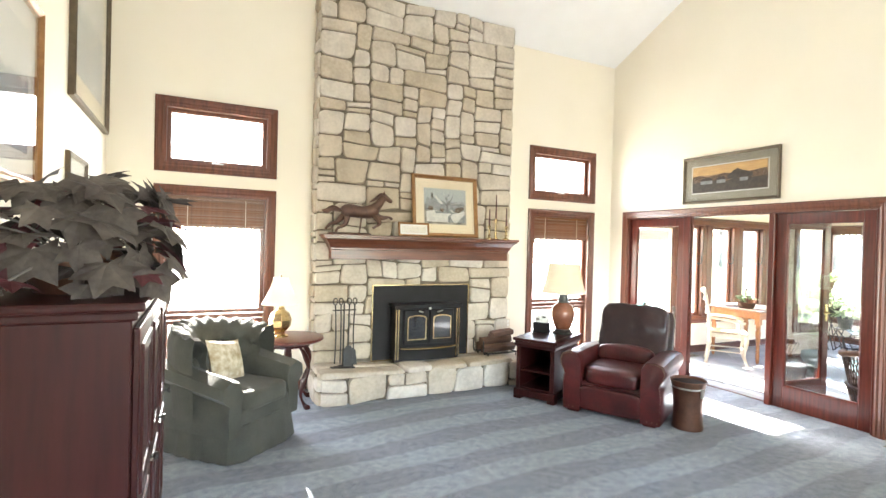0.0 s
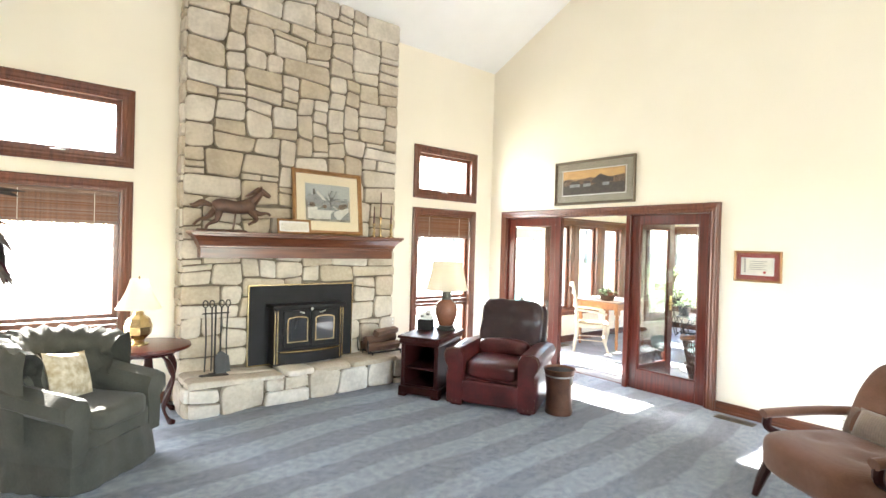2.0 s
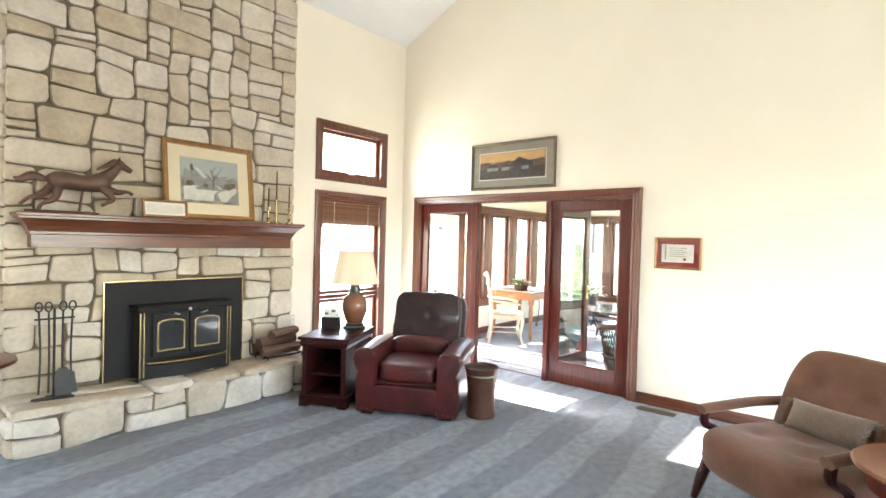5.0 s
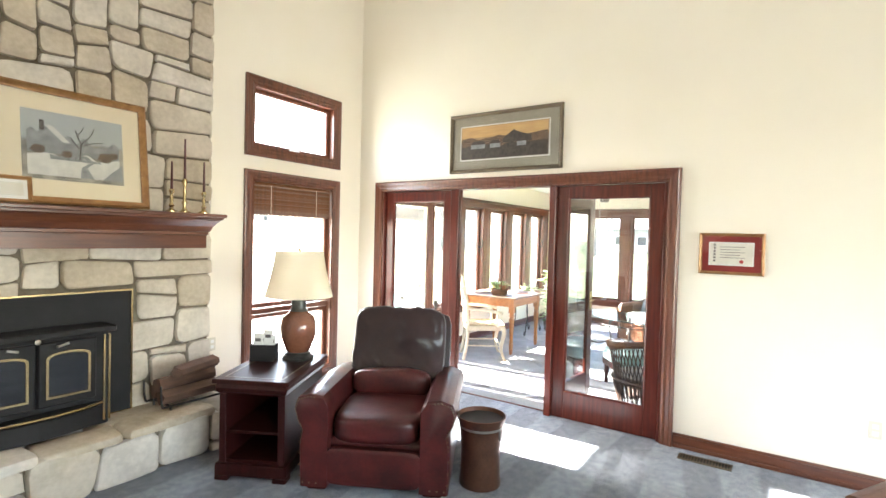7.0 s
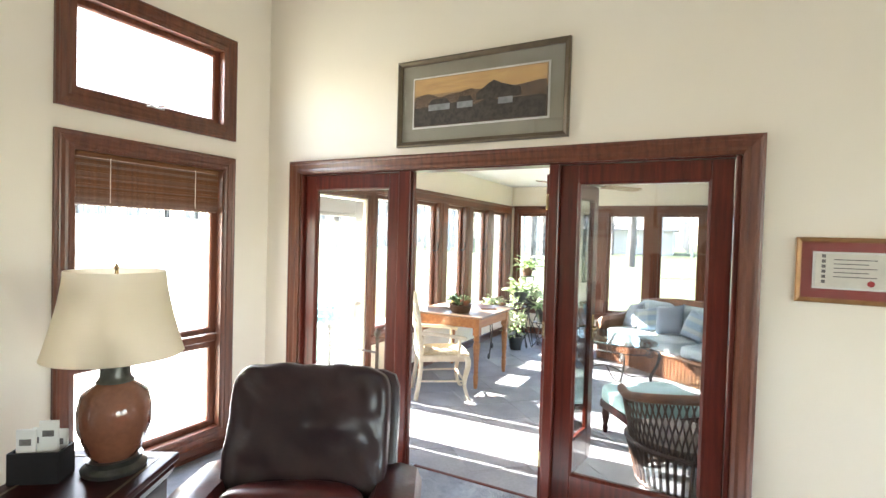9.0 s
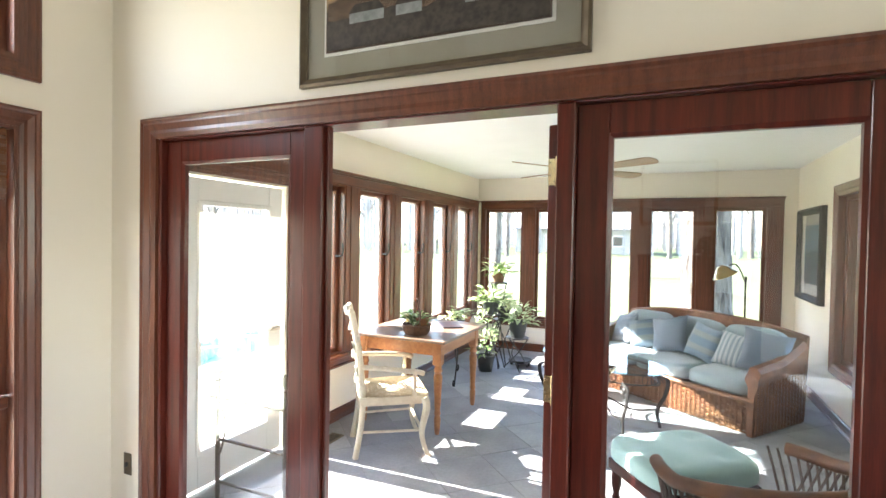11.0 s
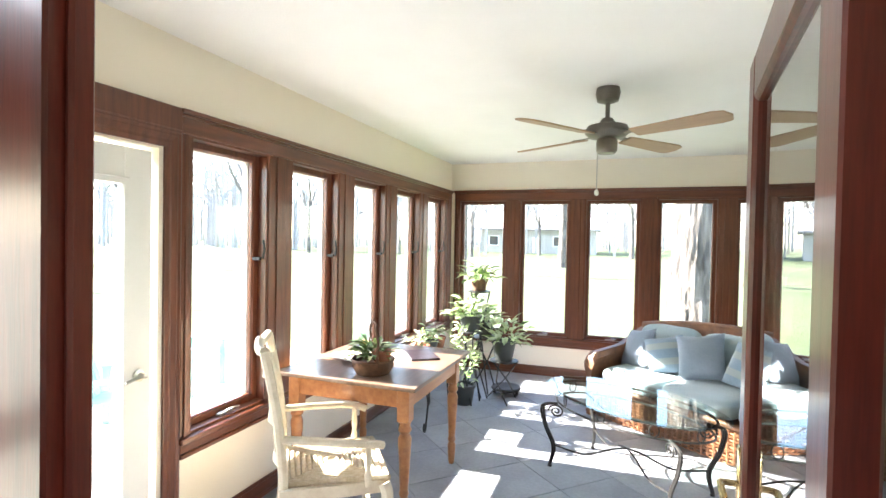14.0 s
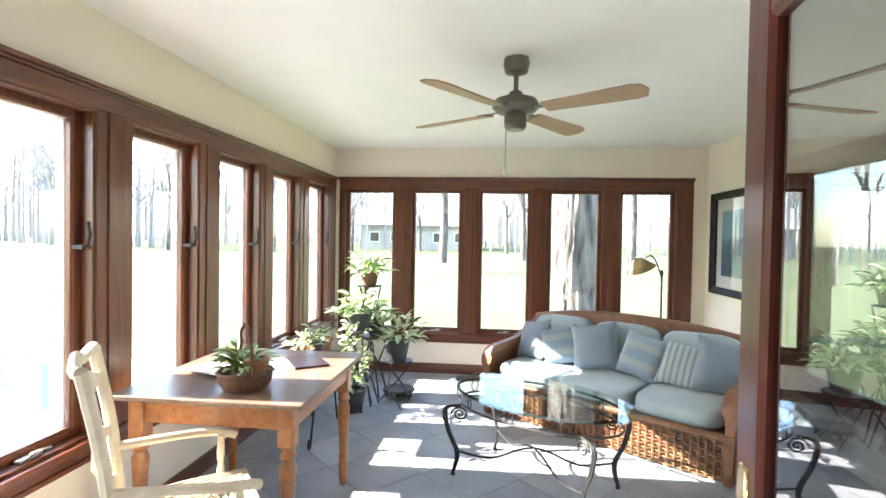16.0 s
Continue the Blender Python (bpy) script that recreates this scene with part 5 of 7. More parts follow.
for x, y, z, l, r, ang in ((-0.02, -0.06, 0.105, 0.46, 0.052, 3), (0.0, 0.07, 0.105, 0.44, 0.05, -5), (-0.03, 0.0, 0.185, 0.45, 0.052, 6), (0.04, -0.02, 0.265, 0.40, 0.045, 20)):
    bm = bmesh.new()
    ring = [(math.cos(a / 9 * 6.28), math.sin(a / 9 * 6.28)) for a in range(9)]
    jit = [1 + rl.uniform(-0.22, 0.15) for _ in ring]
    loft(bm, [[(-l / 2 + l * k / 4, cx * r * j * (1 + rl.uniform(-0.05, 0.05)), cy * r * j) for (cx, cy), j in zip(ring, jit)] for k in range(5)])
    ob = part("firewood_log", bm, LOGBARK)
    ob.matrix_world = pose(4.10 + x, 5.62 + y, HZ + z, rl.uniform(0, 90), 0, ang)
    tagged(ob, "rough split firewood log on the iron rack", "log", "logs on the rack")

# bookshelf end table beside the recliner
ef = face(-0.87, -0.48)
ME = pose(4.03, 4.75, 0, 0, 0, ef)
et = thing("end_table", ME, "dark mahogany end table with an open shelf", "table")
W, D, H = 0.44, 0.72, 0.665
part("plinth", B(-W / 2 - 0.02, W / 2 + 0.02, -0.02, D + 0.02, 0.03, 0.11, 0.012, 2), MAHOG, et)
for x in (-W / 2 - 0.02, W / 2 - 0.07):
    for y in (-0.02, D - 0.07):
        part("foot", B(x, x + 0.09, y, y + 0.09, 0, 0.03, 0.004), MAHOG, et)
for x in (-W / 2, W / 2 - 0.045):
    part("side_panel", B(x, x + 0.045, 0, D, 0.11, H - 0.1, 0.003), MAHOG, et)
part("back_panel", B(-W / 2 + 0.045, W / 2 - 0.045, D - 0.02, D, 0.11, H - 0.1), MAHOG, et)
part("shelf", B(-W / 2 + 0.045, W / 2 - 0.045, 0.02, D - 0.02, 0.30, 0.318, 0.002), MAHOG, et)
part("bottom_board", B(-W / 2 + 0.045, W / 2 - 0.045, 0.01, D - 0.02, 0.11, 0.13), MAHOG, et)
bm = bmesh.new()
loft(bm, [[(-W / 2 - o, -o, z), (W / 2 + o, -o, z), (W / 2 + o, D + o, z), (-W / 2 - o, D + o, z)] for o, z in ((0.0, H - 0.1), (0.012, H - 0.085), (0.02, H - 0.06), (0.012, H - 0.035), (0.02, H - 0.03))])
part("frieze", bm, MAHOG, et, "bowed ogee frieze")
part("tabletop", B(-W / 2 - 0.035, W / 2 + 0.035, -0.035, D + 0.035, H - 0.03, H, 0.006, 2), MAHOG, et)
part("inset", moulding(bmesh.new(), -W / 2 + 0.02, W / 2 - 0.02, 0.02, D - 0.02, [(0, 0), (0, 0.002), (0.012, 0.002), (0.012, 0)], m=pose(0, 0, H) @ Matrix(((1, 0, 0, 0), (0, 0, 1, 0), (0, -1, 0, 0), (0, 0, 0, 1)))), BRONZEF, et)
jar_lamp = lamp("table_lamp", pose(4.58, 4.97, H) @ Matrix.Scale(1.13, 4), [(0.07, 0.05), (0.085, 0.07), (0.115, 0.16), (0.118, 0.22), (0.105, 0.28), (0.06, 0.315), (0.05, 0.33), (0.045, 0.335), (0.045, 0.40), (0.055, 0.405), (0.04, 0.42), (0.015, 0.43)], GINGER, (0.222, 0.158), 0.42, 0.30, "brown glazed ginger-jar lamp with a bell shade", 28, CELADON, [(0.001, 0), (0.10, 0), (0.105, 0.015), (0.085, 0.03), (0.09, 0.05), (0.001, 0.05)])
part("collar", lathe(bmesh.new(), [(0.062, 0.322), (0.052, 0.334), (0.048, 0.345), (0.047, 0.395), (0.058, 0.402), (0.058, 0.416), (0.03, 0.43)], 24), CELADON, jar_lamp, "dark bronze collar", True)
ch = thing("card_holder", pose(4.39, 5.12, H, 0, 0, ef + 8) @ Matrix.Scale(1.2, 4), "black desk holder filled with printed cards", "card holder")
bm = B(-0.075, 0.075, -0.045, 0.045, 0, 0.012)
box(bm, -0.075, 0.075, -0.045, -0.038, 0.012, 0.10)
box(bm, -0.075, 0.075, 0.038, 0.045, 0.012, 0.10)
box(bm, -0.075, -0.068, -0.038, 0.038, 0.012, 0.10)
box(bm, 0.068, 0.075, -0.038, 0.038, 0.012, 0.10)
part("tray", bm, STEEL, ch)
for i, (x, y, hh) in enumerate(((-0.03, -0.025, 0.17), (0.025, -0.005, 0.19), (-0.01, 0.018, 0.16), (0.035, 0.028, 0.15))):
    cd = part("card", B(x - 0.028, x + 0.028, y - 0.004, y + 0.004, 0.012, hh), WHITEMAT, ch)
    part("print_bar", B(x - 0.018, x + 0.016, y - 0.0055, y - 0.0042, hh - 0.05, hh - 0.03), INK, cd)

# leather recliner
def make_recliner():
    c = thing("recliner", pose(4.785, 4.23, 0, 0, 0, face(-0.87, -0.48)), "worn oxblood leather recliner with nailhead trim", "armchair")
    part("base", cushion(bmesh.new(), 0.60, 0.80, 0.30, (0, 0.02, 0.19), e=0.18, n=8, lump=0.004), LEATHER, c, "", True)
    part("footrest", cushion(bmesh.new(), 0.50, 0.07, 0.235, (0, -0.415, 0.165), e=0.22, n=8, lump=0.004), LEATHER, c, "", True)
    part("seat_cushion", cushion(bmesh.new(), 0.50, 0.60, 0.20, (0, -0.13, 0.385), e=0.4, n=12, lump=0.012, seed=2), LEATHER, c, "", True)
    part("lumbar_roll", cushion(bmesh.new(), 0.49, 0.18, 0.20, (0, 0.11, 0.535), (-10, 0, 0), e=0.55, n=10, lump=0.012, seed=4), LEATHER, c, "", True)
    bm = cushion(bmesh.new(), 0.60, 0.20, 0.58, (0, 0.36, 0.76), (-17, 0, 0), e=0.34, n=26, lump=0.0, seed=5)
    for v in bm.verts:
        v.co += Vector((0, -1, 0.2)) * (0.036 * noise.noise(Vector((v.co.x * 5, 3, v.co.z * 6))) + 0.017 * abs(noise.noise(Vector((v.co.x * 15 + v.co.z * 6, 3, v.co.z * 8)))))
        if v.co.z > 0.96:
            v.co.z += 0.012 * noise.noise(Vector((v.co.x * 14, 8, 2)))
    part("back_cushion", bm, LEATHER_D, c, "creased dark leather pillow back", True)
    part("back_shell", cushion(bmesh.new(), 0.66, 0.10, 0.72, (0, 0.47, 0.64), (-15, 0, 0), e=0.2, n=8, lump=0.004), LEATHER_D, c, "", True)
    c.scale = (1.19, 1.08, 1.0)
    for s in (-1, 1):
        bm = bmesh.new()
        prof = [(0.0, 0.03), (0.15, 0.03), (0.155, 0.3), (0.14, 0.40), (0.17, 0.46), (0.185, 0.53), (0.165, 0.59), (0.10, 0.615), (0.03, 0.605), (0.0, 0.55)]
        rings = [[(s * (0.245 + px * k), y, pz * kz) for px, pz in prof] for y, k, kz in ((-0.445, 0.94, 0.97), (-0.43, 1, 0.995), (-0.2, 1, 1), (0.15, 1, 1.0), (0.42, 1, 0.96), (0.45, 0.92, 0.92))]
        loft(bm, rings)
        bmesh.ops.subdivide_edges(bm, edges=bm.edges, cuts=1, smooth=0.5)
        arm = part("arm", bm, LEATHER, c, "rolled leather arm", True)
        pts = [(s * (0.262 + px * 0.86), -0.451, 0.03 + pz * 0.93) for px, pz in prof]
        me = None
        for i in range(26):
            u = 0.3 + i / 25 * 7.2
            a = Vector(pts[int(u)])
            b = Vector(pts[min(int(u) + 1, 9)])
            p = a.lerp(b, u - int(u))
            if me is None:
                nb = part("nailhead", lathe(bmesh.new(), [(0.0055, 0), (0.004, 0.003), (0.0005, 0.004)], 8), BRONZEF, arm, "", True)
                me = nb.data
            else:
                nb = new("nailhead", me)
                nb.parent = arm
            nb.matrix_local = Matrix.Translation(p) @ pose(0, 0, 0, 90)
        part("foot", B(s * 0.26, s * 0.36, -0.42, -0.34, 0, 0.035, 0.006), MAHOG, c)
        part("foot", B(s * 0.26, s * 0.36, 0.32, 0.40, 0, 0.035, 0.006), MAHOG, c)


make_recliner()

# copper waste bin
wb = thing("waste_bin", pose(4.92, 3.55, 0) @ Matrix.Diagonal((1.0, 1.0, 1.16, 1)), "dark copper waste bin with a rolled rim", "bin")
part("body", lathe(bmesh.new(), [(0.001, 0), (0.135, 0), (0.138, 0.02), (0.13, 0.05), (0.128, 0.2), (0.138, 0.29), (0.142, 0.33), (0.16, 0.38), (0.163, 0.39), (0.157, 0.392), (0.15, 0.38), (0.13, 0.33), (0.12, 0.1), (0.001, 0.03)], 28), COPPER, wb, "", True)
part("band", lathe(bmesh.new(), [(0.141, 0.325), (0.146, 0.33), (0.146, 0.345), (0.141, 0.35)], 28), NICKEL, wb, "", True)
part("clasp", B(-0.02, 0.02, -0.155, -0.14, 0.27, 0.33, 0.004), NICKEL, wb)
part("liner", lathe(bmesh.new(), [(0.148, 0.37), (0.12, 0.26), (0.06, 0.22), (0.001, 0.23)], 20), STEEL, wb, "", True)

# tan armchair with wooden arms
M_TAN = pose(4.80, 1.13, 0, 0, 0, face(-0.83, 0.56)) @ Matrix.Diagonal((1.14, 1.12, 0.95, 1))


def make_tan_chair():
    c = thing("open_armchair", M_TAN, "tan velvet tufted armchair with dark wooden arms", "armchair")
    bm = cushion(bmesh.new(), 0.70, 0.76, 0.31, (0, -0.02, 0.345), e=0.45, n=14, lump=0.008)
    for bx, by in ((-0.14, -0.12), (0.14, -0.12), (0, 0.05)):
        for v in bm.verts:
            if v.co.z > 0.36:
                v.co.z -= 0.035 * math.exp(-((v.co.x - bx) ** 2 + (v.co.y - by) ** 2) / 0.003)
    part("seat", bm, TANF, c, "button-tufted seat", True)
    bm = cushion(bmesh.new(), 0.66, 0.15, 0.70, (0, 0, 0), e=0.3, n=16, lump=0.006)
    for bx, bz in ((-0.15, 0.1), (0.15, 0.1), (-0.15, -0.12), (0.15, -0.12)):
        for v in bm.verts:
            if v.co.y < 0:
                v.co.y += 0.04 * math.exp(-((v.co.x - bx) ** 2 + (v.co.z - bz) ** 2) / 0.0025)
    for v in bm.verts:
        v.co.x *= 1 - 0.18 * max(0, v.co.z / 0.35) ** 2
        v.co.y += 0.25 * v.co.x ** 2 * -1
    bmesh.ops.transform(bm, matrix=pose(0, 0.36, 0.66, -20), verts=bm.verts)
    part("backrest", bm, TANF, c, "button-tufted curved back", True)
    for s in (-1, 1):
        x = s * 0.36
        bm = tube(bmesh.new(), spline([(x * 0.92, 0.36, 0.60), (x, 0.1, 0.60), (x, -0.2, 0.585), (x, -0.3, 0.575)], 5), 0.034, 10)
        arm = part("arm", bm, TANF, c, "padded velvet armrest", True)
        part("arm_post", tube(bmesh.new(), spline([(x, -0.27, 0.56), (x, -0.27, 0.48), (x * 0.98, -0.18, 0.42), (x * 0.97, -0.14, 0.37), (x * 0.98, -0.2, 0.3), (x * 0.98, -0.27, 0.25)], 4), 0.026, 8), MAHOG, c, "dark curved arm support", True)
        part("leg", tube(bmesh.new(), [(s * 0.29, -0.30, 0.27), (s * 0.30, -0.35, 0.12), (s * 0.31, -0.38, 0)], [0.035, 0.028, 0.018], 8), MAHOG, c, "", True)
        part("leg", tube(bmesh.new(), [(s * 0.27, 0.28, 0.27), (s * 0.27, 0.36, 0.12), (s * 0.27, 0.42, 0)], [0.032, 0.026, 0.02], 8), MAHOG, c, "", True)
    m = M_TAN @ pose(0.0, 0.19, 0.58, -28, 0, 0)
    p = thing("bolster_pillow", m, "grey-brown bolster pillow with fringed ends", "pillow")
    part("cover", pillow(bmesh.new(), 0.44, 0.22, 0.15, Matrix(), 2), BRAID, p, "", True)
    for s in (-1, 1):
        bm = bmesh.new()
        rf = random.Random(3)
        for k in range(40):
            a = k / 40 * 6.28
            tube(bm, [(s * 0.205, 0.045 * math.cos(a), 0.085 * math.sin(a)), (s * (0.235 + rf.uniform(-0.01, 0.01)), 0.06 * math.cos(a), 0.1 * math.sin(a))], 0.004, 4)
        part("fringe", bm, BRAID, p, "short fringe")


make_tan_chair()

rt = thing("round_table", pose(4.32, 0.50, 0), "round cherry side table with a drum apron", "table")
part("tabletop", lathe(bmesh.new(), [(0.001, 0.595), (0.36, 0.595), (0.385, 0.60), (0.39, 0.612), (0.38, 0.622), (0.001, 0.622)], 48), ROUNDTOP, rt, "", True)
part("apron", lathe(bmesh.new(), [(0.001, 0.50), (0.33, 0.50), (0.335, 0.595), (0.001, 0.595)], 40), DOORW, rt, "", True)
for i in range(4):
    a = radians(45 + 90 * i)
    part("leg", lathe(bmesh.new(), [(0.012, 0), (0.018, 0.1), (0.024, 0.4), (0.026, 0.5)], 10, (0.29 * math.cos(a), 0.29 * math.sin(a), 0)), DOORW, rt, "", True)
ds = thing("bowl", pose(4.42, 0.56, 0.622), "small dark lacquered bowl on the round table", "bowl")
part("shell", lathe(bmesh.new(), [(0.001, 0), (0.07, 0), (0.085, 0.03), (0.09, 0.07), (0.083, 0.07), (0.075, 0.03), (0.001, 0.012)], 24), STEEL, ds, "", True)
st = thing("footstool", pose(3.875, 0.63, 0), "cream upholstered footstool beside the round table", "stool")
part("seat", cushion(bmesh.new(), 0.35, 0.54, 0.15, (0, 0, 0.415), e=0.3, n=12, lump=0.006), CREAMF, st, "", True)
part("apron", B(-0.155, 0.155, -0.25, 0.25, 0.25, 0.36, 0.008), CREAMF, st)
for x in (-0.13, 0.13):
    for y in (-0.22, 0.22):
        part("leg", lathe(bmesh.new(), [(0.012, 0), (0.018, 0.02), (0.022, 0.15), (0.026, 0.25)], 12, (x, y, 0)), MAHOG, st, "", True)
ct = thing("coffee_table", pose(2.54, 1.50, 0), "low round cherry coffee table on the carpet", "table")
part("tabletop", lathe(bmesh.new(), [(0.001, 0.415), (0.43, 0.415), (0.45, 0.43), (0.44, 0.445), (0.001, 0.445)], 48), DOORW, ct, "", True)
part("pedestal", lathe(bmesh.new(), [(0.001, 0.03), (0.22, 0.03), (0.2, 0.06), (0.07, 0.1), (0.09, 0.25), (0.07, 0.38), (0.15, 0.415), (0.001, 0.415)], 24), DOORW, ct, "", True)
for i in range(4):
    part("foot", lathe(bmesh.new(), [(0.001, 0), (0.03, 0), (0.03, 0.03), (0.001, 0.03)], 10, (0.18 * math.cos(i * 1.57), 0.18 * math.sin(i * 1.57), 0)), DOORW, ct)

# floor vents and wall outlet
def vent(m, w, label):
    v = thing("floor_vent", m, label, "vent")
    part("frame", moulding(bmesh.new(), -w / 2, w / 2, -0.06, 0.06, [(0, 0), (0.003, 0.006), (0.018, 0.006), (0.018, 0)], m=Matrix(((1, 0, 0, 0), (0, 0, 1, 0), (0, -1, 0, 0), (0, 0, 0, 1)))), BRONZEF, v)
    me = None
    for i in range(int(w / 0.02) - 2):
        if me is None:
            s = part("slat", B(-0.003, 0.003, -0.044, 0.044, 0.0, 0.005), BRONZEF, v)
            me = s.data
        else:
            s = new("slat", me)
            s.parent = v
        s.matrix_local = pose(-w / 2 + 0.03 + i * 0.02, 0, 0, 0, 0, 0)
    part("backing", B(-w / 2 + 0.01, w / 2 - 0.01, -0.05, 0.05, 0, 0.002), BLACK, v)


vent(pose(6.20, 2.37, 0.001, 0, 0, 90), 0.36, "bronze floor vent set in the carpet")
vent(pose(8.0, 5.88, SZ + 0.001), 0.34, "bronze floor vent in the tile floor")
for m in (pose(LX1, 1.40, 0.42, 0, 0, -90), pose(LX1, 1.19, 0.42, 0, 0, -90), pose(4.55, LY1, 0.62)):
    o = thing("wall_outlet", m, "almond plastic electrical outlet plate", "outlet")
    part("plate", B(-0.035, 0.035, -0.006, 0, -0.058, 0.058, 0.003), ALMOND, o)
    for z in (-0.024, 0.024):
        part("socket", B(-0.016, 0.016, -0.008, -0.006, z - 0.014, z + 0.014, 0.001), WHITE, o)
# dark outlet low beside the casing; a small raised block stands for its socket
sw = thing("light_switch", pose(LX1, 5.93, 0.42, 0, 0, -90), "dark bronze outlet plate beside the door casing", "switch")
part("plate", B(-0.03, 0.03, -0.006, 0, -0.058, 0.058, 0.003), BRONZEF, sw)
part("socket_block", B(-0.006, 0.006, -0.018, -0.006, -0.012, 0.012, 0.002), BLACK, sw)

# ---- sunroom things ----
dt = thing("dining_table", pose(8.98, 5.50, SZ), "honey pine farm table with turned legs", "table")
part("tabletop", B(-0.53, 0.53, -0.47, 0.47, 0.80, 0.825, 0.006, 2), SHADETOP, dt, "pine top with shade in its grey-brown colour")
for y in (-0.40, 0.375):
    part("apron", B(-0.40, 0.40, y, y + 0.025, 0.68, 0.80, 0.003), PINE, dt)
for x in (-0.455, 0.43):
    part("apron", B(x, x + 0.025, -0.34, 0.34, 0.68, 0.80, 0.003), PINE, dt)
LEGP = [(0.018, 0.0), (0.024, 0.03), (0.03, 0.14), (0.022, 0.16), (0.03, 0.18), (0.024, 0.20), (0.032, 0.36), (0.04, 0.50), (0.028, 0.53), (0.04, 0.55), (0.03, 0.58), (0.038, 0.60)]
for x in (-0.43, 0.43):
    for y in (-0.37, 0.37):
        bm = lathe(bmesh.new(), LEGP, 16, (x, y, 0))
        box(bm, x - 0.038, x + 0.038, y - 0.038, y + 0.038, 0.60, 0.80, 0.004)
        part("leg", bm, PINE, dt, "turned leg", True)


def make_ladder_chair(m):
    c = thing("ladder_back_chair", m, "cream painted ladder-back armchair with a rush seat", "chair")
    for s in (-1, 1):
        part("back_post", tube(bmesh.new(), spline([(s * 0.22, 0.27, 0), (s * 0.22, 0.23, 0.25), (s * 0.22, 0.22, 0.48), (s * 0.225, 0.25, 0.8), (s * 0.23, 0.31, 1.12)], 4), 0.023, 8), CREAMW, c, "", True)
        part("front_leg", tube(bmesh.new(), spline([(s * 0.275, -0.30, 0.0), (s * 0.265, -0.27, 0.04), (s * 0.25, -0.235, 0.18), (s * 0.275, -0.265, 0.38), (s * 0.265, -0.25, 0.46)], 4), [0.024, 0.02, 0.017, 0.017, 0.017, 0.018, 0.019, 0.02, 0.022, 0.024, 0.027, 0.029, 0.03, 0.03, 0.03, 0.03, 0.03], 8), CREAMW, c, "cabriole leg", True)
        part("arm", tube(bmesh.new(), spline([(s * 0.225, 0.23, 0.70), (s * 0.26, 0.05, 0.69), (s * 0.29, -0.1, 0.675), (s * 0.28, -0.2, 0.66), (s * 0.27, -0.24, 0.645)], 4), 0.02, 8), CREAMW, c, "curved arm", True)
        part("arm_post", lathe(bmesh.new(), [(0.014, 0.45), (0.018, 0.5), (0.012, 0.53), (0.018, 0.57), (0.014, 0.66)], 10, (s * 0.265, -0.17, 0)), CREAMW, c, "", True)
        part("stretcher", tube(bmesh.new(), [(s * 0.22, 0.24, 0.2), (s * 0.25, -0.24, 0.2)], 0.011, 6), CREAMW, c)
    for z in (0.58, 0.78, 1.0):
        bm = bmesh.new()
        top = [(x, 0.045 + 0.025 * math.cos(x * 14) * 1.0) for x in [-0.21 + 0.03 * k for k in range(15)]]
        yb = 0.225 + (z - 0.5) * 0.13
        loft(bm, [[(x, yb + d - 0.03 * (1 - (x / 0.21) ** 2) * -1, z + h) for x, h in top] + [(x, yb + d + 0.03 * (1 - (x / 0.21) ** 2), z - h * 0.7) for x, h in top[::-1]] for d in (-0.009, 0.009)])
        part("back_slat", bm, CREAMW, c, "wavy ladder slat")
    part("crest", tube(bmesh.new(), spline([(-0.23, 0.31, 1.12), (-0.1, 0.34, 1.10), (0, 0.345, 1.13), (0.1, 0.34, 1.10), (0.23, 0.31, 1.12)], 4), 0.022, 8), CREAMW, c, "", True)
    bm = bmesh.new()
    for q in (((-0.25, -0.27), (0.25, -0.27)), ((0.25, -0.27), (0.21, 0.23)), ((0.21, 0.23), (-0.21, 0.23)), ((-0.21, 0.23), (-0.25, -0.27))):
        for k in range(9):
            t = k / 9
            a, b = Vector((*q[0], 0.475 - 0.012 * t)), Vector((*q[1], 0.475 - 0.012 * t))
            o = Vector((0, -0.02, 0.475))
            tube(bm, [a.lerp(o, t), (a.lerp(o, t) + b.lerp(o, t)) / 2 + Vector((0, 0, 0.006)), b.lerp(o, t)], 0.0165, 6)
    part("seat", bm, RUSH, c, "woven rush seat", True)["kind"] = "stuff"
    part("seat_rail", moulding(bmesh.new(), -0.26, 0.26, -0.27, 0.24, [(0, -0.03), (0, 0.03), (0.03, 0.03), (0.03, -0.03)], m=pose(0, 0, 0.44) @ Matrix(((1, 0, 0, 0), (0, 0, 1, 0), (0, -1, 0, 0), (0, 0, 0, 1)))), CREAMW, c)
    part("stretcher", tube(bmesh.new(), [(-0.25, -0.235, 0.2), (0.25, -0.235, 0.2)], 0.012, 6), CREAMW, c)


make_ladder_chair(pose(8.17, 5.40, SZ, 0, 0, face(0.60, -0.80)))

# basket of plants, jar candle, papers on the table
TZ = SZ + 0.825
rb2 = random.Random(12)
bk = thing("plant_basket", pose(8.66, 5.40, TZ, 0, 0, 40), "brown woven basket of small house plants with a hoop handle", "plant")
part("basket", lathe(bmesh.new(), [(0.001, 0), (0.10, 0), (0.125, 0.04), (0.13, 0.08), (0.138, 0.085), (0.13, 0.095), (0.12, 0.085), (0.11, 0.06), (0.001, 0.06)], 28), BASKET, bk, "", True)
part("handle", tube(bmesh.new(), [(0.13 * math.cos(a), 0.006 * math.sin(a * 9), 0.08 + 0.24 * math.sin(a)) for a in [k * math.pi / 16 for k in range(17)]], 0.008, 8), BASKET, bk, "", True)
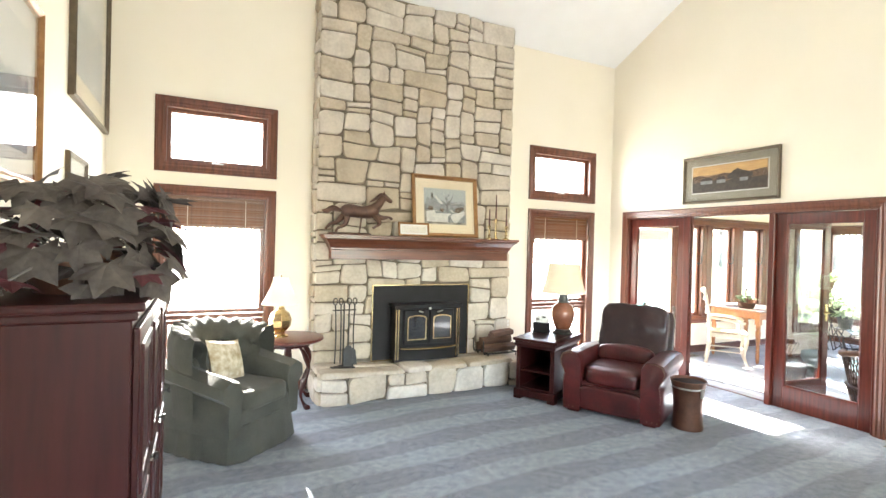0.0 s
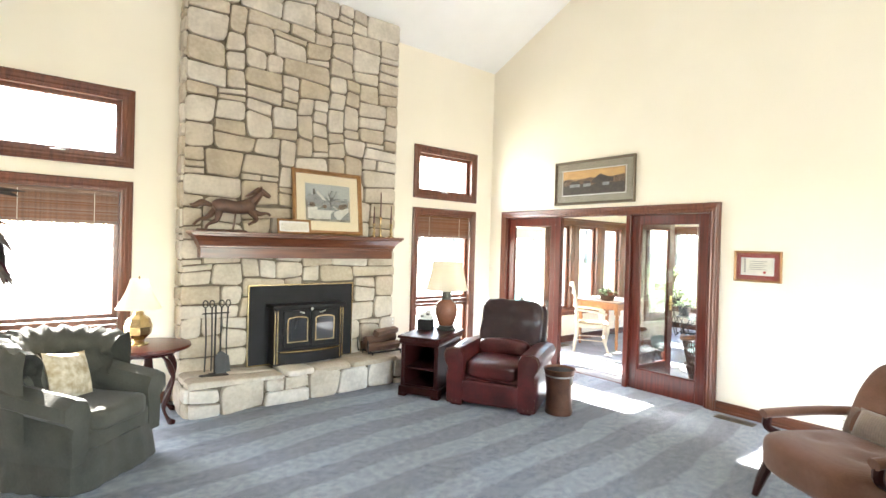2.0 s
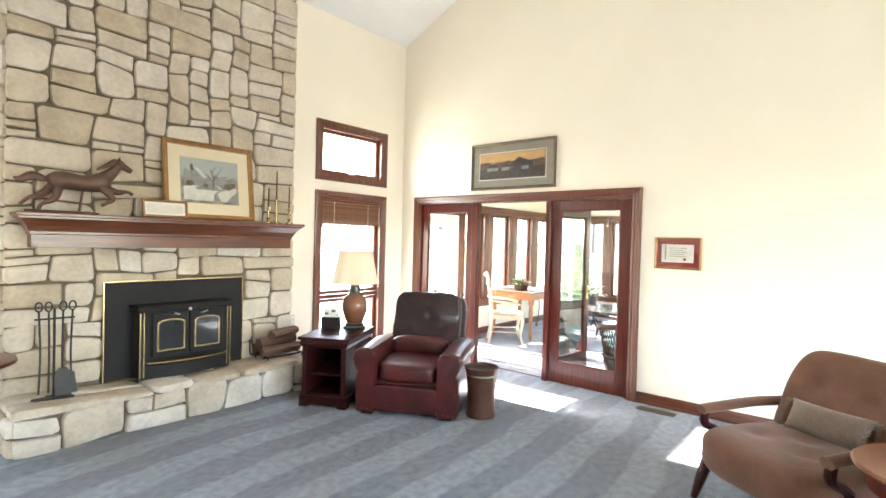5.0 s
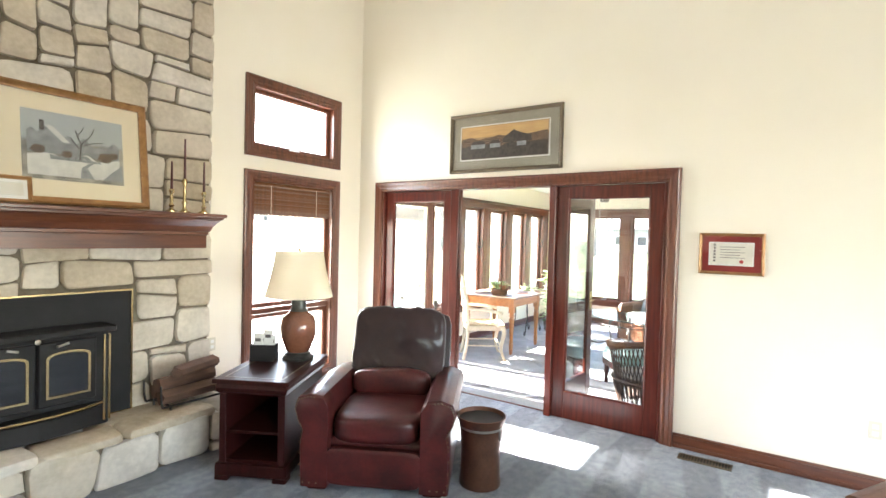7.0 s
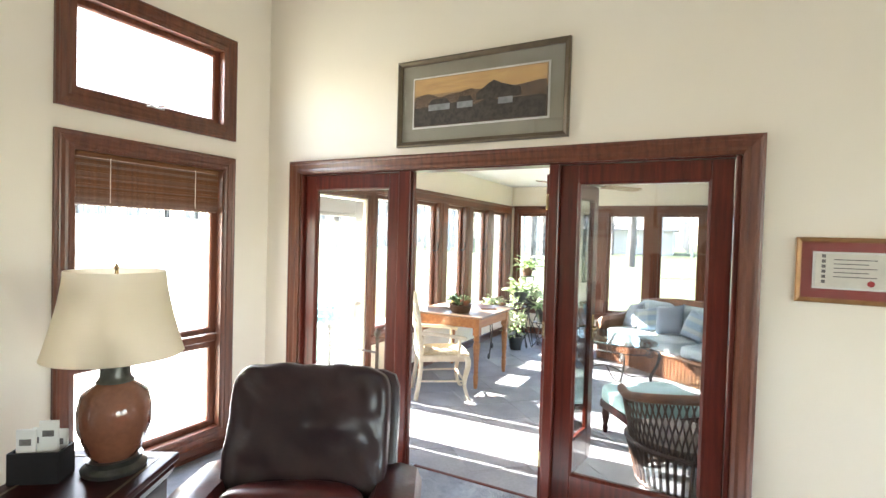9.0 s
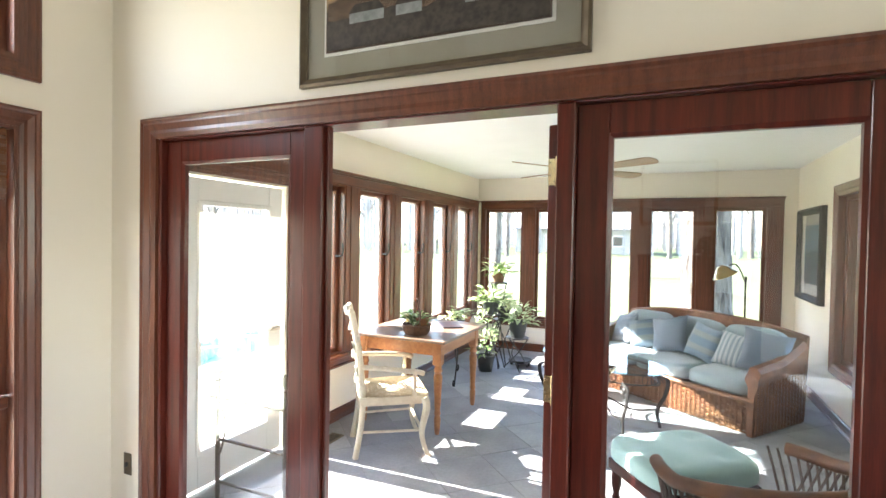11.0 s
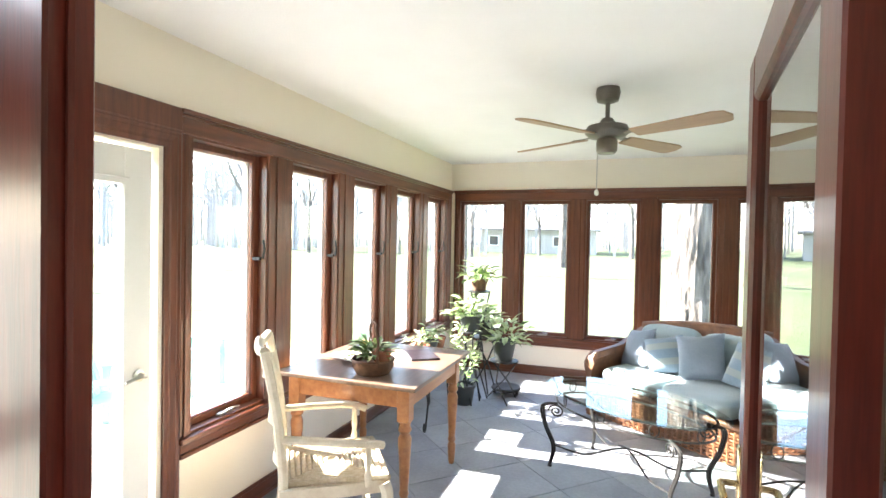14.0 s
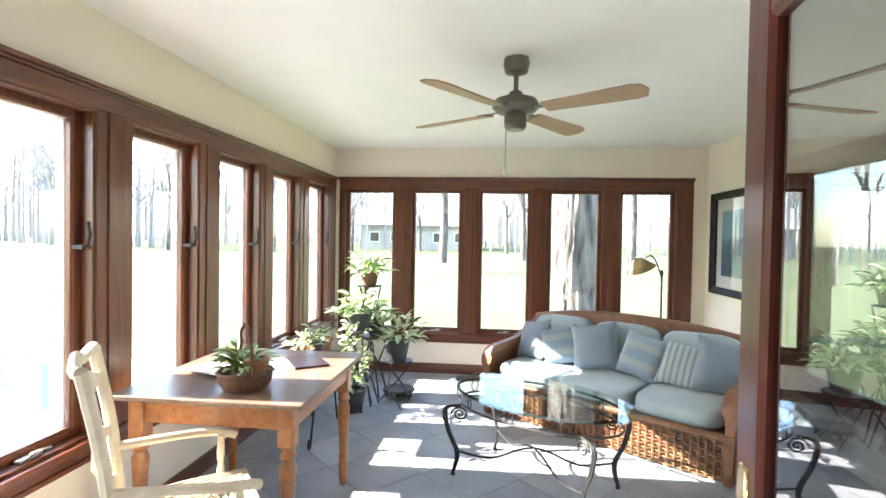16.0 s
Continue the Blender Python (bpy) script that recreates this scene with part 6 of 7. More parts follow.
part("flower_pot", lathe(bmesh.new(), [(0.04, 0.06), (0.055, 0.13), (0.06, 0.135), (0.06, 0.15), (0.05, 0.15), (0.001, 0.14)], 18, (-0.05, -0.04, 0)), TERRA, bk, "", True)
bm, bm2 = bmesh.new(), bmesh.new()
for i in range(75):
    a, e = rb2.uniform(0, 6.28), rb2.uniform(0.1, 1.4)
    r = rb2.uniform(0.03, 0.12)
    m = Matrix.Translation((math.cos(a) * r * 0.8, math.sin(a) * r * 0.8, 0.08 + rb2.uniform(0, 0.10))) @ Euler((e * 0.6, 0, a - 1.57)).to_matrix().to_4x4()
    leaf_long(bm if i % 3 else bm2, m, rb2.uniform(0.06, 0.10), rb2.uniform(0.014, 0.024))
part("foliage", bm, GLEAF, bk)
part("pale_foliage", bm2, PALELEAF, bk, "pale leaves with sun glare in their colour")
jc = thing("jar_candle", pose(9.2, 5.75, TZ), "amber candle in a clear glass jar", "candle")
g = part("jar", lathe(bmesh.new(), [(0.001, 0), (0.045, 0), (0.048, 0.09), (0.038, 0.11), (0.038, 0.13), (0.034, 0.13), (0.034, 0.11), (0.044, 0.09), (0.042, 0.006), (0.001, 0.006)], 20), TGLASS, jc, "", True)
part("wax", lathe(bmesh.new(), [(0.001, 0.008), (0.04, 0.008), (0.041, 0.07), (0.001, 0.068)], 18), AMBER, jc, "", True)
tr = thing("tray", pose(9.2, 5.3, TZ, 0, 0, 35), "flat dark brown leather portfolio lying on the table", "portfolio")
part("cover", B(-0.15, 0.15, -0.10, 0.10, 0, 0.012, 0.005), LEATHER_D, tr)
for i in range(7):
    pp = part("newspaper", B(-0.14, 0.14, -0.10, 0.10, 0, 0.003), PAPER)
    pp.matrix_world = pose(9.02 - 0.02 * i, 5.52 + 0.03 * i, TZ + 0.001 + 0.0035 * i, 0, 0, 20 + 9 * i)
    tagged(pp, "loose printed sheet in a pile on the pine table", "paper", "papers on the table")

# plant stands in the corner
def foliage(parent, at, r, n, seed, l=0.14, mats=(None, None), droop=0.0):
    rg = random.Random(seed)
    b1, b2 = bmesh.new(), bmesh.new()
    for i in range(n):
        a, e = rg.uniform(0, 6.28), rg.uniform(-0.2, 1.4)
        q = rg.uniform(0.2, 1.0) * r
        p = Vector(at) + Vector((math.cos(a) * math.cos(e) * q, math.sin(a) * math.cos(e) * q, math.sin(e) * q * 0.9 - droop * q * rg.random()))
        m = Matrix.Translation(p) @ Euler((rg.uniform(-0.3, 0.9), rg.uniform(-0.4, 0.4), a - 1.57)).to_matrix().to_4x4()
        # about two thirds of the leaves take the colour with sun glare in it
        leaf_long(b1 if rg.random() < 0.3 else b2, m, l * rg.uniform(0.6, 1.2), l * rg.uniform(0.12, 0.22))
    part("foliage", b1, GLEAF, parent, "green leaves")
    part("pale_foliage", b2, PALELEAF, parent, "leaves whose pale colour imitates sunlight")


def pot(parent, at, r, h, material):
    return part("pot", lathe(bmesh.new(), [(0.001, 0), (r * 0.75, 0), (r, h * 0.85), (r * 1.08, h * 0.86), (r * 1.08, h), (r * 0.95, h), (r * 0.9, h * 0.85), (0.001, h * 0.85)], 20, at), material, parent, "", True)


PX, PY = 10.95, 5.22
ps = thing("plant_stand", pose(PX, PY, SZ), "black iron tiered plant stand in the window corner", "plant stand")
for i, (x, y, z, r) in enumerate(((0.02, -0.12, 0.42, 0.15), (0.16, 0.12, 0.62, 0.14), (-0.14, 0.2, 0.72, 0.13), (0.03, 0.16, 1.12, 0.12))):
    sh = part("shelf", lathe(bmesh.new(), [(r - 0.012, z - 0.008), (r, z - 0.004), (r, z + 0.004), (r - 0.012, z + 0.008)], 24, (x, y, 0)), BLACK, ps, "", True)
    part("tray", lathe(bmesh.new(), [(0.001, z - 0.003), (r - 0.01, z - 0.003), (r - 0.01, z + 0.003), (0.001, z + 0.003)], 20, (x, y, 0)), BLACK, sh)
    for k in range(3):
        a = k * 2.094 + 0.5
        part("leg", tube(bmesh.new(), [(x + (r - 0.006) * math.cos(a), y + (r - 0.006) * math.sin(a), z), (x + (r * 0.5) * math.cos(a + 1.6), y + r * 0.5 * math.sin(a + 1.6), z * 0.5), (x + (r + 0.03) * math.cos(a + 3.1), y + (r + 0.03) * math.sin(a + 3.1), 0.008)], 0.008, 6), BLACK, ps)
for i, (x, y, z, r, h, mt_, lr, n) in enumerate(((0.02, -0.12, 0.43, 0.12, 0.2, POT, 0.26, 85), (0.16, 0.12, 0.63, 0.09, 0.16, CELADON, 0.2, 60), (-0.14, 0.2, 0.73, 0.11, 0.16, POT, 0.24, 85), (0.03, 0.16, 1.13, 0.09, 0.12, BASKET, 0.17, 70))):
    pt = thing("potted_plant", pose(PX + x, PY + y, SZ + z), "leafy house plant in a dark pot on the iron stand", "plant", "plants on the stand")
    pot(pt, (0, 0, 0), r, h, mt_)
    foliage(pt, (0, 0, h), lr, n, 30 + i, 0.13)
cd = thing("plant_caddy", pose(PX + 0.25, PY - 0.1, SZ), "round black plant caddy on casters", "plant caddy")
part("ring", lathe(bmesh.new(), [(0.001, 0.06), (0.15, 0.06), (0.16, 0.075), (0.15, 0.09), (0.001, 0.08)], 24), BLACK, cd, "", True)
for k in range(4):
    part("caster", lathe(bmesh.new(), [(0.001, -0.012), (0.028, -0.012), (0.028, 0.012), (0.001, 0.012)], 12), BLACK, cd).matrix_local = pose(0.12 * math.cos(k * 1.57), 0.12 * math.sin(k * 1.57), 0.029, 90)
ps2 = thing("plant_stand", pose(10.15, 5.62, SZ), "scrolled wrought-iron plant stand beside the table", "plant stand")
part("shelf", B(-0.32, 0.32, -0.14, 0.14, 0.60, 0.612, 0.003), BLACK, ps2)
for sx in (-0.28, 0.28):
    for sy in (-0.11, 0.11):
        part("leg", tube(bmesh.new(), spline([(sx, sy, 0.6), (sx * 0.8, sy, 0.4), (sx * 1.0, sy, 0.15), (sx * 1.12, sy, 0.03), (sx * 1.25, sy, 0.05), (sx * 1.2, sy, 0.1)], 4), 0.008, 6), BLACK, ps2, "", True)
for i, x in enumerate((-0.2, 0.02, 0.22)):
    pt = thing("potted_plant", pose(10.15 + x, 5.62, SZ + 0.612), "pale-leaved house plant on the iron stand", "plant", "plants on the stand")
    pot(pt, (0, 0, 0), 0.085, 0.12, POT if i % 2 else TERRA)
    foliage(pt, (0, 0, 0.13), 0.13, 34, 60 + i, 0.085)
pt = thing("trailing_plant", pose(10.74, 5.45, SZ), "tall trailing pale-leaved plant standing on the tiles", "plant")
pot(pt, (0, 0, 0), 0.11, 0.2, POT)
for i in range(5):
    foliage(pt, (0.04 * math.sin(i * 2), 0.04 * math.cos(i * 2), 0.22 + 0.13 * i), 0.16, 34, 80 + i, 0.10)

# wicker sofa
SF = face(-0.8, 0.6)
MS = pose(10.66, 3.19, SZ, 0, 0, SF)


def weave(bm, x0, x1, z0, z1, y, step=0.04, r=0.009, bulge=0.0):
    """Upright wicker stakes wrapped by rows of weavers on a panel in the x-z plane."""
    n = max(2, int((x1 - x0) / step))
    for i in range(n + 1):
        x = x0 + (x1 - x0) * i / n
        tube(bm, [(x, y - bulge, z0), (x, y, z1)], r, 5)
    rows = int((z1 - z0) / (r * 2.3))
    for j in range(rows + 1):
        z = z0 + (z1 - z0) * j / rows
        tube(bm, [(x0 + (x1 - x0) * i / n, y + (r * 0.8 if (i + j) % 2 else -r * 0.8) - bulge * (1 - j / rows), z) for i in range(n + 1)], r * 0.75, 4)


def make_sofa():
    c = thing("wicker_sofa", MS, "brown wicker sofa with pale blue cushions", "sofa")
    L, D = 2.05, 0.86
    part("base", B(-L / 2 + 0.03, L / 2 - 0.03, -D / 2 + 0.03, D / 2, 0.03, 0.29), WICKER, c)
    bm = bmesh.new()
    weave(bm, -L / 2 + 0.02, L / 2 - 0.02, 0.02, 0.30, -D / 2 + 0.015, 0.05, 0.011)
    part("front_weave", bm, WICKER, c, "woven wicker front")
    part("front_rail", tube(bmesh.new(), [(-L / 2, -D / 2, 0.31), (L / 2, -D / 2, 0.31)], 0.024, 10), WICKER, c, "braided wicker rail", True)
    for s in (-1, 1):
        bm = bmesh.new()
        prof = [(0.0, 0.0), (0.05, 0.0), (0.06, 0.42), (0.09, 0.5), (0.09, 0.56), (0.05, 0.60), (-0.01, 0.60), (-0.03, 0.55), (0.0, 0.48)]
        loft(bm, [[(s * (L / 2 - 0.06 + px), y, pz * k) for px, pz in prof] for y, k in ((-D / 2 - 0.01, 0.9), (-D / 2 + 0.03, 1), (0, 1.06), (D / 2 - 0.05, 1.3))])
        arm = part("arm", bm, WICKER, c, "rolled wicker arm", True)
        bm = bmesh.new()
        weave(bm, -D / 2 + 0.01, D / 2 - 0.06, 0.02, 0.48, 0, 0.05, 0.010)
        bmesh.ops.transform(bm, matrix=pose(s * (L / 2 + 0.004), 0, 0, 0, 0, 90), verts=bm.verts)
        part("arm_weave", bm, WICKER, arm, "woven wicker side")
    bm = bmesh.new()
    top = [(x, 0.80 + 0.10 * (1 - (abs(x) / (L / 2)) ** 2.2)) for x in [-L / 2 + L * k / 20 for k in range(21)]]
    loft(bm, [[(x, D / 2 - 0.07 + d + 0.05, z) for x, z in top] + [(x, D / 2 - 0.07 + d, 0.05) for x, z in top[::-1]] for d in (0, 0.05)])
    part("back_panel", bm, WICKER, c)
    part("back_rail", tube(bmesh.new(), [(x, D / 2 + 0.005, z) for x, z in top], 0.026, 10), WICKER, c, "braided wicker back rail", True)
    for i in range(3):
        x = -0.62 + 0.62 * i
        part("seat_cushion", cushion(bmesh.new(), 0.61, 0.70, 0.17, (x, -0.07, 0.385), e=0.4, n=10, lump=0.01, seed=i), BLUEF, c, "pale blue seat cushion", True)
        part("back_cushion", cushion(bmesh.new(), 0.61, 0.20, 0.42, (x, 0.27, 0.65), (-14, 0, 0), e=0.5, n=10, lump=0.014, seed=i + 5), BLUEF, c, "pale blue back cushion", True)
    for x, y, z, w, tilt, turn, material, lab in ((0.84, 0.06, 0.66, 0.42, -20, 25, BLUEG, "grey-blue linen pillow on the wicker sofa"), (0.55, 0.06, 0.62, 0.36, -24, 8, STRIPE, "striped cotton pillow on the wicker sofa"), (0.22, 0.06, 0.64, 0.38, -22, -10, PLAID, "blue and sage block pillow on the wicker sofa"), (-0.18, 0.05, 0.66, 0.42, -22, 12, BLUEG, "grey-blue linen pillow on the wicker sofa"), (-0.50, 0.02, 0.62, 0.36, -25, 30, PLAID, "blue and sage block pillow on the wicker sofa"), (-0.80, 0.04, 0.63, 0.40, -25, -18, BLUEG, "grey-blue linen pillow on the wicker sofa")):
        p = thing("throw_pillow", MS @ pose(x, y, z, tilt, 9 if x > 0 else -12, turn), lab, "pillow", "pillows on the sofa")
        part("cover", pillow(bmesh.new(), w, w, 0.15, Matrix(), x * 3), material, p, "", True)


make_sofa()

# oval glass table with scrolled iron frame
gt = thing("glass_table", pose(9.62, 3.91, SZ, 0, 0, math.degrees(math.atan2(0.85, 0.53))), "oval glass coffee table on a scrolled iron frame", "table")
oval = lambda a, b, z, n=48: [(a * math.cos(6.2832 * k / n), b * math.sin(6.2832 * k / n), z) for k in range(n)]
g = part("glass_top", loft(bmesh.new(), [oval(0.655, 0.385, 0.56), oval(0.665, 0.395, 0.566), oval(0.655, 0.385, 0.572)]), TGLASS, gt, "clear bevelled glass top")
bm = tube(bmesh.new(), oval(0.58, 0.32, 0.55) + oval(0.58, 0.32, 0.55)[:2], 0.009, 8)
part("upper_ring", bm, BLACK, gt, "", True)
part("lower_ring", tube(bmesh.new(), oval(0.57, 0.31, 0.46) + oval(0.57, 0.31, 0.46)[:2], 0.007, 8), BLACK, gt, "", True)
for k in range(10):
    a = k * 0.6283 + 0.3
    part("ring_link", tube(bmesh.new(), [(0.575 * math.cos(a) - 0.03 * math.sin(a) * math.cos(q), 0.315 * math.sin(a) + 0.03 * math.cos(a) * math.cos(q), 0.505 + 0.04 * math.sin(q)) for q in [j * 0.6283 for j in range(11)]], 0.004, 5), BLACK, gt)
for sx in (-1, 1):
    for sy in (-1, 1):
        d = Vector((sx * 0.42, sy * 0.24, 0))
        for off in (0.0, 0.035):
            pts = [d * 1.0 + Vector((0, 0, 0.47)), d * (1.2 + off) + Vector((0, 0, 0.44)), d * (1.16 + off) + Vector((0, 0, 0.3)), d * (1.03 + off) + Vector((0, 0, 0.15)), d * (1.1 + off * 0.3) + Vector((0, 0, 0.012))]
            part("leg", tube(bmesh.new(), spline(pts, 5), 0.009, 6), BLACK, gt, "", True)
        part("scroll", tube(bmesh.new(), [d * (1.02 + 0.12 * (1 - q / 14) * math.cos(q)) + Vector((0, 0, 0.41 + 0.05 * (1 - q / 14) * math.sin(q))) for q in [j * 0.5 for j in range(26)]], 0.006, 5), BLACK, gt, "", True)
        part("stretcher", tube(bmesh.new(), spline([d * 1.04 + Vector((0, 0, 0.16)), d * 0.6 + Vector((0, 0, 0.13)), d * 0.2 + Vector((0, 0, 0.2)), Vector((0, 0, 0.22))], 4), 0.007, 6), BLACK, gt, "", True)
        part("foot", lathe(bmesh.new(), [(0.001, 0), (0.016, 0), (0.014, 0.012), (0.001, 0.016)], 10, (d.x * 1.1, d.y * 1.1, 0)), BLACK, gt)

# floor lamp
fl = thing("floor_lamp", pose(11.72, 2.47, SZ), "pewter floor lamp with a tilted metal shade", "lamp")
part("base", lathe(bmesh.new(), [(0.001, 0), (0.13, 0), (0.13, 0.015), (0.03, 0.03), (0.012, 0.05)], 24), FANM, fl, "", True)
part("pole", tube(bmesh.new(), [(0, 0, 0.04), (0, 0, 1.24)], 0.011, 8), FANM, fl, "", True)
part("finial", lathe(bmesh.new(), [(0.011, 1.24), (0.02, 1.25), (0.012, 1.27), (0.016, 1.285), (0.001, 1.30)], 10), FANM, fl, "", True)
part("arm", tube(bmesh.new(), spline([(0, 0, 1.2), (-0.03, 0.06, 1.36), (-0.05, 0.12, 1.44), (-0.07, 0.19, 1.42)], 5), 0.008, 8), FANM, fl, "", True)
sh = part("shade", lathe(bmesh.new(), [(0.03, 0.13), (0.05, 0.12), (0.15, 0.0), (0.146, 0.0), (0.045, 0.112), (0.001, 0.118)], 24), BRASS, fl, "brass-lined metal shade", True)
sh.matrix_local = pose(-0.09, 0.23, 1.30, -24, -8, 0)

# ceiling fan
cf = thing("ceiling_fan", pose(9.30, 4.085, -0.155) @ Matrix.Scale(1.1, 4), "pewter ceiling fan with four oak blades and pull chain", "ceiling fan")
part("canopy", lathe(bmesh.new(), [(0.001, 2.495), (0.065, 2.495), (0.07, 2.495 - 0.03), (0.06, 2.495 - 0.075), (0.02, 2.495 - 0.09), (0.001, 2.495 - 0.09)], 28), FANM, cf, "", True)
part("downrod", tube(bmesh.new(), [(0, 0, 2.495 - 0.08), (0, 0, 2.30)], 0.013, 10), FANM, cf, "", True)
part("motor", lathe(bmesh.new(), [(0.001, 2.32), (0.03, 2.32), (0.05, 2.29), (0.11, 2.275), (0.125, 2.25), (0.125, 2.235), (0.10, 2.21), (0.05, 2.20), (0.001, 2.20)], 32), FANM, cf, "", True)
part("switch_housing", lathe(bmesh.new(), [(0.001, 2.2), (0.055, 2.2), (0.06, 2.18), (0.058, 2.13), (0.045, 2.115), (0.001, 2.113)], 28), FANM, cf, "", True)
part("pull_chain", tube(bmesh.new(), [(-0.03, 0.05, 2.12), (-0.03, 0.05, 1.90)], 0.003, 5), NICKEL, cf)
part("chain_knob", lathe(bmesh.new(), [(0.001, 1.868), (0.012, 1.875), (0.014, 1.89), (0.006, 1.905), (0.001, 1.908)], 10, (-0.03, 0.05, 0)), WHITE, cf, "", True)
for a in (57, 144, 237, 323):
    M = pose(0, 0, 2.215, 0, 0, a)
    bm = bmesh.new()
    out = [(0.17, -0.05), (0.62, -0.07), (0.67, -0.055), (0.69, 0.0), (0.67, 0.055), (0.62, 0.07), (0.17, 0.05)]
    loft(bm, [[(x, y, z) for x, y in out] for z in (-0.004, 0.004)])
    bl = part("blade", bm, BLADE, cf, "light oak blade")
    bl.matrix_local = M @ pose(0, 0, 0, -11, 0, 0)
    bm = B(0.09, 0.20, -0.016, 0.016, 0.004, 0.010, 0.002)
    box(bm, 0.17, 0.23, -0.035, 0.035, 0.0045, 0.010, 0.002)
    br = part("blade_bracket", bm, FANM, cf)
    br.matrix_local = M @ pose(0, 0, 0, -11, 0, 0)

framed(pose(11.42, SY0, 1.53, 0, 0, 180), 1.02, 1.04, 0.07, STEEL, [(0.12, WHITEMAT), (0, P_BLUE)], "blue seascape print in a broad black frame")

# wicker armchair and ottoman beside the doors
wc = thing("wicker_armchair", pose(7.33, 2.97, SZ, 0, 0, face(0.80, 0.60)), "dark open-weave wicker tub chair", "armchair")
bm = bmesh.new()
N = 40
for i in range(N + 1):
    for sgn in (-1, 1):
        pts = []
        for j in range(7):
            v = j / 6
            a = radians(-115 + 230 * i / N + sgn * 14 * v)
            rr = 0.36 + 0.07 * v
            pts.append((math.sin(a) * rr, 0.02 + math.cos(a) * rr, 0.30 + 0.33 * v + 0.10 * v * max(0, math.cos(a))))
        tube(bm, pts, 0.006, 4)
part("lattice", bm, WICKER_D, wc, "open diamond wicker lattice")
part("rim", tube(bmesh.new(), [(math.sin(a) * 0.43, 0.02 + math.cos(a) * 0.43, 0.64 + 0.10 * max(0, math.cos(a))) for a in [radians(-118 + 236 * i / 36) for i in range(37)]], 0.032, 10), WICKER, wc, "thick rolled wicker rim", True)
bm = bmesh.new()
for i in range(44):
    a = i / 44 * 6.2832
    tube(bm, [(math.sin(a) * 0.30, math.cos(a) * 0.30, 0.0), (math.sin(a) * 0.34, math.cos(a) * 0.34, 0.18), (math.sin(a) * 0.38, math.cos(a) * 0.38, 0.32)], 0.012, 5)
part("skirt", bm, WICKER_D, wc, "upright wicker stakes")
for z, r in ((0.03, 0.305), (0.31, 0.38)):
    part("hoop", tube(bmesh.new(), [(math.sin(a) * r, math.cos(a) * r, z) for a in [k * 6.2832 / 32 for k in range(34)]], 0.016, 8), WICKER_D, wc, "", True)
part("seat", lathe(bmesh.new(), [(0.001, 0.27), (0.35, 0.27), (0.36, 0.31), (0.33, 0.35), (0.001, 0.36)], 28), BRAID, wc, "brown seat pad", True)
ot = thing("ottoman", pose(8.02, 3.25, SZ, 0, 0, face(0.8, 0.6)), "low wooden ottoman with a tufted teal cushion", "ottoman")
bm = cushion(bmesh.new(), 0.72, 0.60, 0.16, (0, 0, 0.36), e=0.4, n=12, lump=0.01)
for bx in (-0.18, 0.18):
    for by in (-0.15, 0.15):
        for v in bm.verts:
            if v.co.z > 0.36:
                v.co.z -= 0.03 * math.exp(-((v.co.x - bx) ** 2 + (v.co.y - by) ** 2) / 0.003)
part("cushion", bm, TEAL, ot, "tufted teal cushion", True)
part("frame", B(-0.33, 0.33, -0.27, 0.27, 0.22, 0.29, 0.006), MAHOG, ot)
for x in (-0.29, 0.29):
    for y in (-0.23, 0.23):
        part("leg", lathe(bmesh.new(), [(0.018, 0), (0.028, 0.04), (0.018, 0.07), (0.032, 0.13), (0.03, 0.22)], 12, (x, y, 0)), MAHOG, ot, "", True)

# iron rack with ball finials inside the left panel
ir = thing("iron_rack", pose(6.76, 5.72, SZ), "wrought-iron rack with a ball finial behind the glass panel", "rack")
for y in (0.0, -0.5):
    part("post", tube(bmesh.new(), [(0, y, 0), (0, y, 0.85)], 0.014, 8), FANM, ir, "", True)
    part("finial", lathe(bmesh.new(), [(0.014, 0.84), (0.022, 0.85), (0.012, 0.865), (0.03, 0.89), (0.028, 0.915), (0.012, 0.935), (0.001, 0.937)], 14, (0, y, 0)), FANM, ir, "", True)
    part("foot_bar", tube(bmesh.new(), [(-0.1, y, 0.012), (0.12, y, 0.012)], 0.012, 8), FANM, ir)
for z in (0.25, 0.5, 0.74):
    part("bar", tube(bmesh.new(), [(0, 0.1 if z > 0.7 else 0, z), (0, -0.5, z)], 0.009, 8), FANM, ir)
part("brace", tube(bmesh.new(), spline([(0, 0, 0.74), (0, -0.06, 0.6), (0, -0.03, 0.45), (0, 0, 0.4)], 4), 0.007, 6), FANM, ir)

# ---- outside details ----
tagged(part("patio", B(5.6, 13.0, SY1 + 0.2, SY1 + 4.2, -0.5, GZ + 0.14, 0.01), CONC), "pale concrete patio outside the sunroom", "patio", "", "structure")


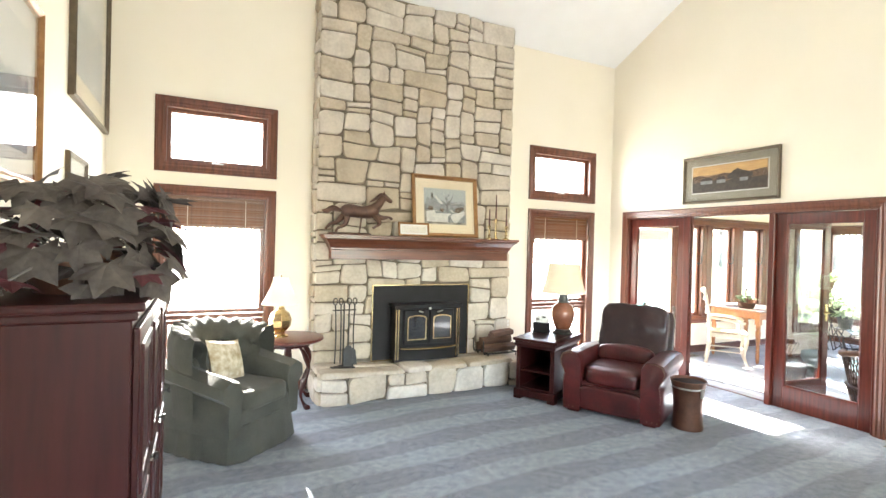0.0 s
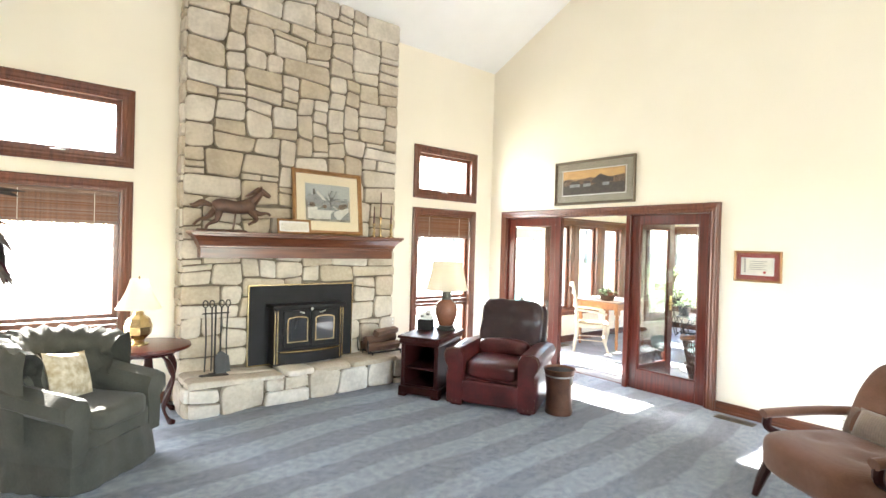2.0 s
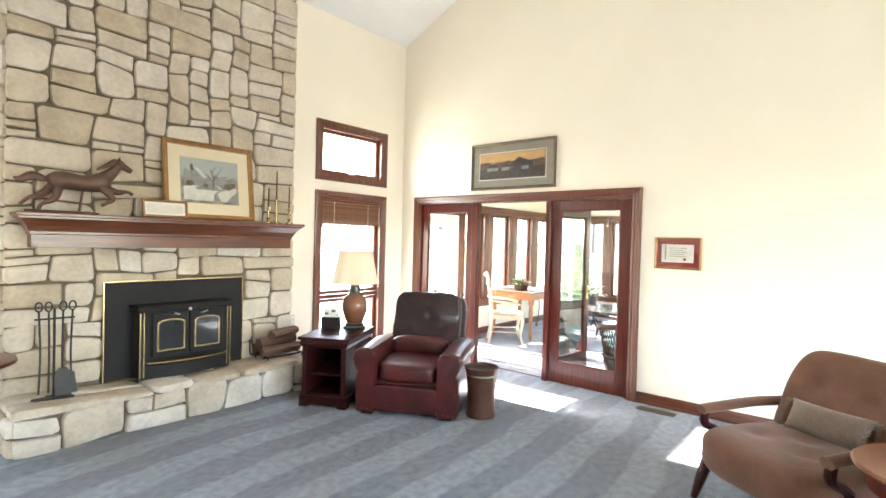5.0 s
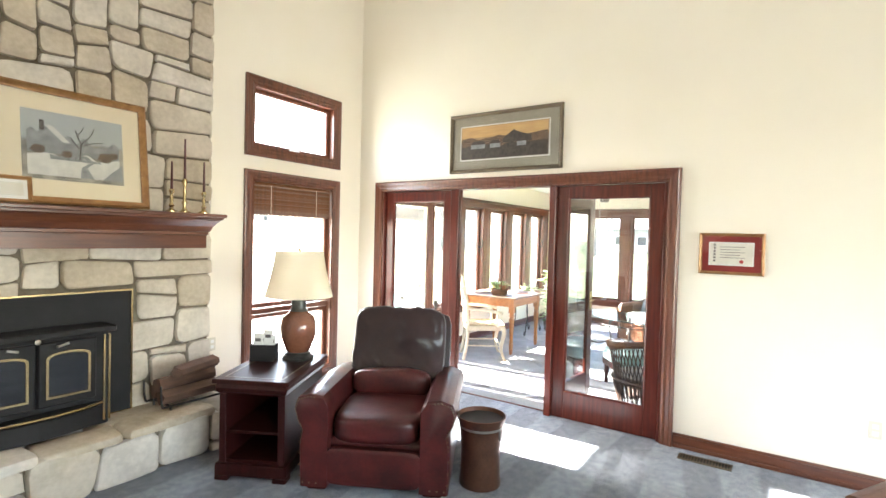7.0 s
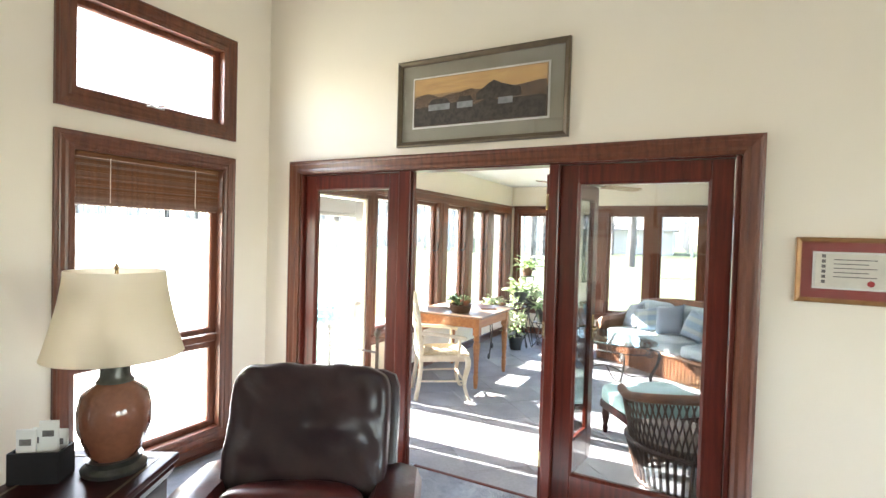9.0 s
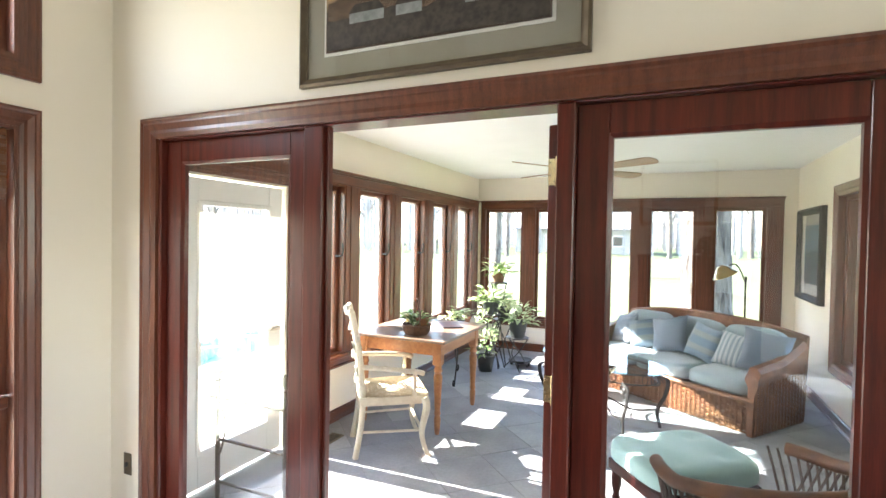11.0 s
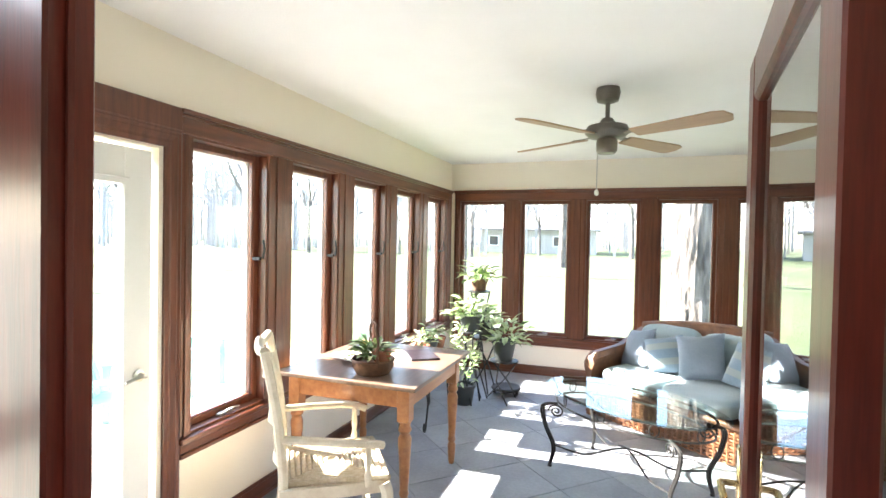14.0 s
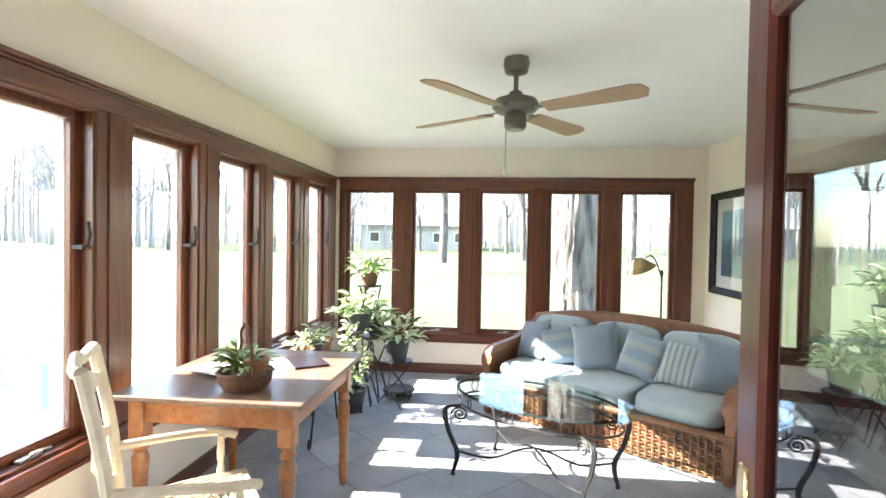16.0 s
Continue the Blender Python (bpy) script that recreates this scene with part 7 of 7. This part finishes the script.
def shrub(x, y, r, seed):
    s = thing("shrub", pose(x, y, GZ + 0.05), "low twiggy evergreen shrub beside the patio", "shrub", "shrubs")
    rg = random.Random(seed)
    b, l = bmesh.new(), bmesh.new()
    for i in range(40):
        a, e = rg.uniform(0, 6.28), rg.uniform(0.15, 1.5)
        tip = Vector((math.cos(a) * math.cos(e), math.sin(a) * math.cos(e), math.sin(e) * 0.8)) * r * rg.uniform(0.7, 1.05)
        tube(b, [(0, 0, 0), tip * 0.5 + Vector((0, 0, 0.05)), tip], [0.012, 0.008, 0.003], 4)
        for k in range(9):
            m = Matrix.Translation(tip * rg.uniform(0.55, 1.0)) @ Euler((rg.uniform(-1, 1), rg.uniform(-1, 1), rg.uniform(0, 6.28))).to_matrix().to_4x4()
            leaf_long(l, m, 0.09, 0.02)
    part("stem_cluster", b, TWIG, s)
    part("leaf_mass", l, LEAF, s)


for x, y, r, sd in ((6.4, 10.9, 0.6, 1), (7.6, 11.3, 0.55, 2), (5.2, 10.8, 0.6, 3), (8.8, 11.6, 0.5, 4)):
    shrub(x, y, r, sd)
PATCH = mat("teal_outdoor_paint", (0.16, 0.36, 0.34), (0.13, 0.30, 0.29), rough=0.5)


def patio_chair(m):
    c = thing("patio_chair", m, "teal slatted wooden patio chair", "chair", "patio chairs")
    for i in range(5):
        part("seat_slat", B(-0.25, 0.25, -0.25 + i * 0.1, -0.165 + i * 0.1, 0.38 - i * 0.015, 0.40 - i * 0.015, 0.004), PATCH, c)
        part("back_slat", loft(bmesh.new(), [[(-0.24 + i * 0.1, 0.22 + z * 0.3, 0.34 + z), (-0.16 + i * 0.1, 0.22 + z * 0.3, 0.34 + z), (-0.16 + i * 0.1, 0.24 + z * 0.3, 0.34 + z), (-0.24 + i * 0.1, 0.24 + z * 0.3, 0.34 + z)] for z in (0, 0.6 - 0.03 * abs(i - 2))]), PATCH, c)
    for s in (-1, 1):
        part("arm", B(s * 0.27, s * 0.38, -0.3, 0.3, 0.56, 0.58, 0.004), PATCH, c)
        part("leg", B(s * 0.28, s * 0.32, -0.27, -0.2, 0, 0.56, 0.004), PATCH, c)
        part("leg", B(s * 0.28, s * 0.32, 0.2, 0.27, 0, 0.56, 0.004), PATCH, c)


for x, y, a in ((9.3, 8.4, 30), (8.2, 9.0, -40), (10.6, 8.9, 10)):
    patio_chair(pose(x, y, GZ + 0.14, 0, 0, a))

# far house across the lawn
SIDING = mat("pale_siding", (0.45, 0.42, 0.38), (0.38, 0.36, 0.33), rough=0.8, scale=1, bump=0.05)
SHINGLE = mat("grey_roof_shingle", (0.32, 0.30, 0.29), (0.25, 0.24, 0.23), rough=0.9, scale=3, bump=0.3)
DARKPANE = mat("dark_window_pane", (0.03, 0.035, 0.045), (0.05, 0.055, 0.06), rough=0.1, scale=2, bump=0)
for hx, hy, ang in ((80, 15.5, 92),):
    hs = thing("house", pose(hx, hy, GZ + 0.55, 0, 0, ang), "distant pale house with a grey gabled roof", "house", "")
    part("wall", B(-8, 8, -4, 4, -0.6, 3.2), SIDING, hs)
    part("roof", loft(bmesh.new(), [[(x, -4.8, 3.0), (x, 0, 5.8), (x, 4.8, 3.0), (x, 4.8, 3.25), (x, 0, 6.1), (x, -4.8, 3.25)] for x in (-8.6, 8.6)]), SHINGLE, hs)
    for sy in (-1, 1):
        for x in (-6, -3, 3, 6):
            w = part("window", moulding(bmesh.new(), x - 0.75, x + 0.75, 0.8, 2.3, [(0, 0), (0, 0.06), (0.12, 0.06), (0.12, 0)], y=-4.0) if sy < 0 else B(x - 0.75, x + 0.75, 4.0, 4.06, 0.8, 2.3), WHITE, hs)
            part("pane", B(x - 0.6, x + 0.6, sy * 4.02, sy * 4.065, 0.95, 2.15), DARKPANE, w)
        part("door", B(-0.5, 0.5, sy * 4.0, sy * 4.05, -0.1, 2.1), WHITE, hs)

# ---- stones of the chimney and hearth ----
SIZES = [(4, 3), (4, 3), (5, 3), (3, 3), (4, 2), (3, 2), (5, 2), (6, 2), (2, 2), (2, 3), (4, 4), (3, 4), (3, 1), (2, 1)]


def rubble(w, h, seed, cw=0.098, ch=0.066):
    """Fill a rectangle with interlocking blocks of uneven size; returns (x0, x1, z0, z1)."""
    rg = random.Random(seed)
    nx, nz = max(2, round(w / cw)), max(2, round(h / ch))
    used = [[False] * nz for _ in range(nx)]
    out = []
    for j in range(nz):
        for i in range(nx):
            if used[i][j]:
                continue
            run = 0
            while i + run < nx and run < 7 and not used[i + run][j]:
                run += 1
            a, b = rg.choice(SIZES)
            a = run if run - a < 2 and run <= 6 else min(a, run)
            b = min(b, nz - j)
            b = 2 if b < 2 <= nz - j and a < 2 else b
            b = nz - j if nz - j - b == 1 else b
            while b > 1 and any(used[i + k][j + q] for k in range(a) for q in range(b)):
                b -= 1
            for k in range(a):
                for q in range(b):
                    used[i + k][j + q] = True
            out.append((i * w / nx, (i + a) * w / nx, j * h / nz, (j + b) * h / nz))
    return out


def block(a, b, c, d, depth, rg, warp, gap=0.007):
    """One dressed stone: an uneven rounded outline, back at y=0 and its domed face towards -y."""
    x0, x1, z0, z1 = a + gap, b - gap, c + gap, d - gap
    r = min(x1 - x0, z1 - z0) * 0.26
    pts = []
    for cx, cz, s in ((x1 - r, z1 - r, 0), (x0 + r, z1 - r, 1), (x0 + r, z0 + r, 2), (x1 - r, z0 + r, 3)):
        k = r * rg.uniform(0.25, 1.0)
        ox, oz = (x1 if s in (0, 3) else x0), (z1 if s in (0, 1) else z0)
        px, pz = ox + (-k if s in (0, 3) else k), oz + (-k if s in (0, 1) else k)
        for q in range(3):
            ang = (s + q / 2) * math.pi / 2
            pts.append((px + k * math.cos(ang) + rg.uniform(-0.004, 0.004), pz + k * math.sin(ang) + rg.uniform(-0.004, 0.004)))
    pts = [(x + warp(x, z)[0], z + warp(x, z)[1]) for x, z in pts]
    mx, mz = sum(p[0] for p in pts) / len(pts), sum(p[1] for p in pts) / len(pts)
    bm = bmesh.new()
    rings = []
    tx, tz = rg.uniform(-0.05, 0.05), rg.uniform(-0.05, 0.05)
    for k, y in ((1.0, 0.0), (1.0, depth * 0.55), (0.955, depth * 0.88), (0.82, depth)):
        rings.append([(mx + (x - mx) * k, -(y + ((x - mx) * tx + (z - mz) * tz if y > 0 else 0) + (rg.uniform(-0.003, 0.003) if y > depth * 0.7 else 0)), mz + (z - mz) * k) for x, z in pts])
    vs = [[bm.verts.new(p) for p in ring] for ring in rings]
    n = len(pts)
    for p, q in zip(vs, vs[1:]):
        for i in range(n):
            bm.faces.new((p[i], p[(i + 1) % n], q[(i + 1) % n], q[i]))
    c = bm.verts.new((mx, -depth * 1.06, mz))
    for i in range(n):
        bm.faces.new((vs[-1][i], vs[-1][(i + 1) % n], c))
    return bm


def warp_field(x, z, k=0.042):
    return (k * noise.noise(Vector((x * 3.1, z * 3.1, 1.7))), k * 1.3 * noise.noise(Vector((x * 2.7, z * 3.3, 9.2))))


def lay(parent, m, w, h, seed, depth, skip=None, cw=0.098, ch=0.066):
    rg = random.Random(seed)
    edge = lambda x, z: tuple(v * min(1, max(0, min(x, w - x) / 0.12)) for v in warp_field(x, z))
    for a, b, c, d in rubble(w, h, seed, cw, ch):
        if skip and skip((a + b) / 2, (c + d) / 2):
            continue
        ob = part("stone", block(a, b, c, d, depth * rg.uniform(0.85, 1.2), rg, edge), STONE, None, "", True)
        ob.matrix_world = m
        ob.parent = parent


CW = CHX1 - CHX0
lay(chimney, pose(CHX0, CHY, 0.0), CW, roof(CHY) + 0.01, 41, 0.034, skip=lambda x, z: z < HZ - 0.02 or (abs(x + CHX0 - 3.155) < 0.56 and z < 1.1))
for side, mx in ((0, pose(CHX0 + 0.021, LY1, 0, 0, 0, -90)), (1, pose(CHX1 - 0.021, CHY, 0, 0, 0, 90))):
    lay(chimney, mx, LY1 - CHY, roof(CHY) - 0.02, 60 + side, 0.03, cw=0.07)
lay(hearth, pose(CHX0 - 0.02, HY + 0.04, 0), CHX1 - CHX0 + 0.09, HZ - 0.035, 7, 0.05, cw=0.09, ch=0.07)
lay(hearth, pose(CHX0 - 0.009, CHY, 0, 0, 0, -90), CHY - HY, HZ - 0.035, 8, 0.035)
lay(hearth, pose(CHX0 - 0.02, HY - 0.01, HZ - 0.046, -90, 0, 0) @ Matrix(), CHX1 - CHX0 + 0.09, CHY - HY, 9, 0.05, cw=0.15, ch=0.125)

# floor tiles laid on the diagonal
TS = 0.46
tile_meshes = []
for k in range(3):
    bm = B(-TS / 2 + 0.0025, TS / 2 - 0.0025, -TS / 2 + 0.0025, TS / 2 - 0.0025, -0.012, 0.0, 0.0012)
    me = bpy.data.meshes.new("tile")
    bm.to_mesh(me)
    bm.free()
    me.materials.append(TILE)
    tile_meshes.append(me)
sun_floor = bpy.data.objects["floor_sunroom"]
rt_ = random.Random(6)
for i in range(-18, 19):
    for j in range(-18, 19):
        x = 9.3 + (i - j) * TS * 0.7071
        y = 4.0 + (i + j) * TS * 0.7071
        if SX0 + 0.02 < x < SX1 + 0.28 and SY0 - 0.28 < y < SY1 + 0.28 and not (x < SX0 + 0.34):
            o = new("tile", tile_meshes[(i + j) % 3])
            o.matrix_world = pose(x, y, SZ, 0, 0, 45 + 90 * rt_.randint(0, 3))
            o.parent = sun_floor
bm = B(SX0 + 0.002, SX0 + 0.36, SY0, SY1, SZ - 0.0115, SZ - 0.002)
o = part("tile_border", bm, TILE, sun_floor)
